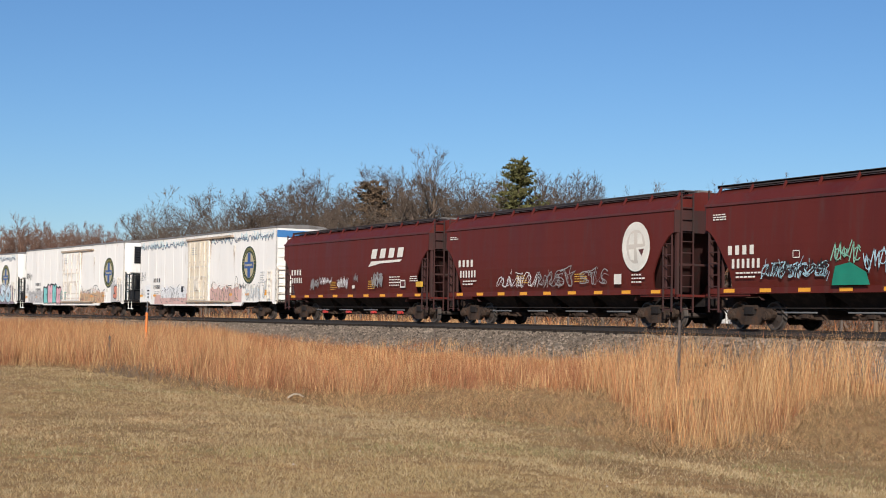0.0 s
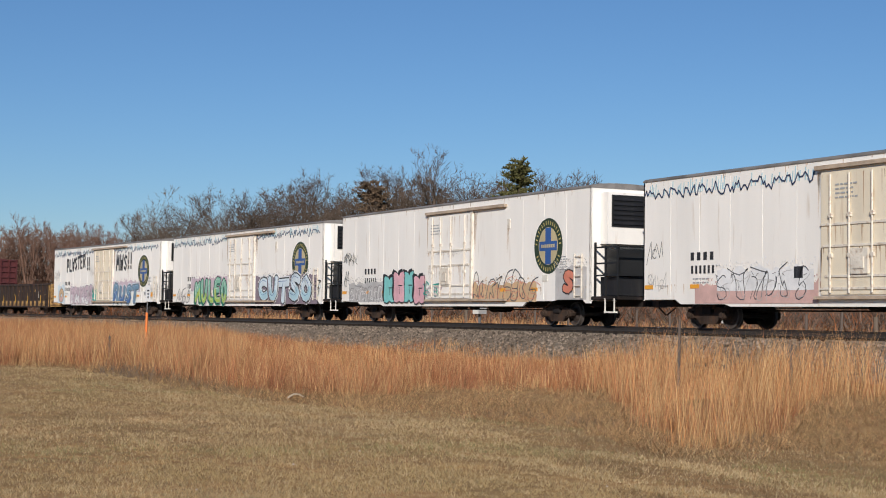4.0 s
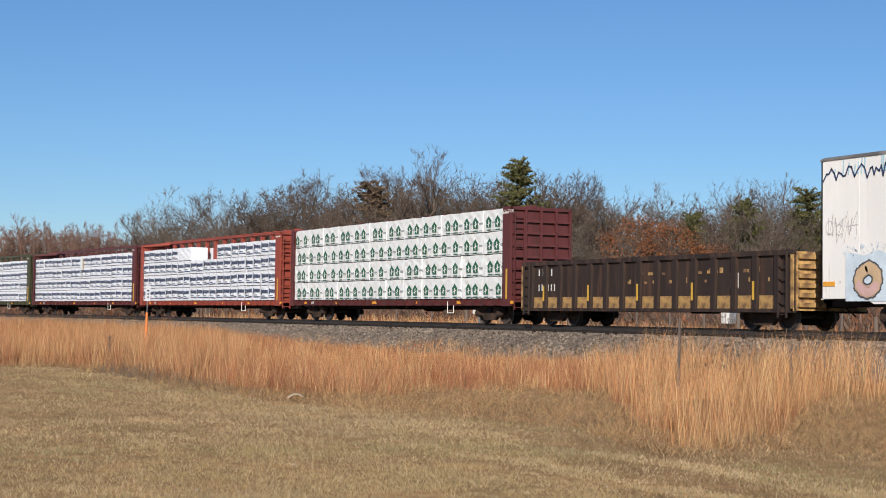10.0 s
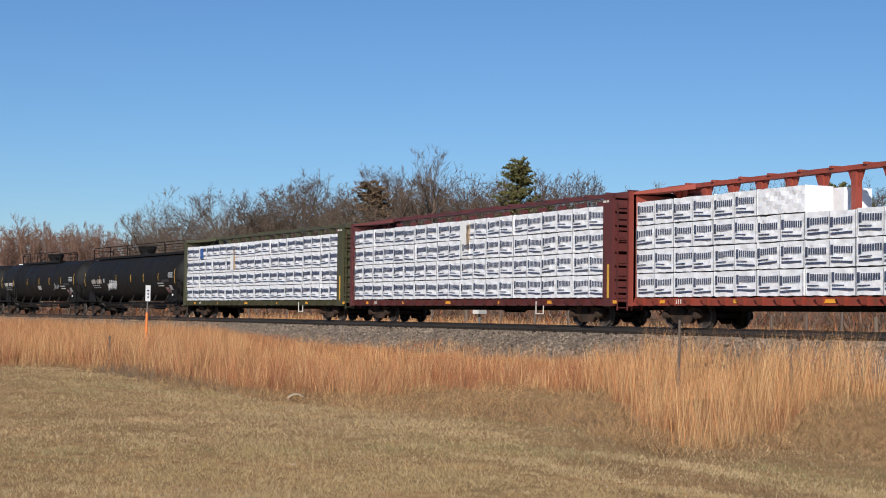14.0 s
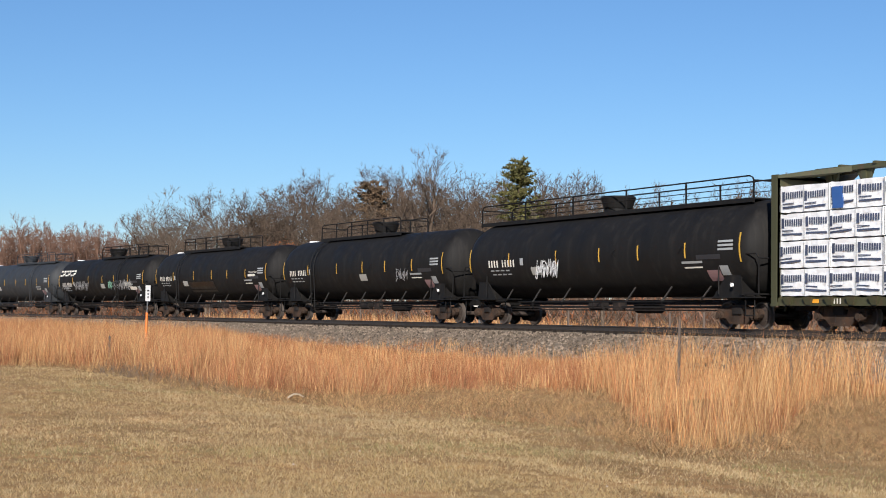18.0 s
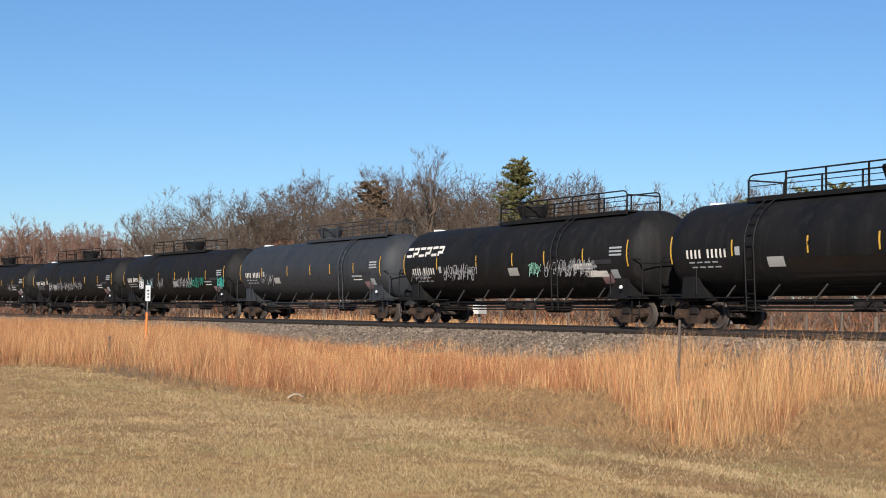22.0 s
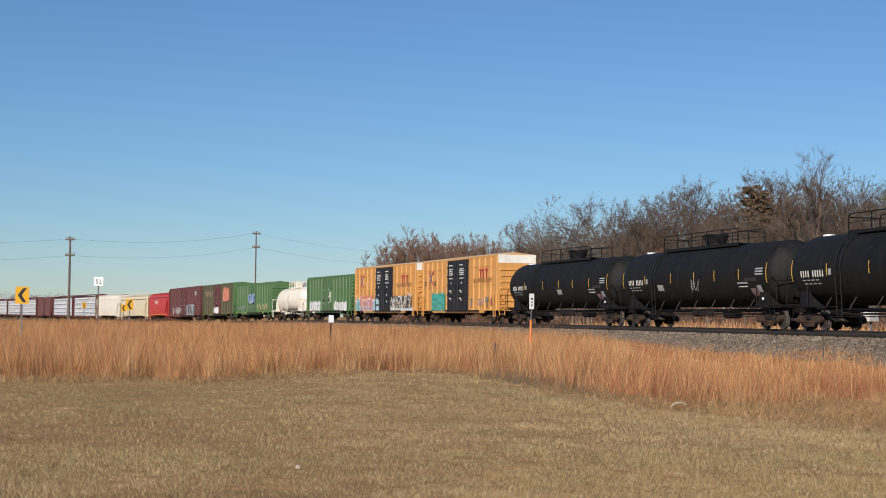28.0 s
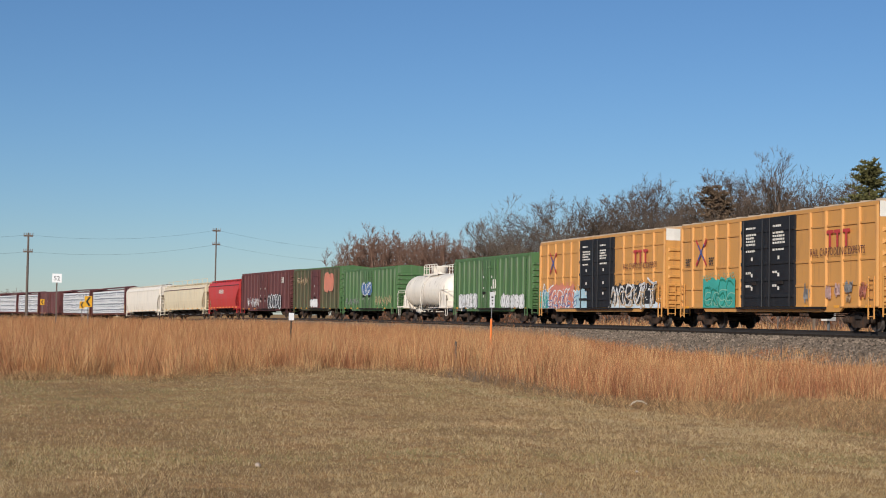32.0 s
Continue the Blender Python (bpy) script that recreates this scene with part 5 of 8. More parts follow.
# ---- boxcar ----
def boxcar(s0, paint, label, long, top, ribs, door, doors, seed, door_ribs=4, half=None, stepped=False, end_paint=None, white_end=False, chords=(2.35, 3.9)):
    h, W = long / 2, 1.5
    half = half or h - 2.2
    car = start_car("boxcar", label, "boxcar", s0, half)
    end_paint = end_paint or paint
    for way in (-1, 1):
        part("side_wall", Shape().box(-h, h, way * W - 0.03, way * W + 0.03, 0.95, top), paint, car)
        part("side_sill", Shape().plate([(-h, 0.98), (-h + 2.6, 0.98), (-h + 2.9, 0.78), (h - 2.9, 0.78), (h - 2.6, 0.98), (h, 0.98), (h, 1.06), (-h, 1.06)], way * W - 0.05, way * W + 0.05), paint, car)
        part("top_chord", Shape().box(-h, h, way * W - 0.06, way * W + 0.06, top - 0.16, top), paint, car)
    d0, d1 = doors
    for i in range(ribs + 1):
        x = -h + 0.06 + i * (long - 0.12) / ribs
        if d0 - 0.05 < x < d1 + 0.05:
            continue
        part("side_post", lambda: Shape().hull([(-0.09, -W - 0.03, 1.0), (0.09, -W - 0.03, 1.0), (0.06, -W - 0.125, 1.0), (-0.06, -W - 0.125, 1.0)], [(-0.09, -W - 0.03, top - 0.15), (0.09, -W - 0.03, top - 0.15), (0.06, -W - 0.125, top - 0.15), (-0.06, -W - 0.125, top - 0.15)]), paint, car, at=pose(x, 0, 0), key="side_post%s%.2f" % (paint.name, top))
    for z in chords:
        for a, b in ((-h, d0), (d1, h)):
            part("side_rail", Shape().box(a, b, -W - 0.075, -W - 0.02, z - 0.04, z + 0.04), paint, car)
    n = 1 if d1 - d0 < 3.2 else 2
    for k in range(n):
        a, b = d0 + (d1 - d0) * k / n, d0 + (d1 - d0) * (k + 1) / n
        dr = part("door", Shape().box(a + 0.02, b - 0.02, -W - 0.12, -W - 0.03, 1.02, top - 0.14), door, car, "tall ribbed sliding door")
        for i in range(door_ribs):
            z = 1.5 + i * (top - 2.2) / max(door_ribs - 1, 1)
            part("door_rib", Shape().box(a + 0.05, b - 0.05, -W - 0.17, -W - 0.12, z - 0.07, z + 0.07), door, dr)
        for x in (a + 0.35, b - 0.35):
            part("lock_rod", Shape().tube((x, -W - 0.19, 1.0), (x, -W - 0.19, top - 0.2), 0.028, n=6), door, dr)
        part("door_handle", Shape().box((a + b) / 2 - 0.25, (a + b) / 2 + 0.25, -W - 0.2, -W - 0.12, 2.0, 2.15), dark_steel, dr)
        for z in (1.75, 2.35, 3.1):
            part("door_label", Shape().bar((a + b) / 2 - 0.12, (a + b) / 2 + 0.05, z, z + 0.16, -W - 0.205), letter_white, dr)
    part("door_track", Shape().box(d0 - 0.4, min(h, d1 + 2.6), -W - 0.2, -W, 0.9, 1.0), dark_steel, car)
    roof = Shape()
    ring = lambda x: [(x, y, z) for y, z in ((-W - 0.06, top - 0.02), (-W - 0.05, top + 0.03), (0, top + 0.16), (W + 0.05, top + 0.03), (W + 0.06, top - 0.02))]
    roof.hull(ring(-h), ring(h))
    pale = surface("weathered roof edge", (0.46, 0.36, 0.25), 0.8, var=0.3, spot=(0.30, 0.20, 0.12), spots=0.4, scale=2)
    part("roof", roof, end_paint if not white_end else pale, car)
    k = int(long / 1.2)
    for i in range(k + 1):
        part("roof_rib", lambda: Shape().hull([(-0.06, y, z) for y, z in ((-W - 0.05, top + 0.03), (0, top + 0.16), (0, top + 0.21), (-W - 0.05, top + 0.08))], [(0.06, y, z) for y, z in ((-W - 0.05, top + 0.03), (0, top + 0.16), (0, top + 0.21), (-W - 0.05, top + 0.08))]), pale if white_end else end_paint, car, at=pose(-h + 0.1 + i * (long - 0.2) / k, 0, 0), key="roof_rib%s%.2f" % (end_paint.name, top))
    for way in (-1, 1):
        part("end_wall", Shape().box(way * h - 0.04, way * h + 0.04, -W, W, 0.95, top).hull([(way * h - 0.03, -W, top), (way * h - 0.03, 0, top + 0.15), (way * h - 0.03, W, top)], [(way * h + 0.03, -W, top), (way * h + 0.03, 0, top + 0.15), (way * h + 0.03, W, top)]), end_paint, car)
        for i in range(8):
            z = 1.25 + i * (top - 1.9) / 7
            if white_end and i == 7:
                continue
            part("end_corrugation", lambda: Shape().hull([(0, -W + 0.12, -0.11), (0.09, -W + 0.2, -0.05), (0.09, -W + 0.2, 0.05), (0, -W + 0.12, 0.11)], [(0, W - 0.12, -0.11), (0.09, W - 0.2, -0.05), (0.09, W - 0.2, 0.05), (0, W - 0.12, 0.11)]), end_paint, car, at=pose(way * (h + 0.04), 0, z, 0, 0, 0 if way > 0 else 180), key="corr" + end_paint.name)
        if white_end:
            part("end_stripe", Shape().box(way * h - 0.05, way * h + 0.05, -W + 0.0, W - 0.0, top - 0.62, top + 0.0), letter_white, car, "white painted band across the end's top")
        ladder(car, way * (h - 0.35), -W - 0.14, 0.5, 2.2 if top > 5 else top - 0.2, 0.42, paint, "x")
        ladder(car, way * (h + 0.14), -1.2, 0.6, 2.3, 0.42, end_paint, "y")
        part("end_platform", Shape().box(min(way * h, way * (h + 0.35)), max(way * h, way * (h + 0.35)), -0.7, 0.7, 1.15, 1.2), dark_steel, car)
    reflectors(car, -W - 0.06, 1.01, [-h + 0.7 + i * (long - 1.4) / 7 for i in range(8)], 0.4, 0.1)
    running_gear(car, h + 0.5, half)
    return car


# ---- ground ----
BEARINGS = [-30, -4, 4, 10.5, 13, 17, 21.4, 25, 28.5, 31, 33.8, 34.6, 36.4, 38.5, 40.2, 41.2, 43, 70]
LAWN_ENDS = [34, 37.5, 36, 41, 42, 34.5, 30, 28.5, 27.5, 26.5, 24, 21.5, 19.8, 20.2, 21, 21.5, 21.5, 24]
GRASS_STARTS = [35, 38.5, 37, 42, 42.5, 35.5, 31.5, 33, 35, 36, 35, 26, 21, 22, 24, 30, 32, 33]


def fan(x, y):
    """Bearing in degrees from the track's far direction and distance, as seen from the camera's place."""
    return math.degrees(math.atan2(y - EYE.y, EYE.x - x)), math.hypot(x - EYE.x, y - EYE.y)


def ragged(x, y):
    return 1.5 * noise.noise(Vector((x * 0.3, y * 0.3, 1.7))) + 0.8 * noise.noise(Vector((x * 1.1, y * 1.1, 4.1)))


def lawn_depth(x, y):
    """How far inside the mown lawn a place lies, in metres; negative beyond its edge."""
    a, r = fan(x, y)
    return np.interp(a, BEARINGS, LAWN_ENDS) - r + ragged(x, y) * 0.7


def edge_depths(x, y):
    """The same two depths for many places at once, without their raggedness."""
    a, r = np.degrees(np.arctan2(y - EYE.y, EYE.x - x)), np.hypot(x - EYE.x, y - EYE.y)
    return np.interp(a, BEARINGS, LAWN_ENDS) - r, r - np.interp(a, BEARINGS, GRASS_STARTS)


def grass_depth(x, y):
    """How far inside the tall grass a place lies, in metres."""
    a, r = fan(x, y)
    return r - np.interp(a, BEARINGS, GRASS_STARTS) - ragged(x, y)


def ground_z(x, y):
    n, s = off_track(x, y)
    z = -1.32 + 0.34 * smoothstep(-45, -95, x)
    z -= 0.24 * math.exp(-((y + 17.0) / 5.0) ** 2) * smoothstep(-40, -26, x)
    z += 0.16 * math.exp(-((x + 38) ** 2 / 70 + (y + 25) ** 2 / 45))
    z += 0.05 * noise.noise(Vector((x * 0.12, y * 0.12, 0))) + 0.03 * noise.noise(Vector((x * 0.5, y * 0.5, 3)))
    if abs(n) < 30:
        z -= sag(s) * 0.6
    if n > 6:
        z += 0.62 * smoothstep(5.5, 13, n) + 0.4 * smoothstep(13, 60, n)
    return z


def graded(lo, hi, near0, near1, step, growth):
    """Grid lines that are dense from near0 to near1 and spread out beyond."""
    out = list(np.arange(near0, near1 + step, step))
    d = step
    while out[-1] < hi:
        d *= growth
        out.append(out[-1] + d)
    d = step
    while out[0] > lo:
        d *= growth
        out.insert(0, out[0] - d)
    return out


def build_ground():
    xs, ys = graded(-4500, 3000, -110, 6, 0.9, 1.22), graded(-3000, 4500, -40, 8, 0.8, 1.22)
    verts = [(x, y, ground_z(x, y)) for x in xs for y in ys]
    w = len(ys)
    faces = [(i * w + j, (i + 1) * w + j, (i + 1) * w + j + 1, i * w + j + 1) for i in range(len(xs) - 1) for j in range(w - 1)]
    me = bpy.data.meshes.new("ground")
    me.from_pydata(verts, [], faces)
    me.polygons.foreach_set("use_smooth", [True] * len(faces))
    me.materials.append(soil)
    tagged(new("ground", me), "dormant tan lawn and grassland with patches of green", "ground", kind="structure")


def swept(name, profile, s0, s1, step, material, label, category, kind="structure", parent=None):
    """A profile of (across, height) carried along the track."""
    s = Shape()
    stations = list(np.arange(s0, s1 + step, step))
    s.loft([[on_track(q, n, z) for n, z in profile] for q in stations])
    me = s.made(name, material)
    ob = new(name, me)
    if parent:
        ob.parent = parent
        return ob
    return tagged(ob, label, category, kind=kind)


def build_track():
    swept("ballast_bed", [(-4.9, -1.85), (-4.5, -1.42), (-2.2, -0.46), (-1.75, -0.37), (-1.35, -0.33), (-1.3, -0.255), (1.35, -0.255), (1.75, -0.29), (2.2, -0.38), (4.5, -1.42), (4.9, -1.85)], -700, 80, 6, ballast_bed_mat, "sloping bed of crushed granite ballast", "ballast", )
    track = thing("railway_track", "single railway track of worn steel rails on creosoted ties", "railway track", kind="structure")
    for n in (-0.755, 0.755):
        foot = [(n - 0.07, -0.172), (n + 0.07, -0.172), (n + 0.07, -0.155), (n + 0.012, -0.135), (n + 0.012, -0.045), (n + 0.036, -0.03), (n + 0.036, -0.004), (n - 0.036, -0.004), (n - 0.036, -0.03), (n - 0.012, -0.045), (n - 0.012, -0.135), (n - 0.07, -0.155)]
        r = swept("rail", foot, -700, 80, 6, rail_rust, "", "", parent=track)
        swept("rail_head", [(n - 0.034, -0.004), (n + 0.034, -0.004), (n + 0.030, 0.0), (n - 0.030, 0.0)], -700, 80, 6, bright_steel, "", "", parent=r)
    me = Shape().box(-0.115, 0.115, -1.3, 1.3, -0.36, -0.172).made("tie", tie_wood)
    rnd = random.Random(3)
    far = Shape()
    s = 8.0
    count = 0
    while s > -420:
        p, q = on_track(s), on_track(s - 0.1)
        turn = math.degrees(math.atan2((p - q).y, (p - q).x)) + rnd.uniform(-0.8, 0.8)
        m = pose(p.x, p.y + rnd.uniform(-0.05, 0.05), p.z + rnd.uniform(-0.008, 0.0), 0, 0, turn)
        if count < 290 and s < -12:
            ob = new("tie", me)
            ob.matrix_basis = m
            ob.parent = track
            count += 1
        else:
            a = [m @ Vector((x, y, z)) for x, y, z in ((-0.115, -1.3, -0.36), (-0.115, 1.3, -0.36), (-0.115, 1.3, -0.172), (-0.115, -1.3, -0.172))]
            b = [m @ Vector((x, y, z)) for x, y, z in ((0.115, -1.3, -0.36), (0.115, 1.3, -0.36), (0.115, 1.3, -0.172), (0.115, -1.3, -0.172))]
            far.hull(a, b)
        s -= 0.53
    rest = new("ties", far.made("ties", tie_wood))
    rest.parent = track
    rest["kind"] = "stuff"


def triangles(name, verts, tris, materials, index=None):
    me = bpy.data.meshes.new(name)
    n, k = len(verts), len(tris)
    me.vertices.add(n)
    me.vertices.foreach_set("co", np.asarray(verts, dtype=np.float32).ravel())
    me.loops.add(3 * k)
    me.loops.foreach_set("vertex_index", np.asarray(tris, dtype=np.int32).ravel())
    me.polygons.add(k)
    me.polygons.foreach_set("loop_start", np.arange(0, 3 * k, 3, dtype=np.int32))
    me.polygons.foreach_set("loop_total", np.full(k, 3, dtype=np.int32))
    for m in materials:
        me.materials.append(m)
    if index is not None:
        me.polygons.foreach_set("material_index", np.asarray(index, dtype=np.int32))
    me.update()
    me.validate()
    return me


def build_stones():
    """Loose ballast stones on the near slope and shoulder."""
    rnd = np.random.RandomState(5)
    count = 44000
    s = -10 - 170 * rnd.rand(count) ** 1.5
    n = -1.38 - 3.2 * rnd.rand(count)
    size = 0.028 + 0.052 * rnd.rand(count) ** 2
    base = np.array([(1, 0, 0), (-1, 0, 0), (0, 1, 0), (0, -1, 0), (0, 0, 1), (0, 0, -1)], dtype=float)
    faces = np.array([(0, 2, 4), (2, 1, 4), (1, 3, 4), (3, 0, 4)])
    verts, tris = [], []
    for i in range(count):
        z = np.interp(-n[i], (1.35, 1.75, 2.2, 4.5), (-0.33, -0.37, -0.46, -1.42))
        c = on_track(s[i], n[i], z + 0.01)
        jig = base * (size[i] * (0.7 + 0.6 * rnd.rand(6, 3)))
        a = rnd.rand() * 6.28
        rot = np.array([[math.cos(a), -math.sin(a), 0], [math.sin(a), math.cos(a), 0], [0, 0.2, 1]])
        verts.append(jig @ rot.T + np.array(c))
        tris.append(faces + 6 * i)
    me = triangles("ballast_stones", np.concatenate(verts), np.concatenate(tris), [ballast_mat])
    tagged(new("ballast_stones", me), "loose pale and rusty crushed granite stones", "ballast", kind="stuff")


def in_view(rnd, count, r0, r1, a0, a1, power=1.0):
    """Random places in the fan before the camera: distance r0 to r1 and bearing a0 to a1 in degrees from the track's far direction."""
    r = r0 + (r1 - r0) * rnd.rand(count) ** power
    a = np.radians(a0 + (a1 - a0) * rnd.rand(count))
    return EYE.x - r * np.cos(a), EYE.y + r * np.sin(a), r


def blades(name, x, y, z, height, width, lean, rnd, label, category, mats, index, plain=False, bow_x=0.0, bow_y=0.0):
    """Grass as bent tapered blades: two triangles for the stem and one for the tip."""
    c = len(x)
    a = rnd.rand(c) * 2 * np.pi
    wx, wy = np.cos(a) * width / 2, np.sin(a) * width / 2
    la = rnd.rand(c) * 2 * np.pi
    lx, ly = (np.cos(la) * lean + 0.06 + bow_x) * height, (np.sin(la) * lean + bow_y) * height
    v = np.empty((c, 5, 3))
    v[:, 0] = np.stack([x - wx, y - wy, z], 1)
    v[:, 1] = np.stack([x + wx, y + wy, z], 1)
    mid = 0.6
    v[:, 2] = np.stack([x + wx * 0.8 + lx * 0.4, y + wy * 0.8 + ly * 0.4, z + height * mid], 1)
    v[:, 3] = np.stack([x - wx * 0.8 + lx * 0.4, y - wy * 0.8 + ly * 0.4, z + height * mid], 1)
    v[:, 4] = np.stack([x + lx, y + ly, z + height], 1)
    if plain:
        v = v[:, [0, 1, 4]]
        me = triangles(name, v.reshape(-1, 3), np.arange(3 * c).reshape(-1, 3), mats, index)
        return tagged(new(name, me), label, category, kind="stuff")
    k = np.arange(c)[:, None] * 5
    tris = np.concatenate([k + np.array([0, 1, 2]), k + np.array([0, 2, 3]), k + np.array([3, 2, 4])], 1).reshape(-1, 3)
    me = triangles(name, v.reshape(-1, 3), tris, mats, np.repeat(index, 3))
    return tagged(new(name, me), label, category, kind="stuff")


def tufts(rnd, x, y, per, spread):
    """Blades about tuft middles: places and the way each leans outward."""
    n = len(x)
    a = rnd.rand(n, per) * 2 * np.pi
    d = spread * rnd.rand(n, per) ** 0.7
    return (x[:, None] + np.cos(a) * d).ravel(), (y[:, None] + np.sin(a) * d).ravel()


def lattice(x, y, f, seed):
    """Smooth noise from -1 to 1 at many places at once, f cells to the metre."""
    table = np.random.RandomState(seed).rand(256, 256) * 2 - 1
    u, v = np.asarray(x) * f + 500.37, np.asarray(y) * f + 500.71
    i, j = np.floor(u).astype(int), np.floor(v).astype(int)
    a, b = u - i, v - j
    a, b = a * a * (3 - 2 * a), b * b * (3 - 2 * b)
    at = lambda p, q: table[p % 256, q % 256]
    return (at(i, j) * (1 - a) + at(i + 1, j) * a) * (1 - b) + (at(i, j + 1) * (1 - a) + at(i + 1, j + 1) * a) * b


def ground_zs(x, y):
    return np.array([ground_z(p, q) for p, q in zip(x, y)])


def build_tall_grass(rnd):
    cx, cy, cr = in_view(rnd, 36000, 17, 160, -8, 49, 1.25)
    X, Y, Z, Hh, Wd, K, LX, LY = [], [], [], [], [], [], [], []
    near = edge_depths(cx, cy)[1] > -2.5
    cx, cy, cr = cx[near], cy[near], cr[near]
    for i in range(len(cx)):
        d = grass_depth(cx[i], cy[i])
        n, s = off_track(cx[i], cy[i])
        if d < 0 or n > -3.2:
            continue
        a, r = fan(cx[i], cy[i])
        clump = noise.noise(Vector((cx[i] * 0.45, cy[i] * 0.45, 7.3)))
        big = noise.noise(Vector((cx[i] * 0.11, cy[i] * 0.11, 2.2)))
        h = 0.78 + 0.18 * big + 0.20 * clump
        low = smoothstep(18, 22, a) * (1 - smoothstep(33.6, 34.8, a) * (1 - smoothstep(23.5, 27, r)))
        h = h * (1 - low) + low * (0.60 + 0.24 * clump - 0.22 * smoothstep(0, 14, d))
        tall = smoothstep(33.8, 35.2, a) * (1 - smoothstep(39.5, 41, a)) * (1 - smoothstep(24, 29, r))
        h += tall * (0.16 + 0.7 * clump)
        rim = 0.9 if a < 26 else 3.2
        h *= 0.45 + 0.55 * smoothstep(0, rim, d + 0.8 * clump)
        if rnd.rand() > 0.35 + 0.65 * smoothstep(0, rim, d + 1.2 * clump):
            continue
        if n > -7 and a > 18:
            h *= 0.8
        if n > -5.0 and clump < -0.05 + 0.16 * (n > -4.2):
            continue
        if a > 33.8 and r < 32 and rnd.rand() < 0.62 - 0.5 * clump:
            continue
        if a > 40.5 and rnd.rand() < 0.6:
            continue
        if low > 0.5 and clump < -0.22 and rnd.rand() < 0.7:
            continue
        per = int(62 * (1.0 if r < 70 else 0.6) * (0.5 + 0.8 * rnd.rand()))
        bx, by = tufts(rnd, cx[i:i + 1], cy[i:i + 1], per, 0.19 + 0.0035 * r)
        z = max(ground_z(cx[i], cy[i]), np.interp(-n, (2.2, 4.5, 4.9), (-0.46, -1.42, -1.85))) - 0.04
        own = h * (0.66 + 0.6 * rnd.rand())
        rust = noise.noise(Vector((cx[i] * 0.22, cy[i] * 0.22, 5.5))) + 0.25 * low + 0.12 * (a < 19) + 0.3 * noise.noise(Vector((cx[i] * 0.07, cy[i] * 0.07, 1.1)))
        kind = 1 if rnd.rand() < 0.30 - 0.15 * rust + 0.2 * (d < 1.2) + 0.25 * (a > 33.8) else 2 if rnd.rand() < 0.33 + 0.9 * rust else 0
        way, bow = rnd.rand() * 6.283, 0.5 * rnd.rand() ** 2
        X.append(bx)
        Y.append(by)
        Z.append(np.full(per, z))
        Hh.append(np.maximum(own * 1.08 * (0.22 + 0.9 * rnd.rand(per) ** 1.35), 0.08))
        Wd.append(np.full(per, 0.0032 + 0.00017 * r))
        LX.append(np.full(per, math.cos(way) * bow))
        LY.append(np.full(per, math.sin(way) * bow))
        K.append(np.where(rnd.rand(per) < 0.62, kind, rnd.choice(3, per, p=[0.5, 0.28, 0.22])))
    blades("tall_grass", *[np.concatenate(q) for q in (X, Y, Z, Hh, Wd)], 0.32, rnd, "tall dry russet and straw prairie grass", "grass", [tall_grass_mat, pale_grass_mat, rust_grass_mat], np.concatenate(K), True, np.concatenate(LX), np.concatenate(LY))


def build_stems(rnd):
    """Single stems that stand above the rest, some bowed over at the grass's rim."""
    x, y, r = in_view(rnd, 46000, 19, 62, 8, 49)
    keep = []
    for i in range(len(x)):
        a, q = fan(x[i], y[i])
        if grass_depth(x[i], y[i]) > 0.0 and off_track(x[i], y[i])[0] < -3.6 and (a < 20 or (a > 33.0 and (q > 30 or rnd.rand() < 0.38)) or rnd.rand() < 0.3) and noise.noise(Vector((x[i] * 0.5, y[i] * 0.5, 9.1))) > -0.02:
            keep.append(i)
    a = np.array([fan(x[i], y[i])[0] for i in keep])
    rise = np.clip((a - 32.8) / 2.7, 0, 1)
    high = 0.55 + 0.35 * rnd.rand(len(keep)) + (0.2 + 0.55 * rnd.rand(len(keep))) * rise + 0.2 * (a < 20)
    blades("grass_stems", x[keep], y[keep], ground_zs(x[keep], y[keep]), high, 0.0050 + 0.0001 * r[keep], 0.26, rnd, "single pale seed stems above the tall grass", "grass", [pale_grass_mat, tall_grass_mat], (rnd.rand(len(keep)) < 0.5).astype(int))


def build_margin(rnd):
    """Rough unmown margin between lawn and tall grass, with flattened straw."""
    x, y, r = in_view(rnd, 620000, 18, 45, -8, 49)
    inside, beyond = edge_depths(x, y)
    rag = 1.5 * lattice(x, y, 0.4, 41) + 0.8 * lattice(x, y, 1.2, 42)
    wild = lattice(x, y, 0.9, 43) + 0.6 * lattice(x, y, 3.5, 44)
    near = (inside + 0.4 * rag < 1.3) & (beyond - 0.7 * rag < 2.6) & (wild > -0.55)
    x, y, r, wild = x[near], y[near], r[near], wild[near]
    hh = (0.03 + 0.12 * np.clip(wild, 0, 1)) * (0.5 + rnd.rand(len(x))) + 0.20 * rnd.rand(len(x)) ** 8
    kind = np.where(rnd.rand(len(x)) < 0.5, 3, np.where(wild + 0.5 * rnd.randn(len(x)) > 0.5, 1, np.where(rnd.rand(len(x)) < 0.3, 2, 0)))
    blades("rough_margin_grass", x, y, ground_zs(x, y) - 0.01, hh, 0.003 + 0.00016 * r, 0.9, rnd, "rough matted tan and brown grass between lawn and tall grass", "grass", [lawn_mat, pale_grass_mat, rust_grass_mat, brown_lawn_mat], kind, True)
    # flattened straws
    pick = rnd.rand(len(x)) < 0.02
    n = int(pick.sum())
    blades("fallen_straw", x[pick], y[pick], ground_zs(x[pick], y[pick]) + 0.03, 0.10 + 0.12 * rnd.rand(n), 0.007 + 0.0001 * r[pick], 2.2, rnd, "fallen straw lying on the rough margin", "grass", [pale_grass_mat], np.zeros(n, int), True)


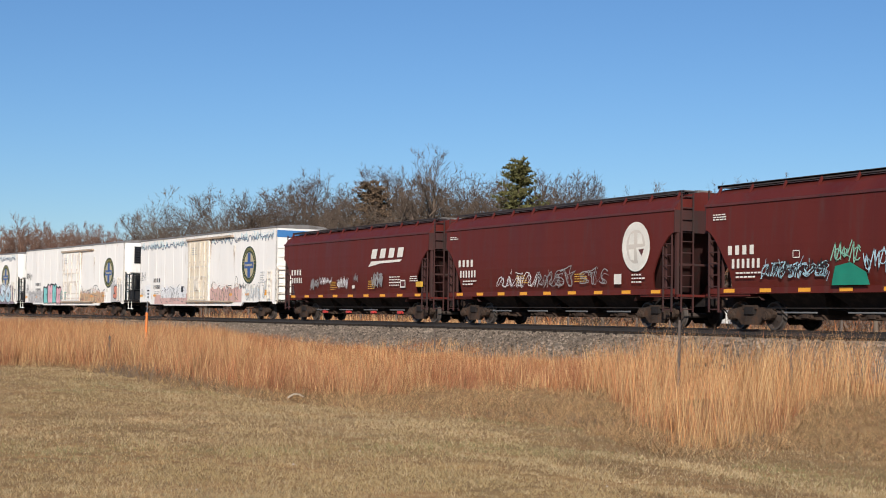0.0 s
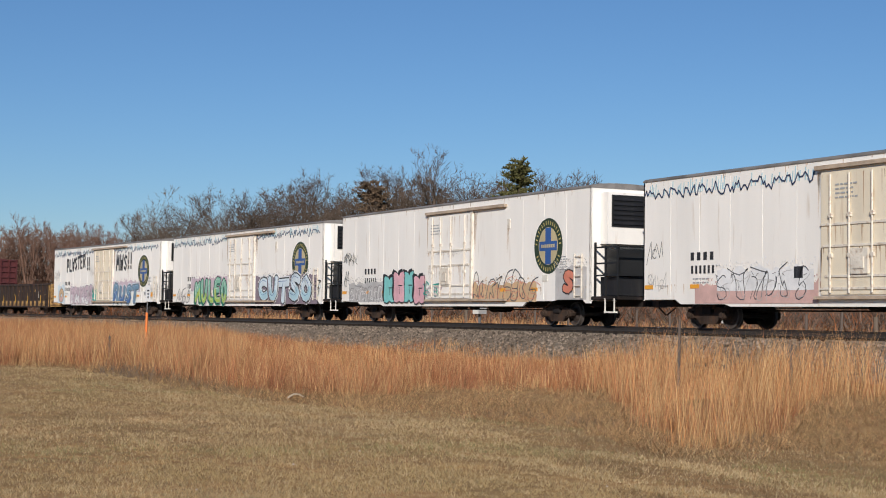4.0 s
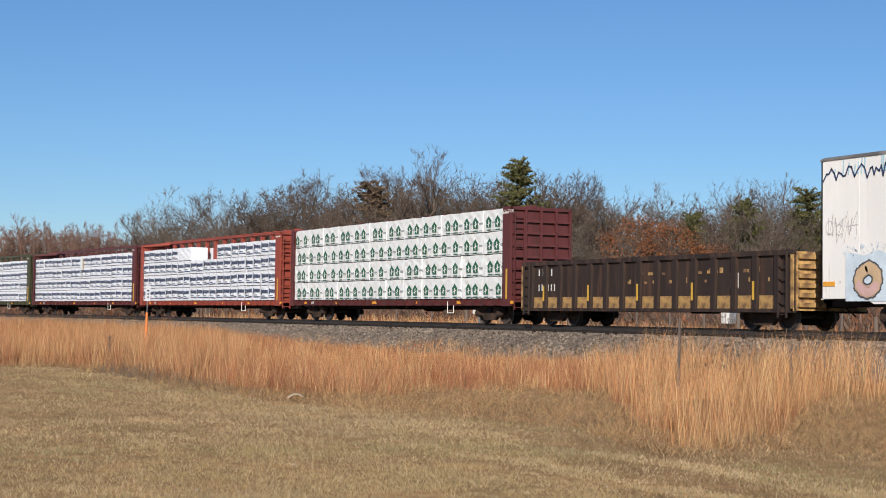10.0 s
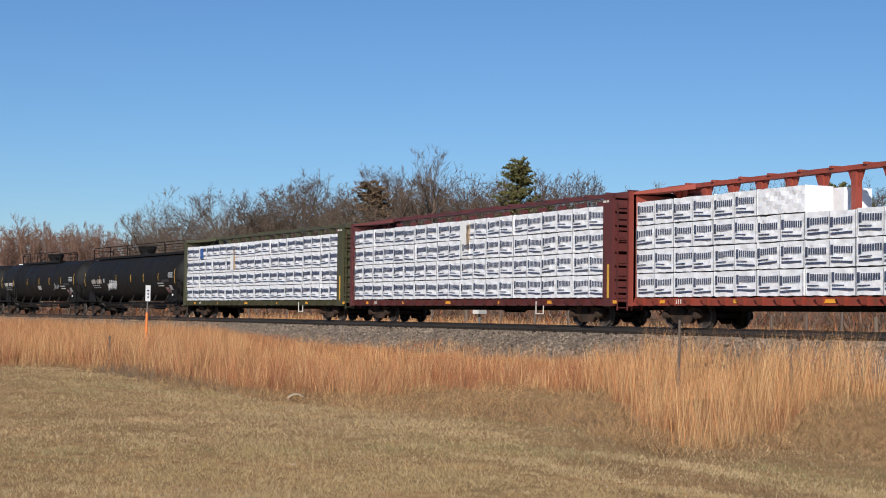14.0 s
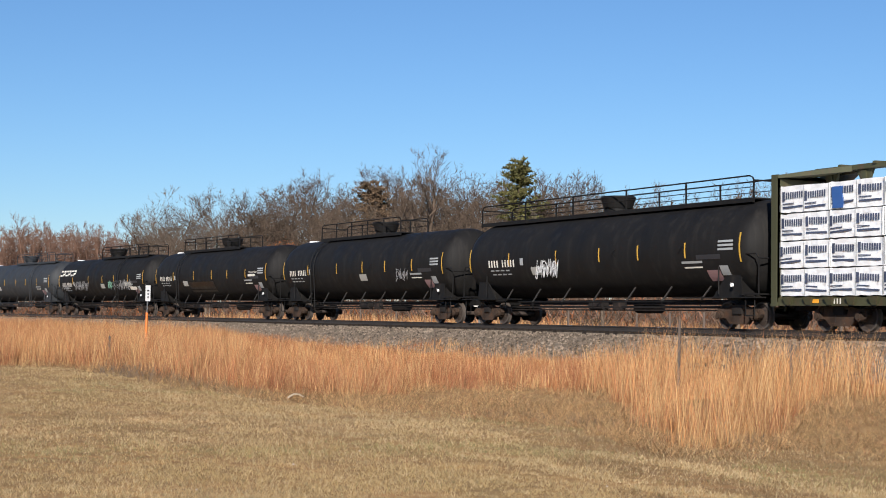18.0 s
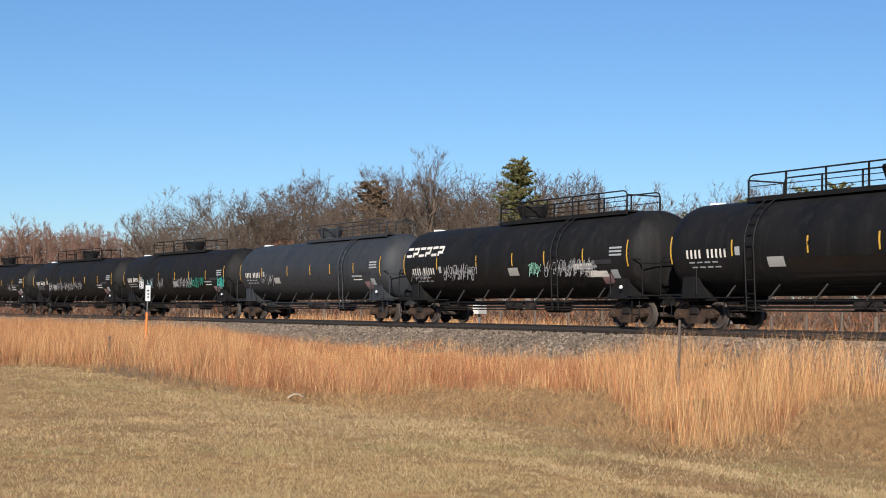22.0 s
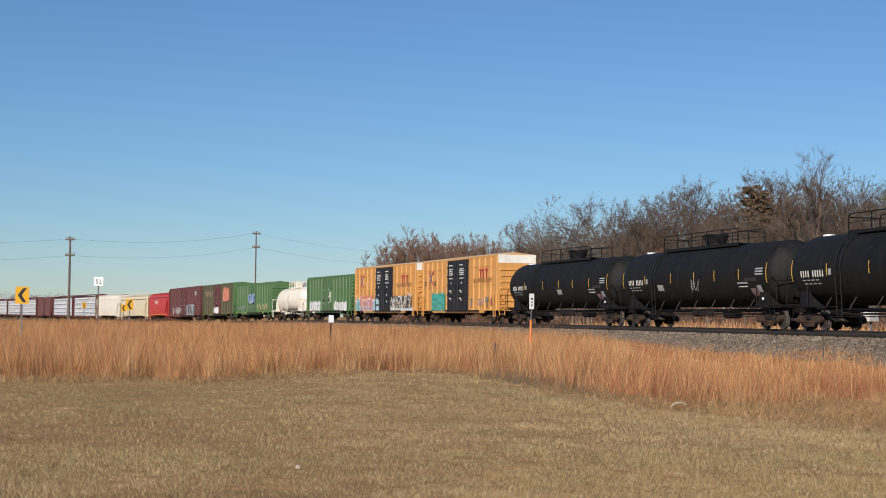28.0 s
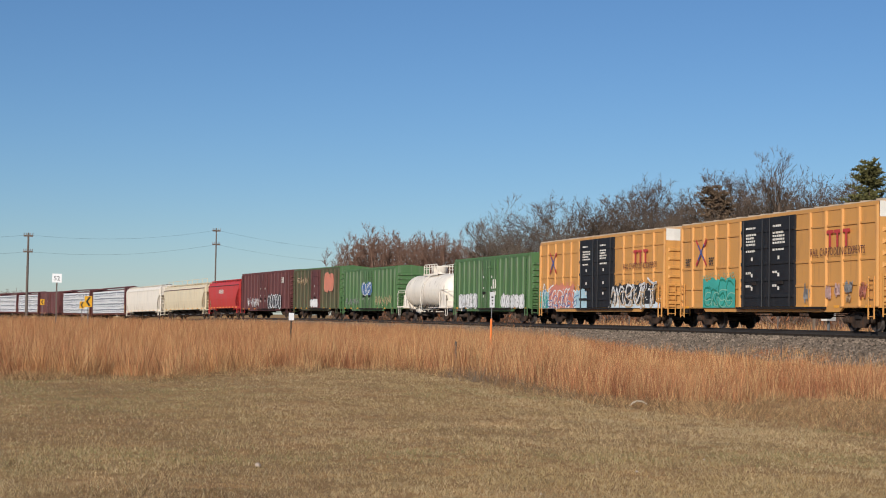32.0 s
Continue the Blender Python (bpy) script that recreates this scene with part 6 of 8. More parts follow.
def build_weeds(rnd):
    """Dark dead weeds in clumps along the lawn's edge."""
    X, Y, H = [], [], []
    for a, out, wide, tall, count in ((15.2, 0.2, 0.7, 0.34, 260), (16.1, 0.0, 0.8, 0.36, 320), (17.0, 0.3, 0.6, 0.26, 200), (18.3, 0.2, 0.9, 0.24, 260), (19.6, 0.1, 0.8, 0.16, 200), (21.0, 0.0, 1.0, 0.14, 240), (30.4, 1.5, 0.8, 0.16, 160), (33.0, 2.0, 0.8, 0.2, 160), (38.9, 2.0, 0.6, 0.24, 140)):
        r = np.interp(a, BEARINGS, LAWN_ENDS) + out
        x, y = EYE.x - r * math.cos(radians(a)), EYE.y + r * math.sin(radians(a))
        X.append(x + wide * rnd.randn(count) * 0.5)
        Y.append(y + wide * rnd.randn(count) * 0.5)
        H.append(tall * (0.3 + rnd.rand(count)))
    X, Y, H = np.concatenate(X), np.concatenate(Y), np.concatenate(H)
    blades("dead_weeds", X, Y, ground_zs(X, Y) - 0.01, H, np.full(len(X), 0.011), 0.7, rnd, "dark dead weeds along the lawn's edge", "weeds", [bark_pale, brown_lawn_mat], (rnd.rand(len(X)) < 0.45).astype(int), True)


def build_lawn(rnd):
    """Short matted lawn in small tufts, with worn wheel tracks and green and brown patches."""
    n = 560000
    u = rnd.rand(n)
    r = np.where(rnd.rand(n) < 0.62, 1 / (1 / 10.0 - u * (1 / 10.0 - 1 / 44.0)), 10 + 34 * u)
    a = np.radians(-6 + 53 * rnd.rand(n))
    x, y = EYE.x - r * np.cos(a), EYE.y + r * np.sin(a)
    d = edge_depths(x, y)[0] + 0.7 * (1.1 * lattice(x, y, 0.4, 41) + 0.6 * lattice(x, y, 1.2, 42))
    tuft = lattice(x, y, 9.0, 51) + 0.8 * lattice(x, y, 3.2, 52) + 0.5 * lattice(x, y, 0.9, 53)
    keep = (d > -0.3) & (tuft > -1.0 + 0.9 * (rnd.rand(n) - 0.5))
    x, y, r, d, tuft = x[keep], y[keep], r[keep], d[keep], tuft[keep]
    bearing, n = np.degrees(np.arctan2(y - EYE.y, EYE.x - x)), len(x)
    high = (0.026 + 0.016 * np.clip(tuft, -1, 1.5)) * (0.6 + 0.9 * rnd.rand(n)) + 0.006
    sprout = (rnd.rand(n) < 0.030) & (lattice(x, y, 0.35, 54) + 0.6 * lattice(x, y, 2.0, 55) > 0.1)
    high = np.where(sprout, high + 0.05 * rnd.rand(n), high)
    wheel = 0.3 * np.sin(x * 0.2)
    worn = np.minimum(np.abs(y + 22.0 + wheel), np.abs(y + 23.7 + wheel)) + 0.35 * lattice(x, y, 0.8, 56)
    streak = lattice(x * 0.3, y * 1.6, 1.0, 57)
    green = lattice(x, y, 0.25, 58) + 0.5 * lattice(x, y, 0.9, 59) + 0.4 * (bearing < 16) * (d < 7) - 0.2
    dry = lattice(x, y * 1.8, 0.2, 60) + 0.6 * lattice(x, y * 1.6, 0.6, 61) + 0.5 * lattice(x, y, 2.2, 62) + 0.5 * streak * (bearing > 26)
    p = rnd.rand(n)
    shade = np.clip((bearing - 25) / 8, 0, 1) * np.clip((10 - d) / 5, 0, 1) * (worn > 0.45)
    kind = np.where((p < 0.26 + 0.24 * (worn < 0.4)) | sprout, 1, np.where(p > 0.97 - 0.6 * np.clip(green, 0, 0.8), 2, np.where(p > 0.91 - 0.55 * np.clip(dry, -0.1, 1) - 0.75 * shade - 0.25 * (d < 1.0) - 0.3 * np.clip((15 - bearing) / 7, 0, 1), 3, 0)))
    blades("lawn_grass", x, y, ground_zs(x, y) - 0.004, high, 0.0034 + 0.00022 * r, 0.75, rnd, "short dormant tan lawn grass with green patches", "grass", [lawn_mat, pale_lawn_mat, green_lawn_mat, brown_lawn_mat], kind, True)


def build_grass():
    rnd = np.random.RandomState(11)
    build_tall_grass(rnd)
    build_stems(rnd)
    build_margin(rnd)
    build_weeds(rnd)
    build_lawn(rnd)
    # the verge beyond the track
    x, y, r = in_view(rnd, 90000, 44, 130, 4, 49, 1.0)
    keep = [i for i in range(len(x)) if 4.6 < off_track(x[i], y[i])[0] < 20]
    blades("verge_grass", x[keep], y[keep], np.array([ground_z(x[i], y[i]) for i in keep]), 0.3 + 0.65 * rnd.rand(len(keep)), 0.010 + 0.0003 * r[keep], 0.25, rnd, "pale dry grass beyond the track", "grass", [pale_grass_mat, tall_grass_mat, rust_grass_mat], rnd.choice(3, len(keep), p=[0.5, 0.35, 0.15]), True)
    x, y, r = in_view(rnd, 150000, 52, 190, 4, 49, 0.8)
    keep = [i for i in range(len(x)) if off_track(x[i], y[i])[0] > 14 + 4 * noise.noise(Vector((x[i] * 0.15, y[i] * 0.15, 3.0)))]
    tall = np.array([max(0.4, 1.5 + 1.7 * noise.noise(Vector((x[i] * 0.13, y[i] * 0.13, 4.4)))) for i in keep])
    lift = tall * rnd.rand(len(keep)) * 0.7
    blades("undergrowth", x[keep], y[keep], np.array([ground_z(x[i], y[i]) for i in keep]) + lift, 0.3 + 0.8 * rnd.rand(len(keep)), 0.03 + 0.0006 * r[keep], 0.8, rnd, "dense leafless brown and russet undergrowth before the wood", "undergrowth", [bark, bark_red, oak_leaf], rnd.choice(3, len(keep), p=[0.5, 0.3, 0.2]), True)


# ---- trees ----
def oak_mesh(name, seed, height, mats, reach=0.36, clear=0.26, limbs=6, fine=0.021, thick=0.38, gnarl=0.21):
    """A bare broad-crowned tree: a trunk that forks into gnarled limbs, branches and fans of twigs inside a rounded crown. Returns crown and trunk meshes."""
    rnd = random.Random(seed)
    wood, crown = ([], []), ([], [])
    mid, rise, wide = height * (0.5 + clear * 0.42), height * (0.5 - clear * 0.42), height * reach
    lobes = [(rnd.uniform(0, 6.28), rnd.uniform(2, 4)) for _ in range(3)]

    def room(p):
        """Below 1 inside the crown's uneven outline."""
        a = math.atan2(p.y, p.x)
        k = 1 + 0.09 * sum(math.sin(a * round(f) + o + p.z * 0.5) for o, f in lobes)
        return math.sqrt((p.x ** 2 + p.y ** 2) / (wide * k) ** 2 + max(0, (p.z - mid) / (rise * k)) ** 2 + min(0, (p.z - mid) / (rise * 0.9)) ** 2)

    def jitter(k):
        return Vector((rnd.uniform(-1, 1), rnd.uniform(-1, 1), rnd.uniform(-0.8, 1.0))) * k

    def stick(p, q, r0, r1, sides):
        V, T = wood
        d = (q - p).normalized()
        a = d.cross(Vector((0.31, 0.52, 0.79))).normalized()
        b = d.cross(a)
        k = len(V)
        for c, r in ((p, r0), (q, r1)):
            for i in range(sides):
                t = 2 * math.pi * i / sides
                V.append(c + (a * math.cos(t) + b * math.sin(t)) * r)
        for i in range(sides):
            j = (i + 1) % sides
            T.extend([(k + i, k + j, k + sides + j), (k + i, k + sides + j, k + sides + i)])

    def thread(p, q, w):
        V, T = crown
        side = (q - p).cross(jitter(1.0)).normalized() * w
        k = len(V)
        V.extend([p - side, p + side, q])
        T.append((k, k + 1, k + 2))

    def grow(p, d, l, r, level):
        bits = (5, 3, 2, 2)[level]
        for f in (1.0, 0.8, 0.6, 0.4, 0.2):
            if room(p + d * l * f) < 1:
                break
        if f < 0.3 and level > 0:
            return
        l *= f
        for b in range(bits):
            d = (d + jitter(gnarl * (0.8 + 0.2 * level)) + Vector((0, 0, 0.05))).normalized()
            q = p + d * l / bits
            if level < 2:
                stick(p, q, r * (1 - 0.6 * b / bits), r * (1 - 0.6 * (b + 1) / bits), (5, 3)[level])
            else:
                thread(p, q + d * l * 0.12, r * 1.3 if level == 2 else r)
            p = q
            if level > 0 or b >= 2:
                for _ in range((2, 2, 2, 3)[level]):
                    out = Vector((p.x, p.y, (p.z - height * 0.35) * 0.8)).normalized()
                    turn = (d * 0.75 + jitter(0.85) + out * 0.35).normalized()
                    if level < 3:
                        grow(p, turn, l * rnd.uniform(0.42, 0.66), r * (1 - 0.6 * b / bits) * 0.55 if level < 2 else 0.026, level + 1)
                    else:
                        k = p + turn * rnd.uniform(0.35, 0.9) * height * 0.045
                        thread(p, k, fine)
                        if rnd.random() < 0.5:
                            thread(p.lerp(k, 0.5), p.lerp(k, 0.5) + (turn + jitter(0.7)).normalized() * height * 0.028, fine * 0.8)

    foot, d = Vector((0, 0, -0.3)), Vector((rnd.uniform(-0.08, 0.08), rnd.uniform(-0.08, 0.08), 1)).normalized()
    for b in range(4):
        q = foot + (d + jitter(0.05)).normalized() * height * clear / 4 * 1.15
        stick(foot, q, thick * (1.25 - 0.12 * b), thick * (1.13 - 0.12 * b), 7)
        foot = q
    for i in range(limbs):
        a = i * 2.4 + rnd.uniform(-0.4, 0.4)
        lift = rnd.uniform(0.5, 1.1) if i < limbs * 0.65 else rnd.uniform(1.6, 3.5)
        start = foot - Vector((0, 0, rnd.uniform(0, 0.06) * height))
        grow(start, Vector((math.cos(a), math.sin(a), lift)).normalized(), height * rnd.uniform(0.36, 0.46) * (0.8 + 0.25 * min(lift, 2) / 2), thick * 0.5, 0)
    top = max(v.z for v in crown[0])
    k = height / top
    return tuple(triangles(name + tail, [(v.x * k, v.y * k, v.z * k) for v in store[0]], store[1], mats) for tail, store in (("_crown", crown), ("_trunk", wood)))


def tree_mesh(name, seed, height, mats, reach=0.32, clear=0.18, stems=1, limbs=20, sub=11, twigs=9, up=0.55, fine=0.019, thick=0.34):
    """A bare tree as two meshes: trunk with its limbs, and a crown of branchlets and twigs that ends in a ragged rounded outline."""
    rnd = random.Random(seed)
    stools, crown = [([], []) for _ in range(stems)], ([], [])

    def stick(store, p, q, r0, r1, sides):
        V, T = store
        d = (q - p).normalized()
        a = d.cross(Vector((0.31, 0.52, 0.79))).normalized()
        b = d.cross(a)
        k = len(V)
        for c, r in ((p, r0), (q, r1)):
            for i in range(sides):
                t = 2 * math.pi * i / sides
                V.append(c + (a * math.cos(t) + b * math.sin(t)) * r)
        for i in range(sides):
            j = (i + 1) % sides
            T.append((k + i, k + j, k + sides + j))
            T.append((k + i, k + sides + j, k + sides + i))

    def thread(p, d, l, w):
        V, T = crown
        side = d.cross(Vector((rnd.uniform(-1, 1), rnd.uniform(-1, 1), rnd.uniform(-1, 1)))).normalized() * w
        k = len(V)
        V.extend([p - side, p + side, p + d * l])
        T.append((k, k + 1, k + 2))

    def way(a, lift):
        return Vector((math.cos(a), math.sin(a), lift)).normalized()

    def arm(store, p, d, l, r, bits, sides, curl):
        pts = [p]
        for b in range(bits):
            d = (d + Vector((rnd.uniform(-1, 1), rnd.uniform(-1, 1), rnd.uniform(-0.6, 1.0))) * curl + Vector((0, 0, 0.06))).normalized()
            q = pts[-1] + d * l / bits
            stick(store, pts[-1], q, r * (1 - b / bits * 0.75), r * (1 - (b + 1) / bits * 0.75), sides)
            pts.append(q)
        return pts, d

    for m in range(stems):
        wood = stools[m]
        lean = way(rnd.uniform(0, 6.28), 7.0 if stems == 1 else rnd.uniform(2.2, 4.5))
        trunk, _ = arm(wood, Vector((rnd.uniform(-0.3, 0.3) * (stems - 1), rnd.uniform(-0.3, 0.3) * (stems - 1), -0.3)), lean, height * (rnd.uniform(0.78, 0.9) if stems > 1 else 0.68), thick / math.sqrt(stems), 7, 6, 0.09)
        for i in range(limbs):
            if stems == 1:
                rise = -0.25 + 1.2 * (i + rnd.random()) / limbs
                flat = math.sqrt(max(0.05, 1 - min(rise, 0.97) ** 2))
                a = i * 2.4 + rnd.uniform(-0.5, 0.5)
                goal = Vector((0, 0, height * 0.56)) + Vector((math.cos(a) * flat * reach, math.sin(a) * flat * reach, rise * 0.44)) * height * rnd.uniform(0.82, 1.08)
                f = min(0.98, max(clear, clear + (1 - clear) * (0.25 + 0.7 * rise)))
            else:
                f = clear + (0.97 - clear) * (i + rnd.random()) / limbs
            k = min(int(f * 7), 6)
            p = trunk[k].lerp(trunk[k + 1], f * 7 - k)
            if stems == 1:
                start = (goal - p).normalized()
                out = (goal - p).length
            else:
                start = way(i * 2.4 + rnd.uniform(-0.5, 0.5), up * rnd.uniform(0.6, 1.8) + f * 0.5)
                out = max(math.sin(math.pi * min(1, (f - clear) / (1 - clear) * 0.75 + 0.25)) * reach * height * rnd.uniform(0.65, 1.1), 0.12 * height)
            pts, d = arm(wood, p, start, out, thick * 0.42 * (1.1 - f * 0.7), 4, 3, 0.24 if stems == 1 else 0.22)
            for s in range(sub):
                g = rnd.uniform(0.2, 1.0)
                kk = min(int(g * 4), 3)
                q = pts[kk].lerp(pts[kk + 1], g * 4 - kk)
                e = (d * 0.8 + Vector((rnd.uniform(-1, 1), rnd.uniform(-1, 1), rnd.uniform(-0.5, 1.0)))).normalized()
                reach_out = out * rnd.uniform(0.22, 0.42) * (1.25 - 0.5 * g) + 0.3
                thread(q, e, reach_out, thick * 0.085)
                for _ in range(twigs):
                    w0 = q + e * reach_out * rnd.uniform(0.15, 0.95)
                    t = (e * 0.9 + Vector((rnd.uniform(-1, 1), rnd.uniform(-1, 1), rnd.uniform(-0.5, 1.1))) * 0.95).normalized()
                    l = rnd.uniform(0.4, 1.0) * height * (0.055 if stems == 1 else 0.07)
                    thread(w0, t, l, fine)
                    if stems == 1:
                        thread(w0 + t * l * 0.45, (t + Vector((rnd.uniform(-1, 1), rnd.uniform(-1, 1), rnd.uniform(-0.6, 1.0))) * 0.8).normalized(), l * 0.6, fine * 0.8)
    top = max(v.z for v in crown[0])
    k = height / top
    return tuple(triangles(name + tail, [(v.x * k, v.y * k, v.z * k) for v in store[0]], store[1], mats) for tail, store in [("_crown", crown)] + [("_trunk", w) for w in stools])


def pine_mesh(name, seed, height, mats):
    """A pine: a straight trunk, whorls of limbs and needle tufts with gaps, ragged at the top. Returns trunk and crown meshes."""
    rnd = random.Random(seed)
    V, T, TV, TT = [], [], [], []
    for i in range(10):
        for j in range(6):
            a = 2 * math.pi * j / 6
            r = 0.22 * (1 - i / 10.5)
            TV.append((r * math.cos(a), r * math.sin(a), height * 0.97 * i / 9))
    for i in range(9):
        for j in range(6):
            a, b = i * 6 + j, i * 6 + (j + 1) % 6
            TT += [(a, b, b + 6), (a, b + 6, a + 6)]
    z = height * 0.2
    while z < height:
        f = (z - height * 0.2) / (height * 0.8)
        reach = height * 0.155 * math.sqrt(max(0.0, 1 - ((f - 0.42) / 0.6) ** 2)) * rnd.uniform(0.72, 1.15) + 0.35
        for _ in range(rnd.randint(5, 7)):
            a = rnd.uniform(0, 6.28)
            if rnd.random() < 0.06:
                continue
            l, drop = reach * rnd.uniform(0.6, 1.1), rnd.uniform(-0.6, 0.4)
            d = Vector((math.cos(a), math.sin(a), rnd.uniform(-0.1, 0.7)))
            for q in np.linspace(0.15, 1.0, 6):
                c = Vector((0, 0, z + drop)) + d * l * q
                for _ in range(13):
                    e = Vector((rnd.uniform(-1, 1), rnd.uniform(-1, 1), rnd.uniform(-0.4, 1.0))).normalized() * rnd.uniform(0.22, 0.6)
                    w = e.cross(Vector((rnd.uniform(-1, 1), rnd.uniform(-1, 1), rnd.uniform(-1, 1)))).normalized() * 0.10
                    k = len(V)
                    V += [c - w, c + w, c + e]
                    T.append((k, k + 1, k + 2))
        z += height * 0.028
    return triangles(name + "_trunk", TV, TT, [bark]), triangles(name, V, T, mats)


def build_trees():
    kinds = [oak_mesh("oak_a", 1, 17, [bark], 0.36), oak_mesh("oak_b", 2, 17, [bark], 0.33, 0.2), oak_mesh("ash", 3, 17, [bark], 0.27, 0.3, gnarl=0.17),
             oak_mesh("elm", 7, 17, [bark_pale], 0.32, 0.22), oak_mesh("maple", 9, 17, [bark], 0.30, 0.25)]
    dense = [tree_mesh("hazel", 21, 17, [bark], 0.40), tree_mesh("hornbeam", 22, 17, [bark], 0.36), tree_mesh("beech", 23, 17, [bark_pale], 0.38)]
    lone = oak_mesh("tall_oak", 14, 21.6, [bark], 0.28, 0.36, limbs=6, thick=0.6, fine=0.026, gnarl=0.25)
    shoots = [tree_mesh("willow_a", 4, 13, [bark_red], 0.13, 0.12, stems=6, limbs=8, sub=4, twigs=13, up=2.6, thick=0.2), tree_mesh("willow_b", 5, 13, [bark_red], 0.16, 0.15, stems=5, limbs=8, sub=4, twigs=14, up=2.2, thick=0.2)]
    brush = [tree_mesh("brush_a", 6, 5, [bark], 0.5, 0.05, stems=4, limbs=5, sub=3, twigs=8, up=0.8, fine=0.014, thick=0.07), tree_mesh("brush_b", 8, 5, [bark_red], 0.5, 0.05, stems=4, limbs=5, sub=3, twigs=8, up=0.8, fine=0.014, thick=0.07)]
    rnd = random.Random(21)

    def plant(me, a, d, h, ref, name, label, category, group, squash=1.0):
        """Stands a tree at bearing a, distance d, with height h."""
        x, y = EYE.x - d * math.cos(radians(a)), EYE.y + d * math.sin(radians(a))
        k = h / ref
        ob = thing(name, label, category, group, Matrix.LocRotScale((x, y, ground_z(x, y) - 0.1), Euler((0, 0, rnd.uniform(0, 6.28))), Vector((k * squash, k * squash, k))))
        for nm, mesh in zip(["crown"] + ["trunk"] * (len(me) - 1), me):
            o = new(nm, mesh)
            o.parent = ob
            if name in ("brush", "far_tree", "thicket_tree"):
                o["kind"] = "stuff"
        return ob

    # skyline heights along the wood, as bearing and tree height at 185 m
    edge = [(16.2, 12.6), (17.6, 15.4), (20.5, 17.2), (22.7, 18.4), (24.7, 19.3), (26.9, 19.2), (28.9, 18.8), (31.5, 18.6), (33.0, 18.2), (34.4, 15.4), (36.5, 16.4), (38.5, 18.0), (41, 18.4), (44, 18.4), (50, 18)]
    for row, (d0, k0, step) in enumerate(((172, 0.74, 1.05), (184, 0.86, 0.7), (196, 1.02, 0.95), (208, 0.96, 0.75))):
        a = 16.0 + 0.2 * row
        while a < 47:
            hh = np.interp(a, [e[0] for e in edge], [e[1] for e in edge]) * k0 * rnd.uniform(0.86, 1.04) * d0 / 185
            plant(rnd.choice(dense if row in (1, 3) else kinds), a, d0 + rnd.uniform(-6, 6), hh, 17, "bare_tree", "leafless grey-brown hardwood in the wood's edge", "tree", "trees of the wood", rnd.uniform(1.05, 1.35))
            a += step * rnd.uniform(0.7, 1.3)
    plant(lone, 26.9, 176, 20.9, 21.6, "bare_tree", "tall leafless oak with spreading forked limbs above the wood", "tree", "trees of the wood", 1.0)
    # oaks that keep their dead leaves
    q = random.Random(77)
    V, F = [], []
    for c in range(60):
        a, rise = q.uniform(0, 6.28), q.uniform(-0.7, 1.0)
        mid = Vector((math.cos(a) * math.sqrt(1 - rise * rise) * 3.4, math.sin(a) * math.sqrt(1 - rise * rise) * 3.4, 6.4 + 3.6 * rise)) * 1.0
        for _ in range(42):
            p = mid + Vector((q.gauss(0, 0.55), q.gauss(0, 0.55), q.gauss(0, 0.45)))
            e = Vector((q.uniform(-1, 1), q.uniform(-1, 1), q.uniform(-1, 1))).normalized() * 0.16
            w = e.cross(Vector((q.uniform(-1, 1), q.uniform(-1, 1), q.uniform(-1, 1)))).normalized() * 0.10
            F.append((len(V), len(V) + 1, len(V) + 2))
            V += [p - w, p + w, p + e]
    leaves = triangles("oak_leaves", V, F, [oak_leaf])
    small = oak_mesh("young_oak", 31, 11, [bark], 0.32, 0.2, limbs=4, thick=0.2)
    for a, d, h in ((34.9, 150, 11.0), (36.0, 147, 10.2), (37.6, 152, 8.2), (21.3, 170, 9.0), (44.0, 150, 9.0)):
        ob = plant(small, a, d, h, 11, "oak_tree", "young oak that keeps its russet dead leaves", "tree", "trees of the wood")
        o = new("foliage", leaves)
        o.parent = ob
    # understorey
    a = 15.5
    while a < 47:
        plant(rnd.choice(brush), a, rnd.uniform(158, 172), rnd.uniform(5, 8.5), 5, "brush", "leafless brown brush along the wood's foot", "bush", "brush of the wood", 1.5)
        a += 0.42 * rnd.uniform(0.7, 1.3)
    # reddish thicket
    for row in range(3):
        a = 10.3 + 0.3 * row
        while a < 16.9:
            h = 15.8 * min(1, smoothstep(9.6, 12.0, a) * 0.5 + 0.55) * rnd.uniform(0.84, 1.03) * (1 - 0.12 * smoothstep(13, 17, a))
            plant(rnd.choice(shoots), a, 250 + 10 * row + rnd.uniform(-5, 5), h, 13, "thicket_tree", "leafless upright reddish-brown tree of a thicket", "tree", "trees of the thicket", 1.0)
            a += 0.36 * rnd.uniform(0.7, 1.3)
    # pines, and two dense bare trees made from a brown pine shape
    pines = [pine_mesh("pine_a", 1, 18, [needles]), pine_mesh("pine_b", 2, 18, [needles]), pine_mesh("brown_pine", 5, 18, [surface("browned needles", (0.165, 0.112, 0.070), 0.85, var=0.3, bump=0, island=0.5, spec=0.12)])]
    for a, d, h, k in ((30.35, 182, 19.3, 0), (24.65, 186, 16.8, 2), (24.95, 188, 16.2, 2), (36.9, 180, 12.8, 1), (38.9, 182, 14.6, 0), (42.3, 178, 16.0, 1), (41.2, 181, 15.6, 1), (43.2, 182, 14.6, 0)):
        x, y = EYE.x - d * math.cos(radians(a)), EYE.y + d * math.sin(radians(a))
        ob = thing("pine_tree", "dark green pine among the bare hardwoods" if k < 2 else "dense brown leafless tree in a pine's shape among the bare hardwoods", "tree", "pines of the wood", Matrix.LocRotScale((x, y, ground_z(x, y) - 0.1), Euler((0, 0, rnd.uniform(0, 6))), Vector((h / 18, h / 18, h / 18))))
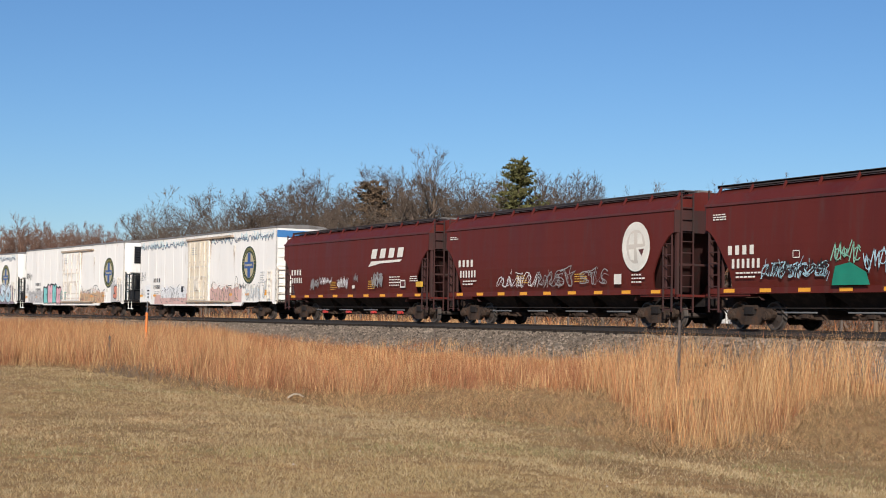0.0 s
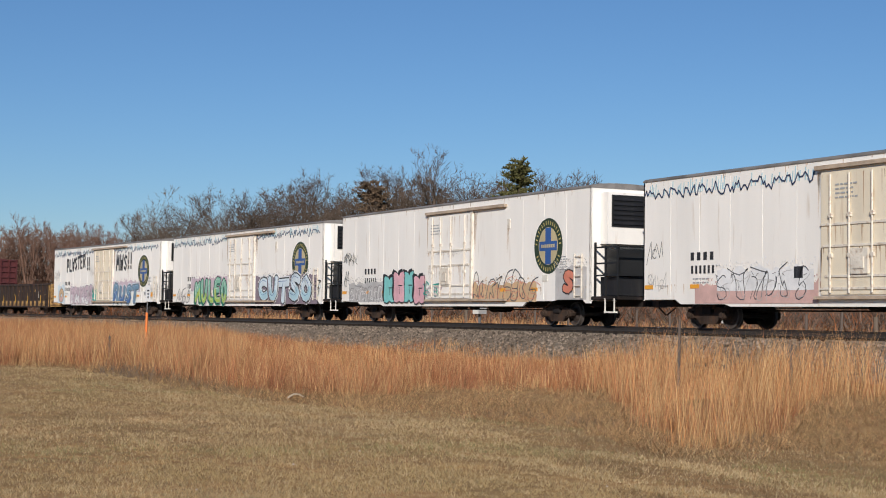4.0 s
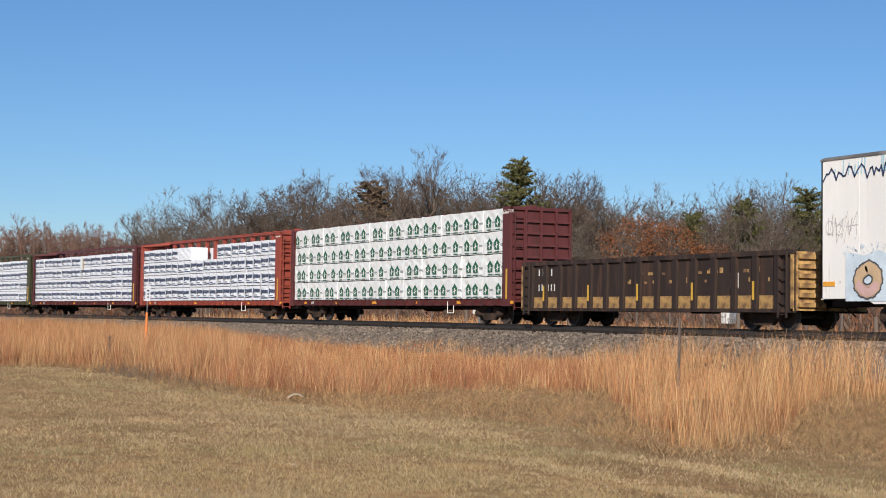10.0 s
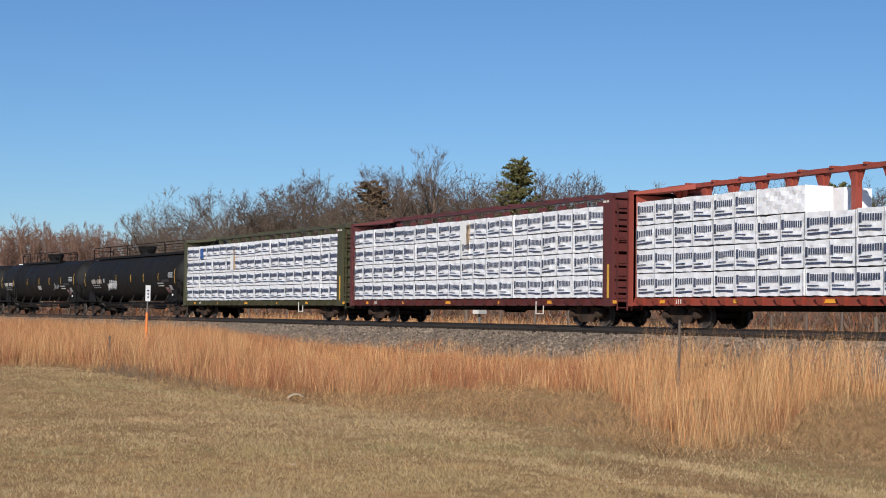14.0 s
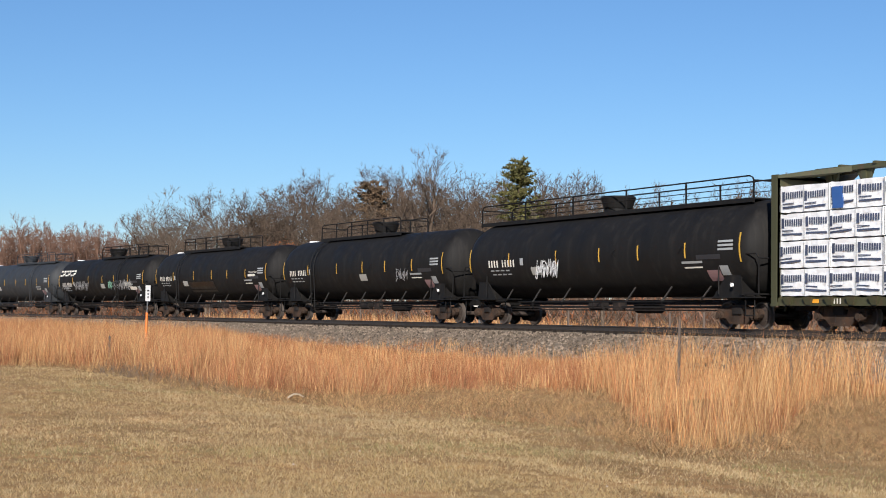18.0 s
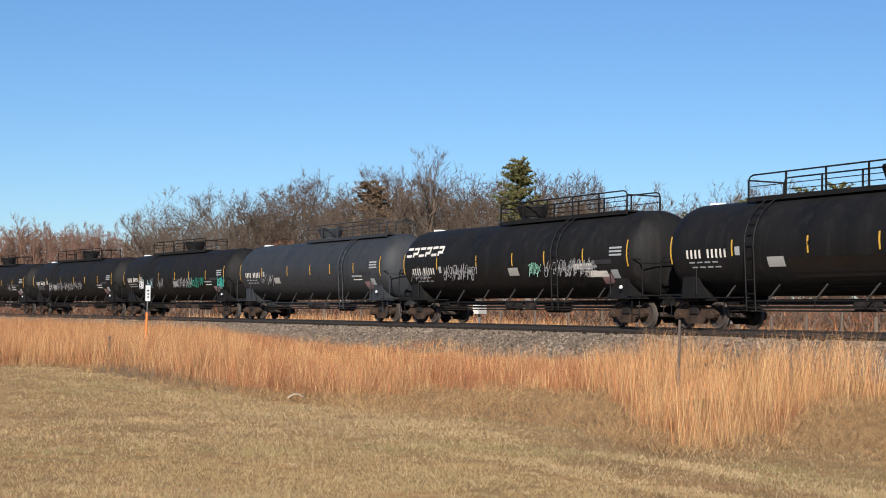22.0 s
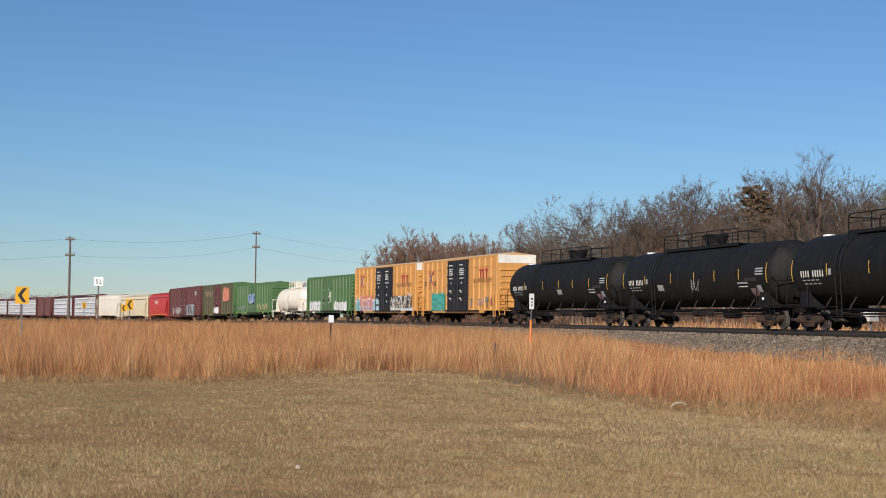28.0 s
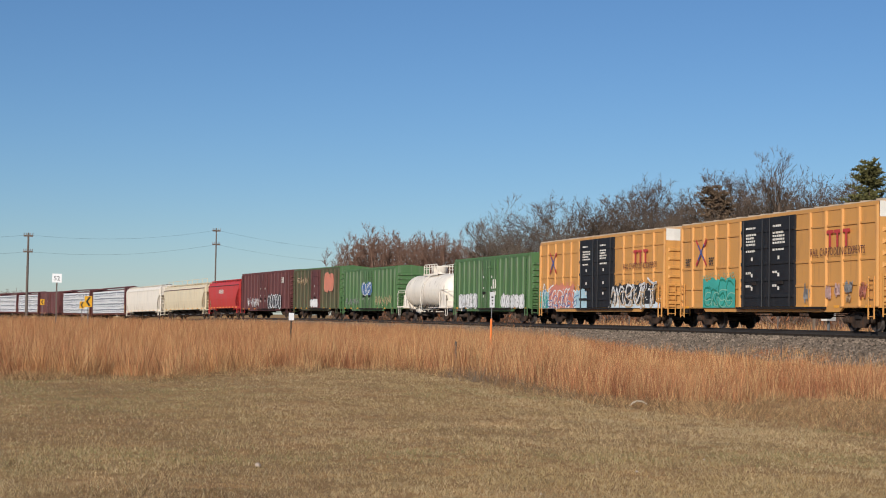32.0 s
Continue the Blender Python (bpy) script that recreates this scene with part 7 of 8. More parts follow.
        for nm, me in (("trunk", pines[k][0]), ("crown", pines[k][1])):
            o = new(nm, me)
            o.parent = ob
    # low brush beyond the track
    for i in range(46):
        a, d = rnd.uniform(20, 46), rnd.uniform(70, 120)
        x, y = EYE.x - d * math.cos(radians(a)), EYE.y + d * math.sin(radians(a))
        if off_track(x, y)[0] < 9:
            continue
        plant(rnd.choice(brush), a, d, rnd.uniform(1.6, 3.4), 5, "brush", "low leafless russet brush behind the track", "bush", "brush behind the track", 1.6)
    # far woods on the horizon
    for i in range(34):
        a = rnd.uniform(-8, 4)
        plant(rnd.choice(brush), a, rnd.uniform(620, 760), rnd.uniform(7, 11), 5, "far_tree", "leafless tree in the far wood on the horizon", "tree", "far trees", 1.6)


# ---- roadside things ----
def spot(a, d):
    x, y = EYE.x - d * math.cos(radians(a)), EYE.y + d * math.sin(radians(a))
    return x, y, ground_z(x, y)


def facing(x, y):
    """The turn about z that shows a thing's -y side to the camera's place."""
    return math.degrees(math.atan2(x - EYE.x, -(y - EYE.y))) * -1


def chevron_sign(a, d, w, h, z_top, label):
    x, y, z = spot(a, d)
    ob = thing("chevron_sign", label, "road sign", "chevron signs along the road", pose(x, y, z, 0, 0, facing(x, y) + 12))
    part("post", Shape().box(-0.03, 0.03, 0.0, 0.05, -0.2, z_top - z - 0.02), galvanised, ob)
    part("plate", Shape().box(-w / 2, w / 2, -0.02, 0.0, z_top - z - h, z_top - z), sign_yellow, ob, "yellow warning plate")
    m = z_top - z - h / 2
    s = Shape().plate([(w * 0.32, m + h * 0.42), (w * 0.05, m + h * 0.42), (-w * 0.34, m), (w * 0.05, m - h * 0.42), (w * 0.32, m - h * 0.42), (-w * 0.04, m)], -0.026, -0.02)
    part("chevron", s, letter_black, ob, "black arrow chevron")


def build_roadside():
    # marker post with a white plate
    x, y, z = spot(16.3, 60)
    ob = thing("marker_post", "orange marker post with a white plate above the tall grass", "marker post", at=pose(x, y, z, 0, 0, facing(x, y)))
    part("post", Shape().tube((0, 0, -0.2), (0.03, 0, 1.55), 0.045, n=10), post_orange, ob, "orange plastic post")
    part("rod", Shape().tube((0.03, 0, 1.5), (0.05, 0, 2.05), 0.02, n=6), galvanised, ob)
    part("plate", Shape().box(-0.06, 0.16, -0.025, -0.01, 2.0, 2.62), sign_white, ob, "white plate with dark markings")
    for xa, xb, za, zb in ((0.0, 0.10, 2.38, 2.44), (0.02, 0.09, 2.25, 2.31), (0.02, 0.08, 2.12, 2.19)):
        part("marking", Shape().bar(xa, xb, za, zb, -0.028), letter_black, ob)
    # small white plate on a stake
    x, y, z = spot(8.7, 62)
    ob = thing("small_sign", "small white plate on a thin stake in the grass", "sign", at=pose(x, y, z, 0, 0, facing(x, y)))
    part("post", Shape().box(-0.025, 0.025, 0, 0.03, -0.2, 1.3), rail_rust, ob)
    part("plate", Shape().box(-0.11, 0.11, -0.02, 0.0, 0.10 - z, 0.40 - z), sign_white, ob)
    # road sign
    x, y, z = spot(0.0, 110)
    ob = thing("road_sign", "square white road sign on a dark post", "road sign", at=pose(x, y, z, 0, 0, facing(x, y)))
    part("post", Shape().box(-0.05, 0.05, 0, 0.06, -0.2, 2.9 - z), pole_wood, ob)
    part("plate", Shape().box(-0.33, 0.33, -0.03, 0.0, 2.35 - z, 2.98 - z), sign_white, ob)
    lettering("marking", "52", 0.32, letter_black, ob, -0.22, -0.036, 2.5 - z, "black number")
    chevron_sign(-2.73, 66, 0.56, 0.72, 1.45, "large yellow chevron sign with a black arrow")
    chevron_sign(1.15, 118, 0.58, 0.82, 1.50, "yellow chevron sign with a black arrow")
    chevron_sign(0.93, 135, 0.45, 0.62, 1.20, "yellow chevron sign with a black arrow")
    chevron_sign(-0.5, 190, 0.5, 0.7, 1.75, "small far yellow chevron sign")
    # utility poles and wires
    tops = []
    for a, d, top, seed in ((-1.06, 205, 10.6, 1), (5.81, 232, 13.4, 2), (-9.5, 190, 10.0, 3), (12.4, 285, 13.0, 4)):
        x, y, z = spot(a, d)
        ob = thing("utility_pole", "wooden utility pole with two crossarms", "utility pole", "poles of the power line", pose(x, y, z, 0, 0, facing(x, y)))
        h = top - z
        part("pole", Shape().tube((0, 0, -0.5), (0, 0, h), 0.20 if seed != 2 else 0.15, 0.12 if seed != 2 else 0.09, n=10), pole_wood, ob)
        for zz, w in ((h - 0.4, 0.62), (h - 2.5, 0.6)):
            part("crossarm", Shape().box(-w, w, -0.22, -0.08, zz - 0.12, zz + 0.1), pole_wood, ob)
            for u in (-0.9, -0.45, 0.45, 0.9):
                part("insulator", lambda: Shape().tube((0, 0, 0), (0, 0, 0.28), 0.07, 0.05, n=8), galvanised, ob, at=pose(u * w, -0.15, zz + 0.1), key="insulator")
        tops.append((x, y, top, h))
    order = [2, 0, 1, 3]
    for i, j in zip(order, order[1:]):
        for lower in (0.3, 2.5):
            s = Shape()
            a, b = tops[i], tops[j]
            pts = []
            for k in range(15):
                t = k / 14
                pts.append((a[0] + (b[0] - a[0]) * t, a[1] + (b[1] - a[1]) * t, a[2] + (b[2] - a[2]) * t - lower - 0.9 * 4 * t * (1 - t)))
            s.loft([[(p[0], p[1] + 0.009 * c, p[2] + 0.009 * d) for c, d in ((1, 0), (0, 1), (-1, 0), (0, -1))] for p in pts])
            tagged(new("power_line", s.made("power_line", dark_steel)), "thin dark overhead wire between the poles", "power line", "wires of the power line")
    # weathered stakes in the grass
    for a, d, top, lean in ((36.45, 35, 0.30, 2), (40.6, 36, -0.15, -3), (15.0, 43, -0.35, 4), (27.2, 60, -0.2, 0)):
        x, y, z = spot(a, d)
        ob = new("stake", Shape().hull([(-0.03, -0.03, -0.2), (0.03, -0.03, -0.2), (0.03, 0.03, -0.2), (-0.03, 0.03, -0.2)], [(-0.02, -0.02, top - z), (0.025, -0.02, top - z), (0.02, 0.02, top - z - 0.03), (-0.02, 0.02, top - z)]).made("stake", pole_wood))
        ob.matrix_basis = pose(x, y, z, lean, lean, 20)
        tagged(ob, "weathered wooden stake standing in the tall grass", "stake", "stakes in the grass")
    # stones, a pale branch and scraps on the lawn
    rnd = random.Random(8)
    for a, d, size in ((38.3, 26.6, 0.17), (38.0, 26.8, 0.10), (7.55, 16.4, 0.045), (21.9, 16.5, 0.018), (24.4, 18.0, 0.018), (33.8, 15.0, 0.015), (18.3, 14.2, 0.016)):
        x, y, z = spot(a, d)
        s = Shape()
        ring = [[(math.cos(t) * k * rnd.uniform(0.8, 1.15) * size, math.sin(t) * k * 0.7 * size, zz * size) for t in np.linspace(0, 5.6, 9)] for k, zz in ((0.9, -0.3), (1.0, 0.1), (0.7, 0.45), (0.25, 0.6))]
        ob = new("field_stone", s.loft(ring).made("field_stone", stone))
        ob.matrix_basis = pose(x, y, z + 0.03, 0, 0, 15)
        tagged(ob, "small pale stone lying in the grass", "stone", "stones in the grass")
    x, y, z = spot(21.95, 29.4)
    ob = new("fallen_branch", Shape().wire([(-0.22, 0, 0.02), (-0.1, 0.0, 0.07), (0.05, 0.0, 0.08), (0.18, 0, 0.05), (0.26, 0, 0.0)], 0.018).made("fallen_branch", surface("bleached wood", (0.62, 0.52, 0.38), 0.8, var=0.1)))
    ob.matrix_basis = pose(x, y, z + 0.05, 0, 0, -62)
    tagged(ob, "bleached curved branch lying on the lawn", "branch")
    # road beyond the grass
    s = Shape()
    pts = [spot(a, d)[:2] for a, d in ((-40, 120), (-14, 138), (-6, 150), (-2, 165), (0.5, 185), (1.2, 215))]
    for (ax, ay), (bx, by) in zip(pts, pts[1:]):
        dx, dy = bx - ax, by - ay
        q = math.hypot(dx, dy)
        nx, ny = -dy / q * 3.6, dx / q * 3.6
        z = -0.62
        s.hull([(ax + nx, ay + ny, z - 0.8), (ax - nx, ay - ny, z - 0.8), (ax - nx, ay - ny, z), (ax + nx, ay + ny, z)], [(bx + nx, by + ny, z - 0.8), (bx - nx, by - ny, z - 0.8), (bx - nx, by - ny, z), (bx + nx, by + ny, z)])
    tagged(new("road", s.made("road", asphalt)), "grey asphalt road running beside the grass", "road", kind="structure")
    # fence and boxes behind the track
    for i in range(26):
        a = 14 + i * 1.25
        d = 46 / math.sin(radians(a)) * 0.98 if a > 20 else 130
        x, y = EYE.x - d * math.cos(radians(a)), EYE.y + d * math.sin(radians(a))
        n = off_track(x, y)[0]
        y += 12 - n
        ob = new("fence_post", Shape().tube((0, 0, -0.2), (0.02, 0, 1.25 + 0.1 * (i % 3)), 0.06 if i % 4 else 0.1, n=8).made("fence_post", pole_wood if i % 4 else bark_pale))
        ob.matrix_basis = pose(x, y, ground_z(x, y), 0, 2 * (i % 3) - 2, 0)
        tagged(ob, "weathered wooden fence post behind the track", "fence post", "posts of the track fence")
    for a, n0, w, h, z0, nm, lab in ((28.9, 10, 0.9, 0.75, 0.75, "signal_box", "small white trackside cabinet on a post"), (38.3, 14, 1.5, 0.6, 0.42, "white_cabinet", "low white cabinet in the brush behind the track")):
        d = (32.5 + n0) / math.sin(radians(a))
        x, y, z = spot(a, d)
        ob = thing(nm, lab, "cabinet", at=pose(x, y, z, 0, 0, facing(x, y)))
        part("body", Shape().box(-w / 2, w / 2, -0.2, 0.2, z0 - z - 0.3, z0 - z - 0.3 + h), surface("dulled white cabinet", (0.55, 0.53, 0.49), 0.6, var=0.15), ob)
        part("stand", Shape().box(-0.06, 0.06, -0.06, 0.06, -0.2, z0 - z - 0.3), galvanised, ob)
        part("lid", Shape().box(-w / 2 - 0.03, w / 2 + 0.03, -0.23, 0.23, z0 - z - 0.3 + h, z0 - z - 0.26 + h), galvanised, ob)


# ---- the train, front to back ----
def build_train():
    Y = -1.635
    hopper(126.7, red_paint, "mineral red covered grain hopper with a green sprayed patch", seed=1)
    car = CARS[-1][0]
    blocks(car, "reporting_mark", -7.2, 2.42, 0.30, 4, Y, letter_white, 0.95, 0.27, "white lettering as plain bars")
    blocks(car, "car_number", -7.0, 1.98, 0.30, 6, Y, letter_white, 0.62, 0.22)
    small_print(car, -6.8, 1.80, Y, letter_white, 2, 1.3, 0.05, seed=3)
    small_print(car, -8.0, 3.75, Y, letter_white, 3, 0.7, 0.04, 0.08, seed=4)
    tangle(car, -5.5, -2.3, 1.64, 2.22, Y, "sky", 5, 6, 0.045)
    scrawl(car, -5.4, -2.4, 1.66, 2.2, Y - 0.004, "black", 15, 7, 0.04)
    scrawl(car, -2.3, -1.1, 2.0, 2.72, Y, "mint", 6, 3, 0.05)
    scrawl(car, -1.0, 1.4, 1.7, 2.5, Y, "sky", 16, 5, 0.045)
    part("stencil_box", Shape().bar(-4.04, -3.72, 2.24, 2.27, Y).bar(-4.04, -3.72, 2.45, 2.48, Y).bar(-4.04, -4.01, 2.24, 2.48, Y).bar(-3.75, -3.72, 2.24, 2.48, Y), letter_white, car)
    part("graffiti", Shape().face([(-2.3, Y - 0.004, 1.38), (-0.7, Y - 0.004, 1.38), (-0.85, Y - 0.004, 1.75), (-1.5, Y - 0.004, 2.05), (-2.15, Y - 0.004, 1.95), (-2.25, Y - 0.004, 1.6)]), tag_paints["green"], car, "solid green sprayed patch")
    hopper(108.0, red_paint, "mineral red covered grain hopper with a faded round emblem", seed=2)
    car = CARS[-1][0]
    blocks(car, "reporting_mark", -7.2, 2.44, 0.30, 4, Y, letter_white, 0.95, 0.27, "white lettering as plain bars")
    blocks(car, "car_number", -7.05, 1.98, 0.30, 6, Y, letter_white, 0.62, 0.22)
    small_print(car, -6.8, 1.80, Y, letter_white, 2, 1.2, 0.05, seed=5)
    small_print(car, -8.0, 3.75, Y, letter_white, 2, 0.7, 0.04, 0.08, seed=6)
    emblem(car, 6.27, 2.88, 1.72, 1.78, Y - 0.01, faded=True)
    small_print(car, 6.0, 1.85, Y, letter_white, 3, 0.8, 0.05, seed=7)
    tangle(car, -3.6, -0.9, 1.5, 2.25, Y, "white", 8, 4, 0.03)
    tangle(car, -0.6, 2.1, 1.5, 2.3, Y, "grey", 9, 4, 0.035)
    tangle(car, 2.6, 4.6, 1.55, 2.3, Y, "grey", 10, 3, 0.035)
    small_print(car, -2.2, 1.95, Y, letter_yellow, 4, 0.9, 0.03, 0.09, seed=61)
    small_print(car, 2.2, 1.95, Y, letter_yellow, 4, 0.9, 0.03, 0.09, seed=62)
    part("stencil_box", Shape().box(4.9, 5.35, Y - 0.01, Y, 1.55, 1.92), letter_white, car)
    hopper(89.3, red_paint, "mineral red covered grain hopper with a slanted white logo", seed=3)
    car = CARS[-1][0]
    blocks(car, "logo", 2.6, 3.05, 0.46, 4, Y - 0.01, letter_white, 1.75, 0.28, "slanted white company logo as plain bars", 0.35)
    part("logo_swoosh", Shape().face([(2.3, Y, 2.66), (2.6, Y, 2.92), (5.9, Y, 2.95), (5.7, Y, 2.84), (3.6, Y, 2.80)]), letter_white, car)
    blocks(car, "reporting_mark", -7.3, 2.4, 0.30, 4, Y, letter_white, 0.95, 0.27)
    blocks(car, "car_number", -7.2, 1.98, 0.28, 6, Y, letter_white, 0.62, 0.22)
    small_print(car, 4.6, 2.1, Y, letter_white, 4, 1.2, 0.05, seed=8)
    part("warning_patch", Shape().box(7.46, 7.93, Y - 0.06, Y + 0.06, 1.63, 1.87), letter_yellow, car)
    scrawl(car, -4.72, -3.6, 1.52, 2.26, Y, "grey", 11, 3, 0.07)
    scrawl(car, -3.5, -2.0, 1.83, 2.23, Y, "white", 13, 4, 0.035)
    scrawl(car, -1.33, 0.0, 1.61, 2.25, Y, "white", 14, 4, 0.035)
    scrawl(car, 0.63, 1.16, 1.93, 2.36, Y, "grey", 17, 2, 0.03)
    scrawl(car, 2.71, 3.88, 1.62, 2.38, Y, "grey", 12, 3, 0.09)
    small_print(car, -2.15, 1.95, Y, letter_yellow, 5, 0.8, 0.03, 0.09, seed=63)
    small_print(car, 2.3, 1.95, Y, letter_yellow, 5, 0.8, 0.03, 0.09, seed=64)
    part("stencil_box", Shape().bar(5.76, 6.29, 1.61, 1.97, Y).bar(5.82, 6.23, 1.67, 1.91, Y - 0.003, 1), [letter_white, maroon], car)
    small_print(car, 6.74, 2.1, Y, letter_white, 3, 0.75, 0.04, 0.1, seed=65)
    part("stencil_patch", Shape().bar(0.49, 0.78, 1.62, 1.78, Y), letter_white, car)

    W = -1.594
    car = reefer(68.1, "white mechanical refrigerator car with a pink sprayed lower side", 31, unit=False, mark=7.64, high=5.17)
    hazed(car, -8.4, -2.3, 0.84, 1.62, W, "rose", 41, "rose sprayed band along the lower side")
    hazed(car, -7.2, -2.5, 1.25, 2.1, W - 0.003, "white", 142, "white sprayed cloud under thin outlines")
    tangle(car, -7.2, -2.5, 0.95, 2.2, W - 0.006, "ink", 42, 6, 0.035, second="ash")
    hazed(car, 1.6, 6.6, 0.95, 1.95, W, "rose", 43, "rose sprayed band along the lower side")
    tangle(car, 1.7, 6.4, 0.95, 2.6, W - 0.004, "ink", 44, 5, 0.04, second="sand")
    tangle(car, 7.2, 10.2, 1.1, 2.35, W - 0.014, "ash", 45, 5, 0.05, second="pale")
    scrawl(car, -11.2, -10.2, 2.2, 3.1, W, "ink", 46, 1, 0.03)
    scrawl(car, -11.2, -10.0, 1.2, 2.0, W, "ash", 47, 2, 0.03)
    scrawl(car, 6.1, 7.2, 1.7, 2.1, W, "ink", 48, 2, 0.05)
    car = reefer(41.75, "white mechanical refrigerator car with teal and pink bubble shapes", 32, teeth=False, high=5.26)
    hazed(car, -10.5, -6.3, 0.95, 2.05, W, "ash", 151, "grey sprayed cloud")
    tangle(car, -10.4, -6.6, 0.98, 1.95, W - 0.004, "grey", 51, 7, 0.05, second="white")
    letter_piece(car, -6.3, -2.1, 0.80, 2.35, W - 0.02, 4, "aqua", "black", 52, ("aqua", "blush"), line=0.05, shade="black", cross=False, bubble=True)
    tangle(car, -2.1, -0.5, 1.2, 1.9, W - 0.07, "teal", 58, 2, 0.06, second="orchid")
    hazed(car, 2.3, 7.6, 0.92, 1.85, W, "sand", 153, "tan sprayed cloud along the lower side")
    tangle(car, 2.3, 7.5, 0.95, 2.35, W - 0.004, "ink", 53, 8, 0.045, second="coral")
    sprayed(car, "S", 9.5, 10.3, 1.2, 2.2, W, "coral", "black", 54, body=0.34, line=0.05)
    hazed(car, 9.0, 11.2, 1.0, 2.4, W + 0.002, "ash", 59, "grey sprayed patch")
    scrawl(car, -11.2, -9.6, 2.75, 3.5, W, "black", 55, 3, 0.035)
    scrawl(car, -11.1, -10.5, 1.6, 2.5, W, "black", 56, 1, 0.035)
    scrawl(car, -1.0, 1.2, 2.9, 3.3, W - 0.06, "ash", 57, 3, 0.02)
    car = reefer(16.4, "white mechanical refrigerator car with lime and pale blue sprayed letters", 33, mark=8.61)
    hazed(car, -8.0, -1.2, 1.7, 2.62, W, "orchid", 65, "pink and grey sprayed haze over the letters")
    sprayed(car, "MULEO", -7.3, -1.8, 0.86, 2.45, W - 0.012, "mint", "black", 61, under="lime", halo="orchid", body=0.32, line=0.06, inner="white", depth="green")
    hazed(car, 2.5, 10.9, 0.85, 2.55, W, "plum", 66, "grey sprayed haze behind the letters")
    sprayed(car, "CUTSO", 2.9, 10.1, 0.92, 2.4, W - 0.012, "pale", "black", 62, under="sky", halo="white", body=0.31, line=0.07, inner="blue", depth="plum")
    tangle(car, 10.1, 11.2, 1.25, 2.1, W - 0.03, "black", 63, 2, 0.05, second="pale")
    tangle(car, -10.4, -8.1, 0.9, 2.1, W, "ink", 64, 3, 0.04, second="ash")
    car = reefer(-9.0, "white mechanical refrigerator car with hand-painted black capitals", 34, mark=8.42)
    for word, xa, xb, za, zb, gap in (("PLASTER", -8.25, -3.75, 3.35, 4.25, 0.64), ("!!", -3.5, -2.75, 3.42, 4.3, 0.4), ("MWS", 2.95, 5.25, 3.3, 4.3, 0.76), ("!!", 5.3, 6.2, 3.36, 4.4, 0.45)):
        s, q = Shape(), random.Random(len(word) + int(xa * 10))
        step = (xb - xa) / len(word)
        for k, c in enumerate(word):
            for g in STROKES[c]:
                if c == "A":
                    g = [(u, 1 - v) for u, v in g]
                pts = [(xa + step * (k + 0.12 + 0.74 * u) + q.uniform(-0.03, 0.03), za + (zb - za) * v * q.uniform(0.95, 1.05) + 0.05 * k * (len(word) > 3)) for u, v in g]
                s.line(pts, 0.19, W - 0.010 - 0.002 * (k % 2), 0)
                for (ua, va), (ub, vb) in zip(pts, pts[1:]):
                    s.line([(ua + 0.05, va), (ub + 0.05, vb)], 0.02, W - 0.016, 1)
        part("graffiti", s, [tag_paints["black"], tag_paints["grey"]], car, "bold black hand-painted capitals")
    hazed(car, -7.3, -1.7, 0.85, 2.25, W, "orchid", 71, "pink sprayed haze behind the letters")
    sprayed(car, "RAKER", -7.0, -1.9, 0.86, 2.2, W - 0.012, "orchid", "plum", 79, under="white", halo="white", body=0.30, line=0.05, inner="plum")
    hazed(car, 1.9, 7.8, 1.7, 2.6, W, "orchid", 77, "pinkish sprayed haze behind the letters")
    sprayed(car, "RUST", 2.4, 7.6, 0.86, 2.25, W - 0.012, "steel", "ink", 72, under="blue", halo="pale", body=0.27, line=0.06, inner="pale", slant=0.1)
    sprayed(car, "O", -10.1, -8.9, 0.95, 2.1, W - 0.004, "sand", "ink", 73, under="rose", cloud="pale", body=0.3, line=0.05)
    hazed(car, -1.9, -1.1, 1.1, 1.8, W - 0.056, "teal", 74, "teal sprayed patch on the door's edge")
    scrawl(car, -11.2, -9.9, 2.6, 3.6, W, "ash", 75, 3, 0.025)
    scrawl(car, -2.8, -1.9, 2.9, 3.7, W, "ash", 78, 2, 0.025)
    scrawl(car, 8.6, 9.6, 1.4, 1.8, W, "ink", 80, 3, 0.04)
    scrawl(car, 9.4, 11.2, 1.1, 2.4, W, "ash", 76, 5, 0.03)

    gondola(-30.0)
    centerbeam(-50.9, maroon, "maroon centre-beam flat car stacked with white-wrapped lumber", wrap_cream, 81, 4, 12, "house", top=5.0)
    lettering("lettering", "CAUTION", 0.14, letter_white, CARS[-1][0], 11.0, -1.53, 4.62)
    centerbeam(-75.94, brick_red, "faded red centre-beam flat car with a gap in its lumber", wrap_white, 82, 4, 10, "bars", gaps=((4, 3), (5, 3)), whites=((3, 3),))
    centerbeam(-100.45, maroon, "maroon centre-beam flat car fully loaded with printed white lumber packs", wrap_white, 83, 4, 10, "bars", flaps=((-0.4, 0.8, 2.85, 4.45, wrap_cream), (0.15, 0.25, 3.2, 4.3, lumber)))
    centerbeam(-124.85, dark_green, "dark green centre-beam flat car loaded with printed white lumber packs", wrap_white, 84, 4, 10, "bars", flaps=((-4.1, 0.6, 2.9, 4.4, wrap_cream), (-3.6, 0.22, 2.9, 4.3, lumber), (-9.2, 0.45, 3.7, 4.35, blue_paint)))

    T = lambda k: -147.3 - 20.95 * k
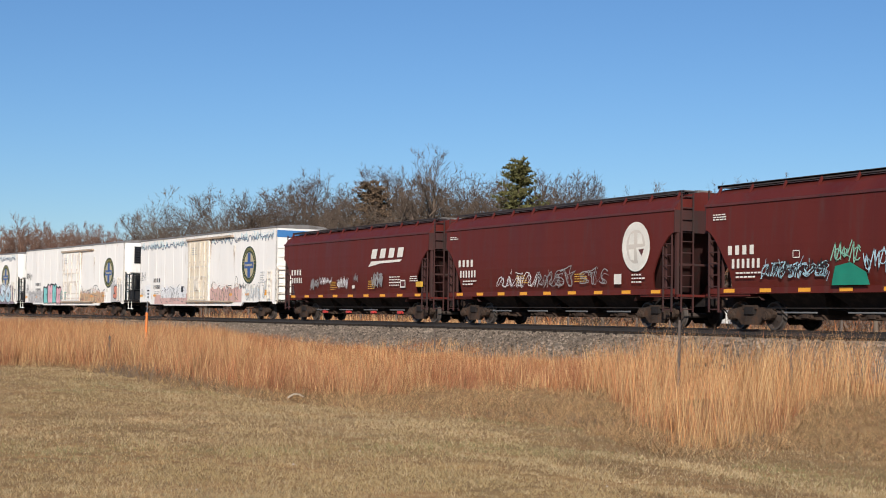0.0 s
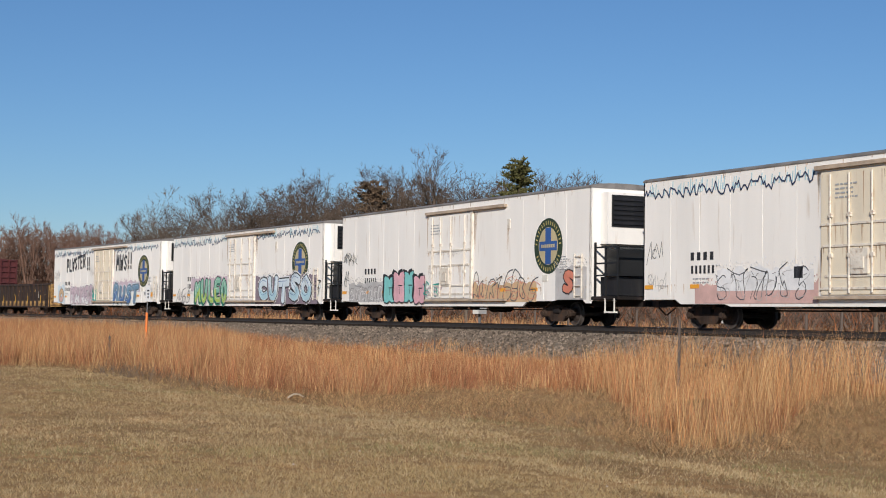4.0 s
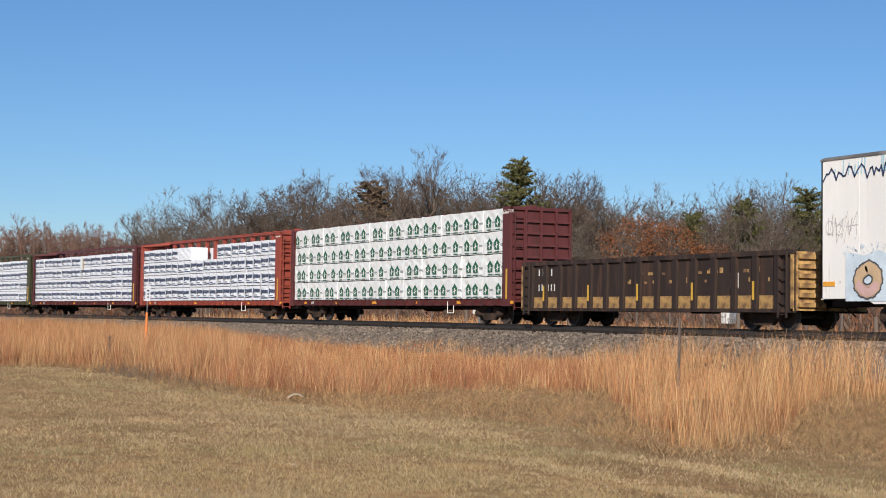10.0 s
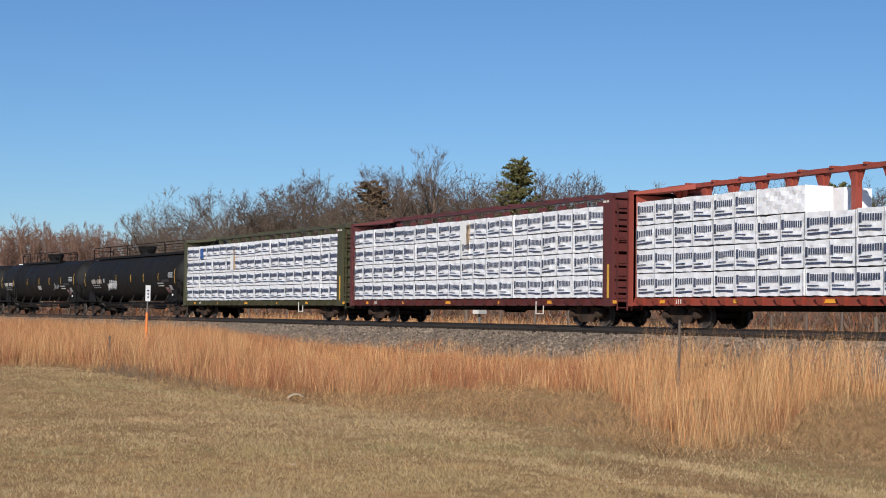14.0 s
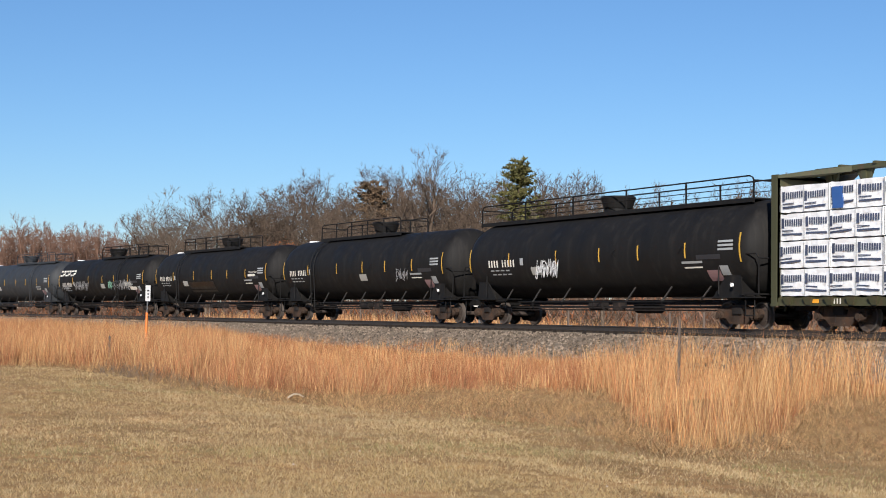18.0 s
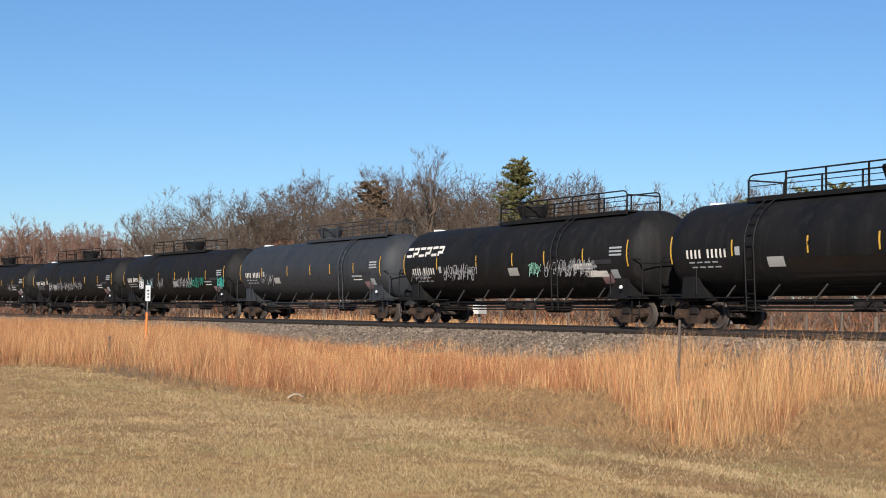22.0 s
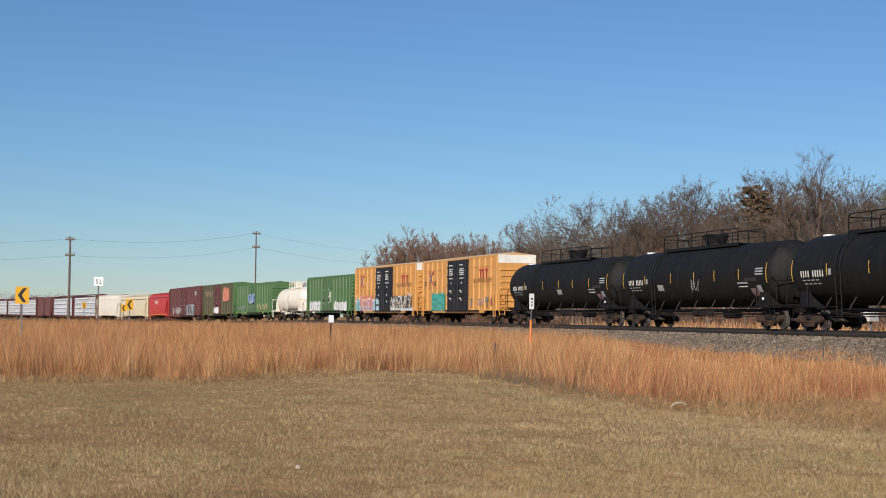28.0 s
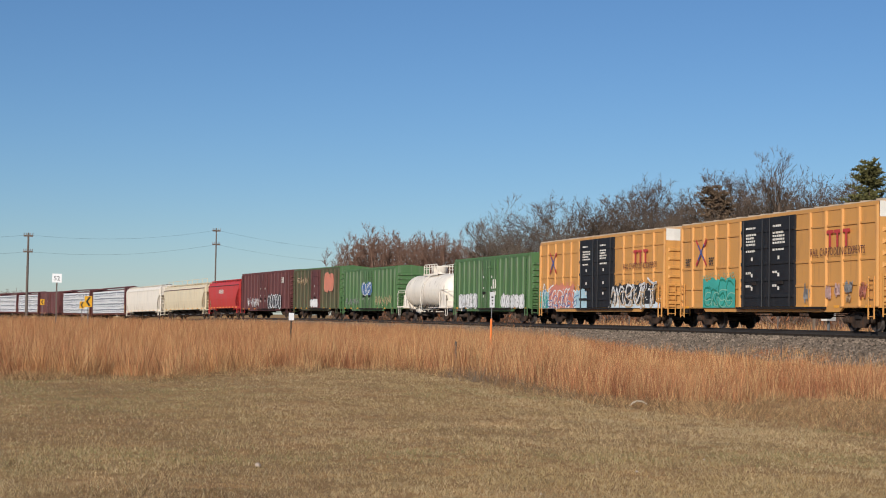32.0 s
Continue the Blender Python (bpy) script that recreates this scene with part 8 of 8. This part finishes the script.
    tanks = [(T(0), black_tank, "long black pressure tank car with a railed top platform", (-9.6, 8.8), -0.2, None), (T(1), black_tank, "black pressure tank car with white stencils", (-5.9, 3.4), 0.3, -5.0),
             (T(2), black_tank, "black pressure tank car with a dark repainted patch", (-6.0, 3.3), 0.3, -4.8), (T(3), black_tank, "black tank car with a white logo and scrawled tags", (-1.5, 7.9), -0.1, 4.3),
             (T(4), grey_tank, "dark grey tank car with faint stencils", (-1.4, 8.2), 0.0, 4.9), (T(5), black_tank, "black tank car covered in pale spray tags", (-5.4, 4.0), 0.35, -4.4),
             (T(6), black_tank, "black tank car with a row of faint tags", (-5.5, 4.6), 0.2, -4.6), (T(7), black_tank, "black pressure tank car with yellow marker stripes", (-5.4, 4.4), 0.3, -4.6),
             (T(8), black_tank, "black tank car with a railed top platform", (-5.0, 4.4), 0.2, -4.4), (T(9), black_tank, "black pressure tank car next to the yellow boxcars", (-4.6, 4.4), 0.3, -4.2)]
    for i, (s0, paint, lab, deck, valve, stairs) in enumerate(tanks):
        car = tank_car(s0, paint, lab, 90 + i, deck=deck, valve=valve, stairs=stairs)
        rnd = random.Random(300 + i)
        if i == 3:
            for k in range(6):
                on_tank(part("logo", Shape().bar(-8.9 + 0.62 * k, -8.9 + 0.62 * k + 0.14, 3.0, 3.45, -1.6).bar(-8.9 + 0.62 * k, -8.9 + 0.62 * k + 0.5, 3.33, 3.45, -1.6).bar(-8.54 + 0.62 * k, -8.40 + 0.62 * k, 3.1 if k % 2 else 3.0, 3.45, -1.6).bar(-8.9 + 0.62 * k, -8.9 + 0.62 * k + 0.5, 3.0 + 0.1 * (k % 2), 3.12 + 0.1 * (k % 2), -1.6), letter_white, car, "white company logo as plain blocks" if k == 0 else ""))
        left = -7.5 if i == 0 else -8.25
        low = 2.36 if i != 3 else 2.18
        for k in range(10):
            if k != 4:
                tank_print(car, left + 0.225 * k, low, 0.105, 0.29, letter_white, name="car_number", label="white car number as plain bars" if k == 0 else "")
        for q in range(2):
            for k in range(4):
                tank_print(car, left + 0.1 + 0.42 * k + 0.1 * q, low - 0.16 - 0.16 * q, 0.30, 0.05, print_grey)
        tank_print(car, left + 2.6, low + 0.05, 0.25, 0.28, print_grey, name="stencil_box")
        tank_print(car, 0.5 if i % 2 else -4.1, 2.0, 0.8, 0.32, surface("pale placard", (0.33, 0.33, 0.20) if i == 1 else (0.36, 0.35, 0.32), 0.5), name="placard")
        tank_print(car, 5.95, 2.20, 1.15, 0.08, print_grey)
        tank_print(car, 6.05, 2.04, 1.0, 0.05, letter_white)
        tank_print(car, 7.2, 1.60, 0.7, 0.36, surface("pink placard", (0.34, 0.20, 0.20), 0.5), name="placard")
        tank_print(car, 7.95, 1.78, 0.45, 0.32, print_grey, name="placard")
        for q in range(3):
            tank_print(car, 8.0, 2.86 - 0.13 * q, 0.8, 0.07, print_grey)
        tank_print(car, 6.8, 2.32, 1.3, 0.16, letter_black, name="repaint_patch")
        if i == 2:
            tank_print(car, -3.1, 1.35, 4.2, 0.9, surface("fresh black patch", (0.006, 0.006, 0.0065), 0.4, var=0.2), name="repaint_patch", label="fresh darker repainted patch")
            lettering("lettering", "NON-ODORIZED", 0.11, letter_white, car, 6.7, -1.6, 2.66)
            on_tank(car.children[-1])
            tank_print(car, 6.6, 2.46, 1.05, 0.13, letter_white)
        if i == 3:
            for q in range(2):
                tank_print(car, 5.5 + 0.9 * q, 2.15 - 0.3 * q, 1.3, 0.22, letter_white, label="white painted-over patch")
        tags = {0: (("white", -3.6, 1.6, 4, 0.05), ("grey", -3.5, 1.5, 3, 0.04)), 1: (("grey", 4.6, 1.3, 3, 0.035),), 3: (("grey", -5.1, 3.0, 7, 0.05), ("grey", -8.3, 1.8, 3, 0.03), ("grey", 3.4, 3.6, 7, 0.04), ("grey", 4.6, 2.4, 4, 0.03), ("mint", 2.2, 0.9, 2, 0.04)), 4: (("grey", -6.0, 2.0, 2, 0.04),),
                5: (("white", -5.8, 0.8, 3, 0.08), ("sky", -4.4, 1.2, 2, 0.04), ("grey", -2.2, 1.0, 2, 0.05), ("grey", 0.6, 3.4, 6, 0.045), ("green", 3.2, 2.8, 4, 0.05), ("teal", 8.2, 1.0, 3, 0.08)),
                6: (("white", -5.2, 0.8, 2, 0.06), ("grey", -4.2, 7.0, 8, 0.05)), 8: (("grey", 0.5, 1.0, 2, 0.05),), 7: (("grey", 5.0, 2.0, 2, 0.04),)}
        for paint2, x, w, count, line in tags.get(i, ()):
            scrawl(car, x, x + w, 1.85, 2.6, -1.6, paint2, 400 + i * 7 + count, count, line)
            on_tank(car.children[-1])
        marker = new("marker_light", Shape().tube((0, 0, 0), (0, -0.05, 0), 0.07, n=10).made("marker", sign_white))
        marker.matrix_basis = pose(8.6, -1.45, 1.45)
        marker.parent = car

    car = boxcar(-357.1, orange_paint, "yellow-orange high-cube boxcar with tall black double doors", 18.5, 5.14, 14, door_black, (-2.4, 2.7), 1, 5, white_end=True, chords=(1.9, 2.9, 4.35))
    DW = -1.62
    hazed(car, -6.5, -3.0, 0.98, 2.5, DW - 0.012, "teal", 101, "solid teal sprayed patch")
    tangle(car, -6.3, -3.4, 1.0, 2.35, DW - 0.016, "green", 102, 4, 0.09, second="mint")
    for k, (x, w) in enumerate(((5.4, 0.55), (6.0, 0.55), (6.7, 0.55))):
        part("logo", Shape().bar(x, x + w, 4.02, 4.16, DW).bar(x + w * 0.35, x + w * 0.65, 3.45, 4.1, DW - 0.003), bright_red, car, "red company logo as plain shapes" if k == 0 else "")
    lettering("lettering", "RAIL CARPOOLING EXPERTS", 0.34, oxide, car, 4.05, DW - 0.005, 3.12, "dark red slogan", 0.72)
    s = Shape().line([(-7.35, 3.1), (-6.2, 4.3)], 0.14, DW, 0).line([(-6.2, 3.1), (-7.35, 4.3)], 0.14, DW - 0.003, 0).line([(-7.1, 3.35), (-6.45, 4.05)], 0.1, DW - 0.005, 1).line([(-6.45, 3.35), (-7.1, 4.05)], 0.1, DW - 0.006, 1)
    part("road_emblem", s, [bright_red, blue_paint], car, "crossed red and blue emblem")
    for x in (-8.6, -5.9):
        small_print(car, x, 3.35, DW, letter_black, 3, 0.6, 0.07, 0.14, seed=5)
    for x in (-1.9, 0.7):
        small_print(car, x, 4.55, -1.635, letter_white, 8, 1.1, 0.09, 0.15, seed=int(x * 10))
        small_print(car, x, 2.5, -1.635, letter_white, 3, 0.5, 0.1, 0.3, seed=int(x * 10) + 1)
    for x0, x1, z0, z1, ink in ((3.5, 4.0, 1.2, 2.0, "grey"), (5.3, 5.75, 1.3, 1.9, "rose"), (6.1, 6.5, 1.4, 2.0, "rose"), (6.9, 7.4, 1.55, 2.05, "grey"), (7.0, 7.3, 1.2, 1.5, "sand"), (8.0, 8.5, 1.3, 1.95, "coral")):
        scrawl(car, x0, x1, z0, z1, DW, ink, int(x0 * 10), 3, 0.10, "faded spray tag")
    car = boxcar(-377.7, orange_paint, "yellow-orange high-cube boxcar with coral, teal and black spray pieces", 18.5, 5.14, 14, door_black, (-2.4, 2.7), 2, 5, white_end=True, chords=(1.9, 2.9, 4.35))
    hazed(car, -9.1, -1.2, 0.98, 2.2, DW - 0.012, "sky", 103, "pale blue sprayed cloud")
    hazed(car, -7.4, -3.2, 1.0, 2.55, DW - 0.016, "coral", 105, "coral sprayed cloud")
    hazed(car, -9.2, -7.6, 1.0, 1.9, DW - 0.016, "teal", 106, "teal sprayed patch")
    tangle(car, -8.6, -2.6, 1.0, 2.5, DW - 0.02, "white", 107, 7, 0.09, second="blue")
    hazed(car, 2.5, 8.3, 1.2, 2.4, DW - 0.012, "black", 104, "black sprayed cloud")
    tangle(car, 2.4, 8.2, 1.0, 2.6, DW - 0.02, "white", 109, 6, 0.12, second="sand")
    hazed(car, 2.4, 8.9, 0.98, 1.4, DW - 0.008, "pale", 108, "pale sprayed cloud along the lower side")
    for k, x in enumerate((5.4, 6.05, 6.7)):
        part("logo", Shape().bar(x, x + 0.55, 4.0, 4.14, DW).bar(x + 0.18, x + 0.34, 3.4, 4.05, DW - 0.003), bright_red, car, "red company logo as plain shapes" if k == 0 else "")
    lettering("lettering", "RAIL CARPOOLING EXPERTS", 0.34, oxide, car, 4.05, DW - 0.005, 3.12, "dark red slogan", 0.72)
    s = Shape().line([(-7.35, 3.2), (-6.3, 4.4)], 0.14, DW, 0).line([(-6.3, 3.2), (-7.35, 4.4)], 0.14, DW - 0.003, 0).line([(-7.1, 3.45), (-6.5, 4.15)], 0.1, DW - 0.005, 1).line([(-6.5, 3.45), (-7.1, 4.15)], 0.1, DW - 0.006, 1)
    part("road_emblem", s, [bright_red, blue_paint], car, "crossed red and blue emblem")
    for x in (-1.9, 0.7):
        small_print(car, x, 4.55, -1.635, letter_white, 8, 1.1, 0.09, 0.15, seed=int(x * 10) + 3)
    car = boxcar(-396.5, green_paint, "green ribbed boxcar with white graffiti along its bottom", 15.2, 4.55, 14, green_paint, (-1.6, 1.7), 3, 4, chords=())
    letter_piece(car, -6.4, -2.4, 1.0, 2.0, DW, 5, "white", "grey", 111, line=0.06)
    letter_piece(car, 2.6, 6.8, 1.0, 1.9, DW, 5, "white", "grey", 112, line=0.06)
    part("white_board", Shape().box(0.9, 1.5, -1.65, -1.63, 1.9, 3.0), letter_white, car)
    tank_car(-412.0, chalk_paint, "short white tank car with a railed top platform", 130, long=10.6, r=1.36, mid=2.36, deck=(-1.6, 1.6), valve=0.0, stairs=0.0, pitch=13.6, stripes=0)
    car = boxcar(-426.3, green_paint, "green ribbed boxcar with a blue sprayed door", 14.9, 4.5, 14, green_paint, (-1.6, 1.7), 4, 4, chords=())
    letter_piece(car, -1.3, 1.4, 2.2, 3.3, -1.69, 2, "blue", "white", 113, line=0.08)
    scrawl(car, -6.6, -2.2, 1.2, 2.0, DW, "grey", 114, 5, 0.08)
    scrawl(car, 2.4, 6.6, 1.2, 2.1, DW, "sand", 115, 5, 0.07)
    car = boxcar(-442.6, olive_paint, "weathered olive and rust boxcar with faded letters", 14.9, 4.9, 12, oxide, (-1.3, 1.6), 5, 4, end_paint=green_paint, chords=())
    letter_piece(car, 3.2, 5.8, 2.6, 4.4, DW, 2, "coral", "coral", 116, line=0.05)
    letter_piece(car, -1.2, 1.2, 1.1, 1.9, -1.69, 3, "white", "white", 117, line=0.05)
    scrawl(car, -6.2, -2.2, 3.4, 4.2, DW, "sand", 118, 4, 0.09)
    car = boxcar(-460.8, oxide, "dark oxide red boxcar with white graffiti", 17.7, 4.95, 14, oxide, (-1.6, 1.7), 6, 4, chords=())
    letter_piece(car, 1.6, 6.4, 1.0, 2.5, DW, 5, "black", "white", 119, line=0.1)
    scrawl(car, -6.4, -1.2, 1.1, 2.4, DW, "white", 120, 5, 0.09)
    blocks(car, "car_number", 6.2, 3.7, 0.6, 3, DW, letter_white, 0.5, 0.2)
    hopper(-477.2, bright_red, "bright red covered hopper", long=12.6, top=4.5, bays=2, seed=7)
    blocks(CARS[-1][0], "logo", -1.5, 2.9, 0.5, 5, -1.63, letter_white, 0.6, 0.2)
    hopper(-495.0, cream_paint, "long cream covered hopper with roof railings", long=19.6, top=4.45, bays=4, seed=8, rail=True)
    hopper(-517.0, chalk_paint, "white curved-side covered hopper", long=19.4, top=4.75, bays=3, seed=9)
    centerbeam(-539.2, maroon, "maroon centre-beam flat car with wrapped lumber", wrap_white, 85, 4, 8, "bars")
    centerbeam(-564.0, maroon, "maroon centre-beam flat car with white lumber packs", wrap_white, 86, 4, 8, "bars")
    boxcar(-588.0, oxide, "dark oxide red boxcar far down the train", 17.6, 4.85, 14, oxide, (-1.6, 1.7), 8, 4, chords=())
    for i in range(4):
        centerbeam(-611.0 - 24.6 * i, maroon, "far maroon centre-beam flat car with white lumber packs", wrap_white, 87 + i, 4, 8, "bars")


build_ground()
build_track()
build_stones()
build_trees()
build_grass()
build_roadside()
build_train()


# ---- movement ----
def motions():
    """The train rolls along the track at a steady pace, and its wheels turn with it."""
    times = [2.0 * i for i in range(17)]
    for car, s0, half, sets in CARS:
        walk(car, [(t, car_pose(s0, t, half)) for t in times])
        near = [k / FPS for k in range(0, 32 * FPS + 1) if -95 < s0 + train_at(k / FPS) < 2]
        if not near:
            continue
        near = [t for t in [0.0] if t < near[0]] + near + [t for t in [32.0] if t > near[-1]]
        for ws in sets:
            x = ws.matrix_basis.translation.x
            rows = []
            for t in near:
                inside = min(max(t, near[1 if near[0] == 0.0 and len(near) > 1 else 0]), near[-2] if near[-1] == 32.0 and len(near) > 1 else near[-1])
                rows.append((t, pose(x, 0, 0.457) @ Matrix.Rotation(train_at(inside) / 0.457, 4, "Y")))
            walk(ws, rows)


motions()
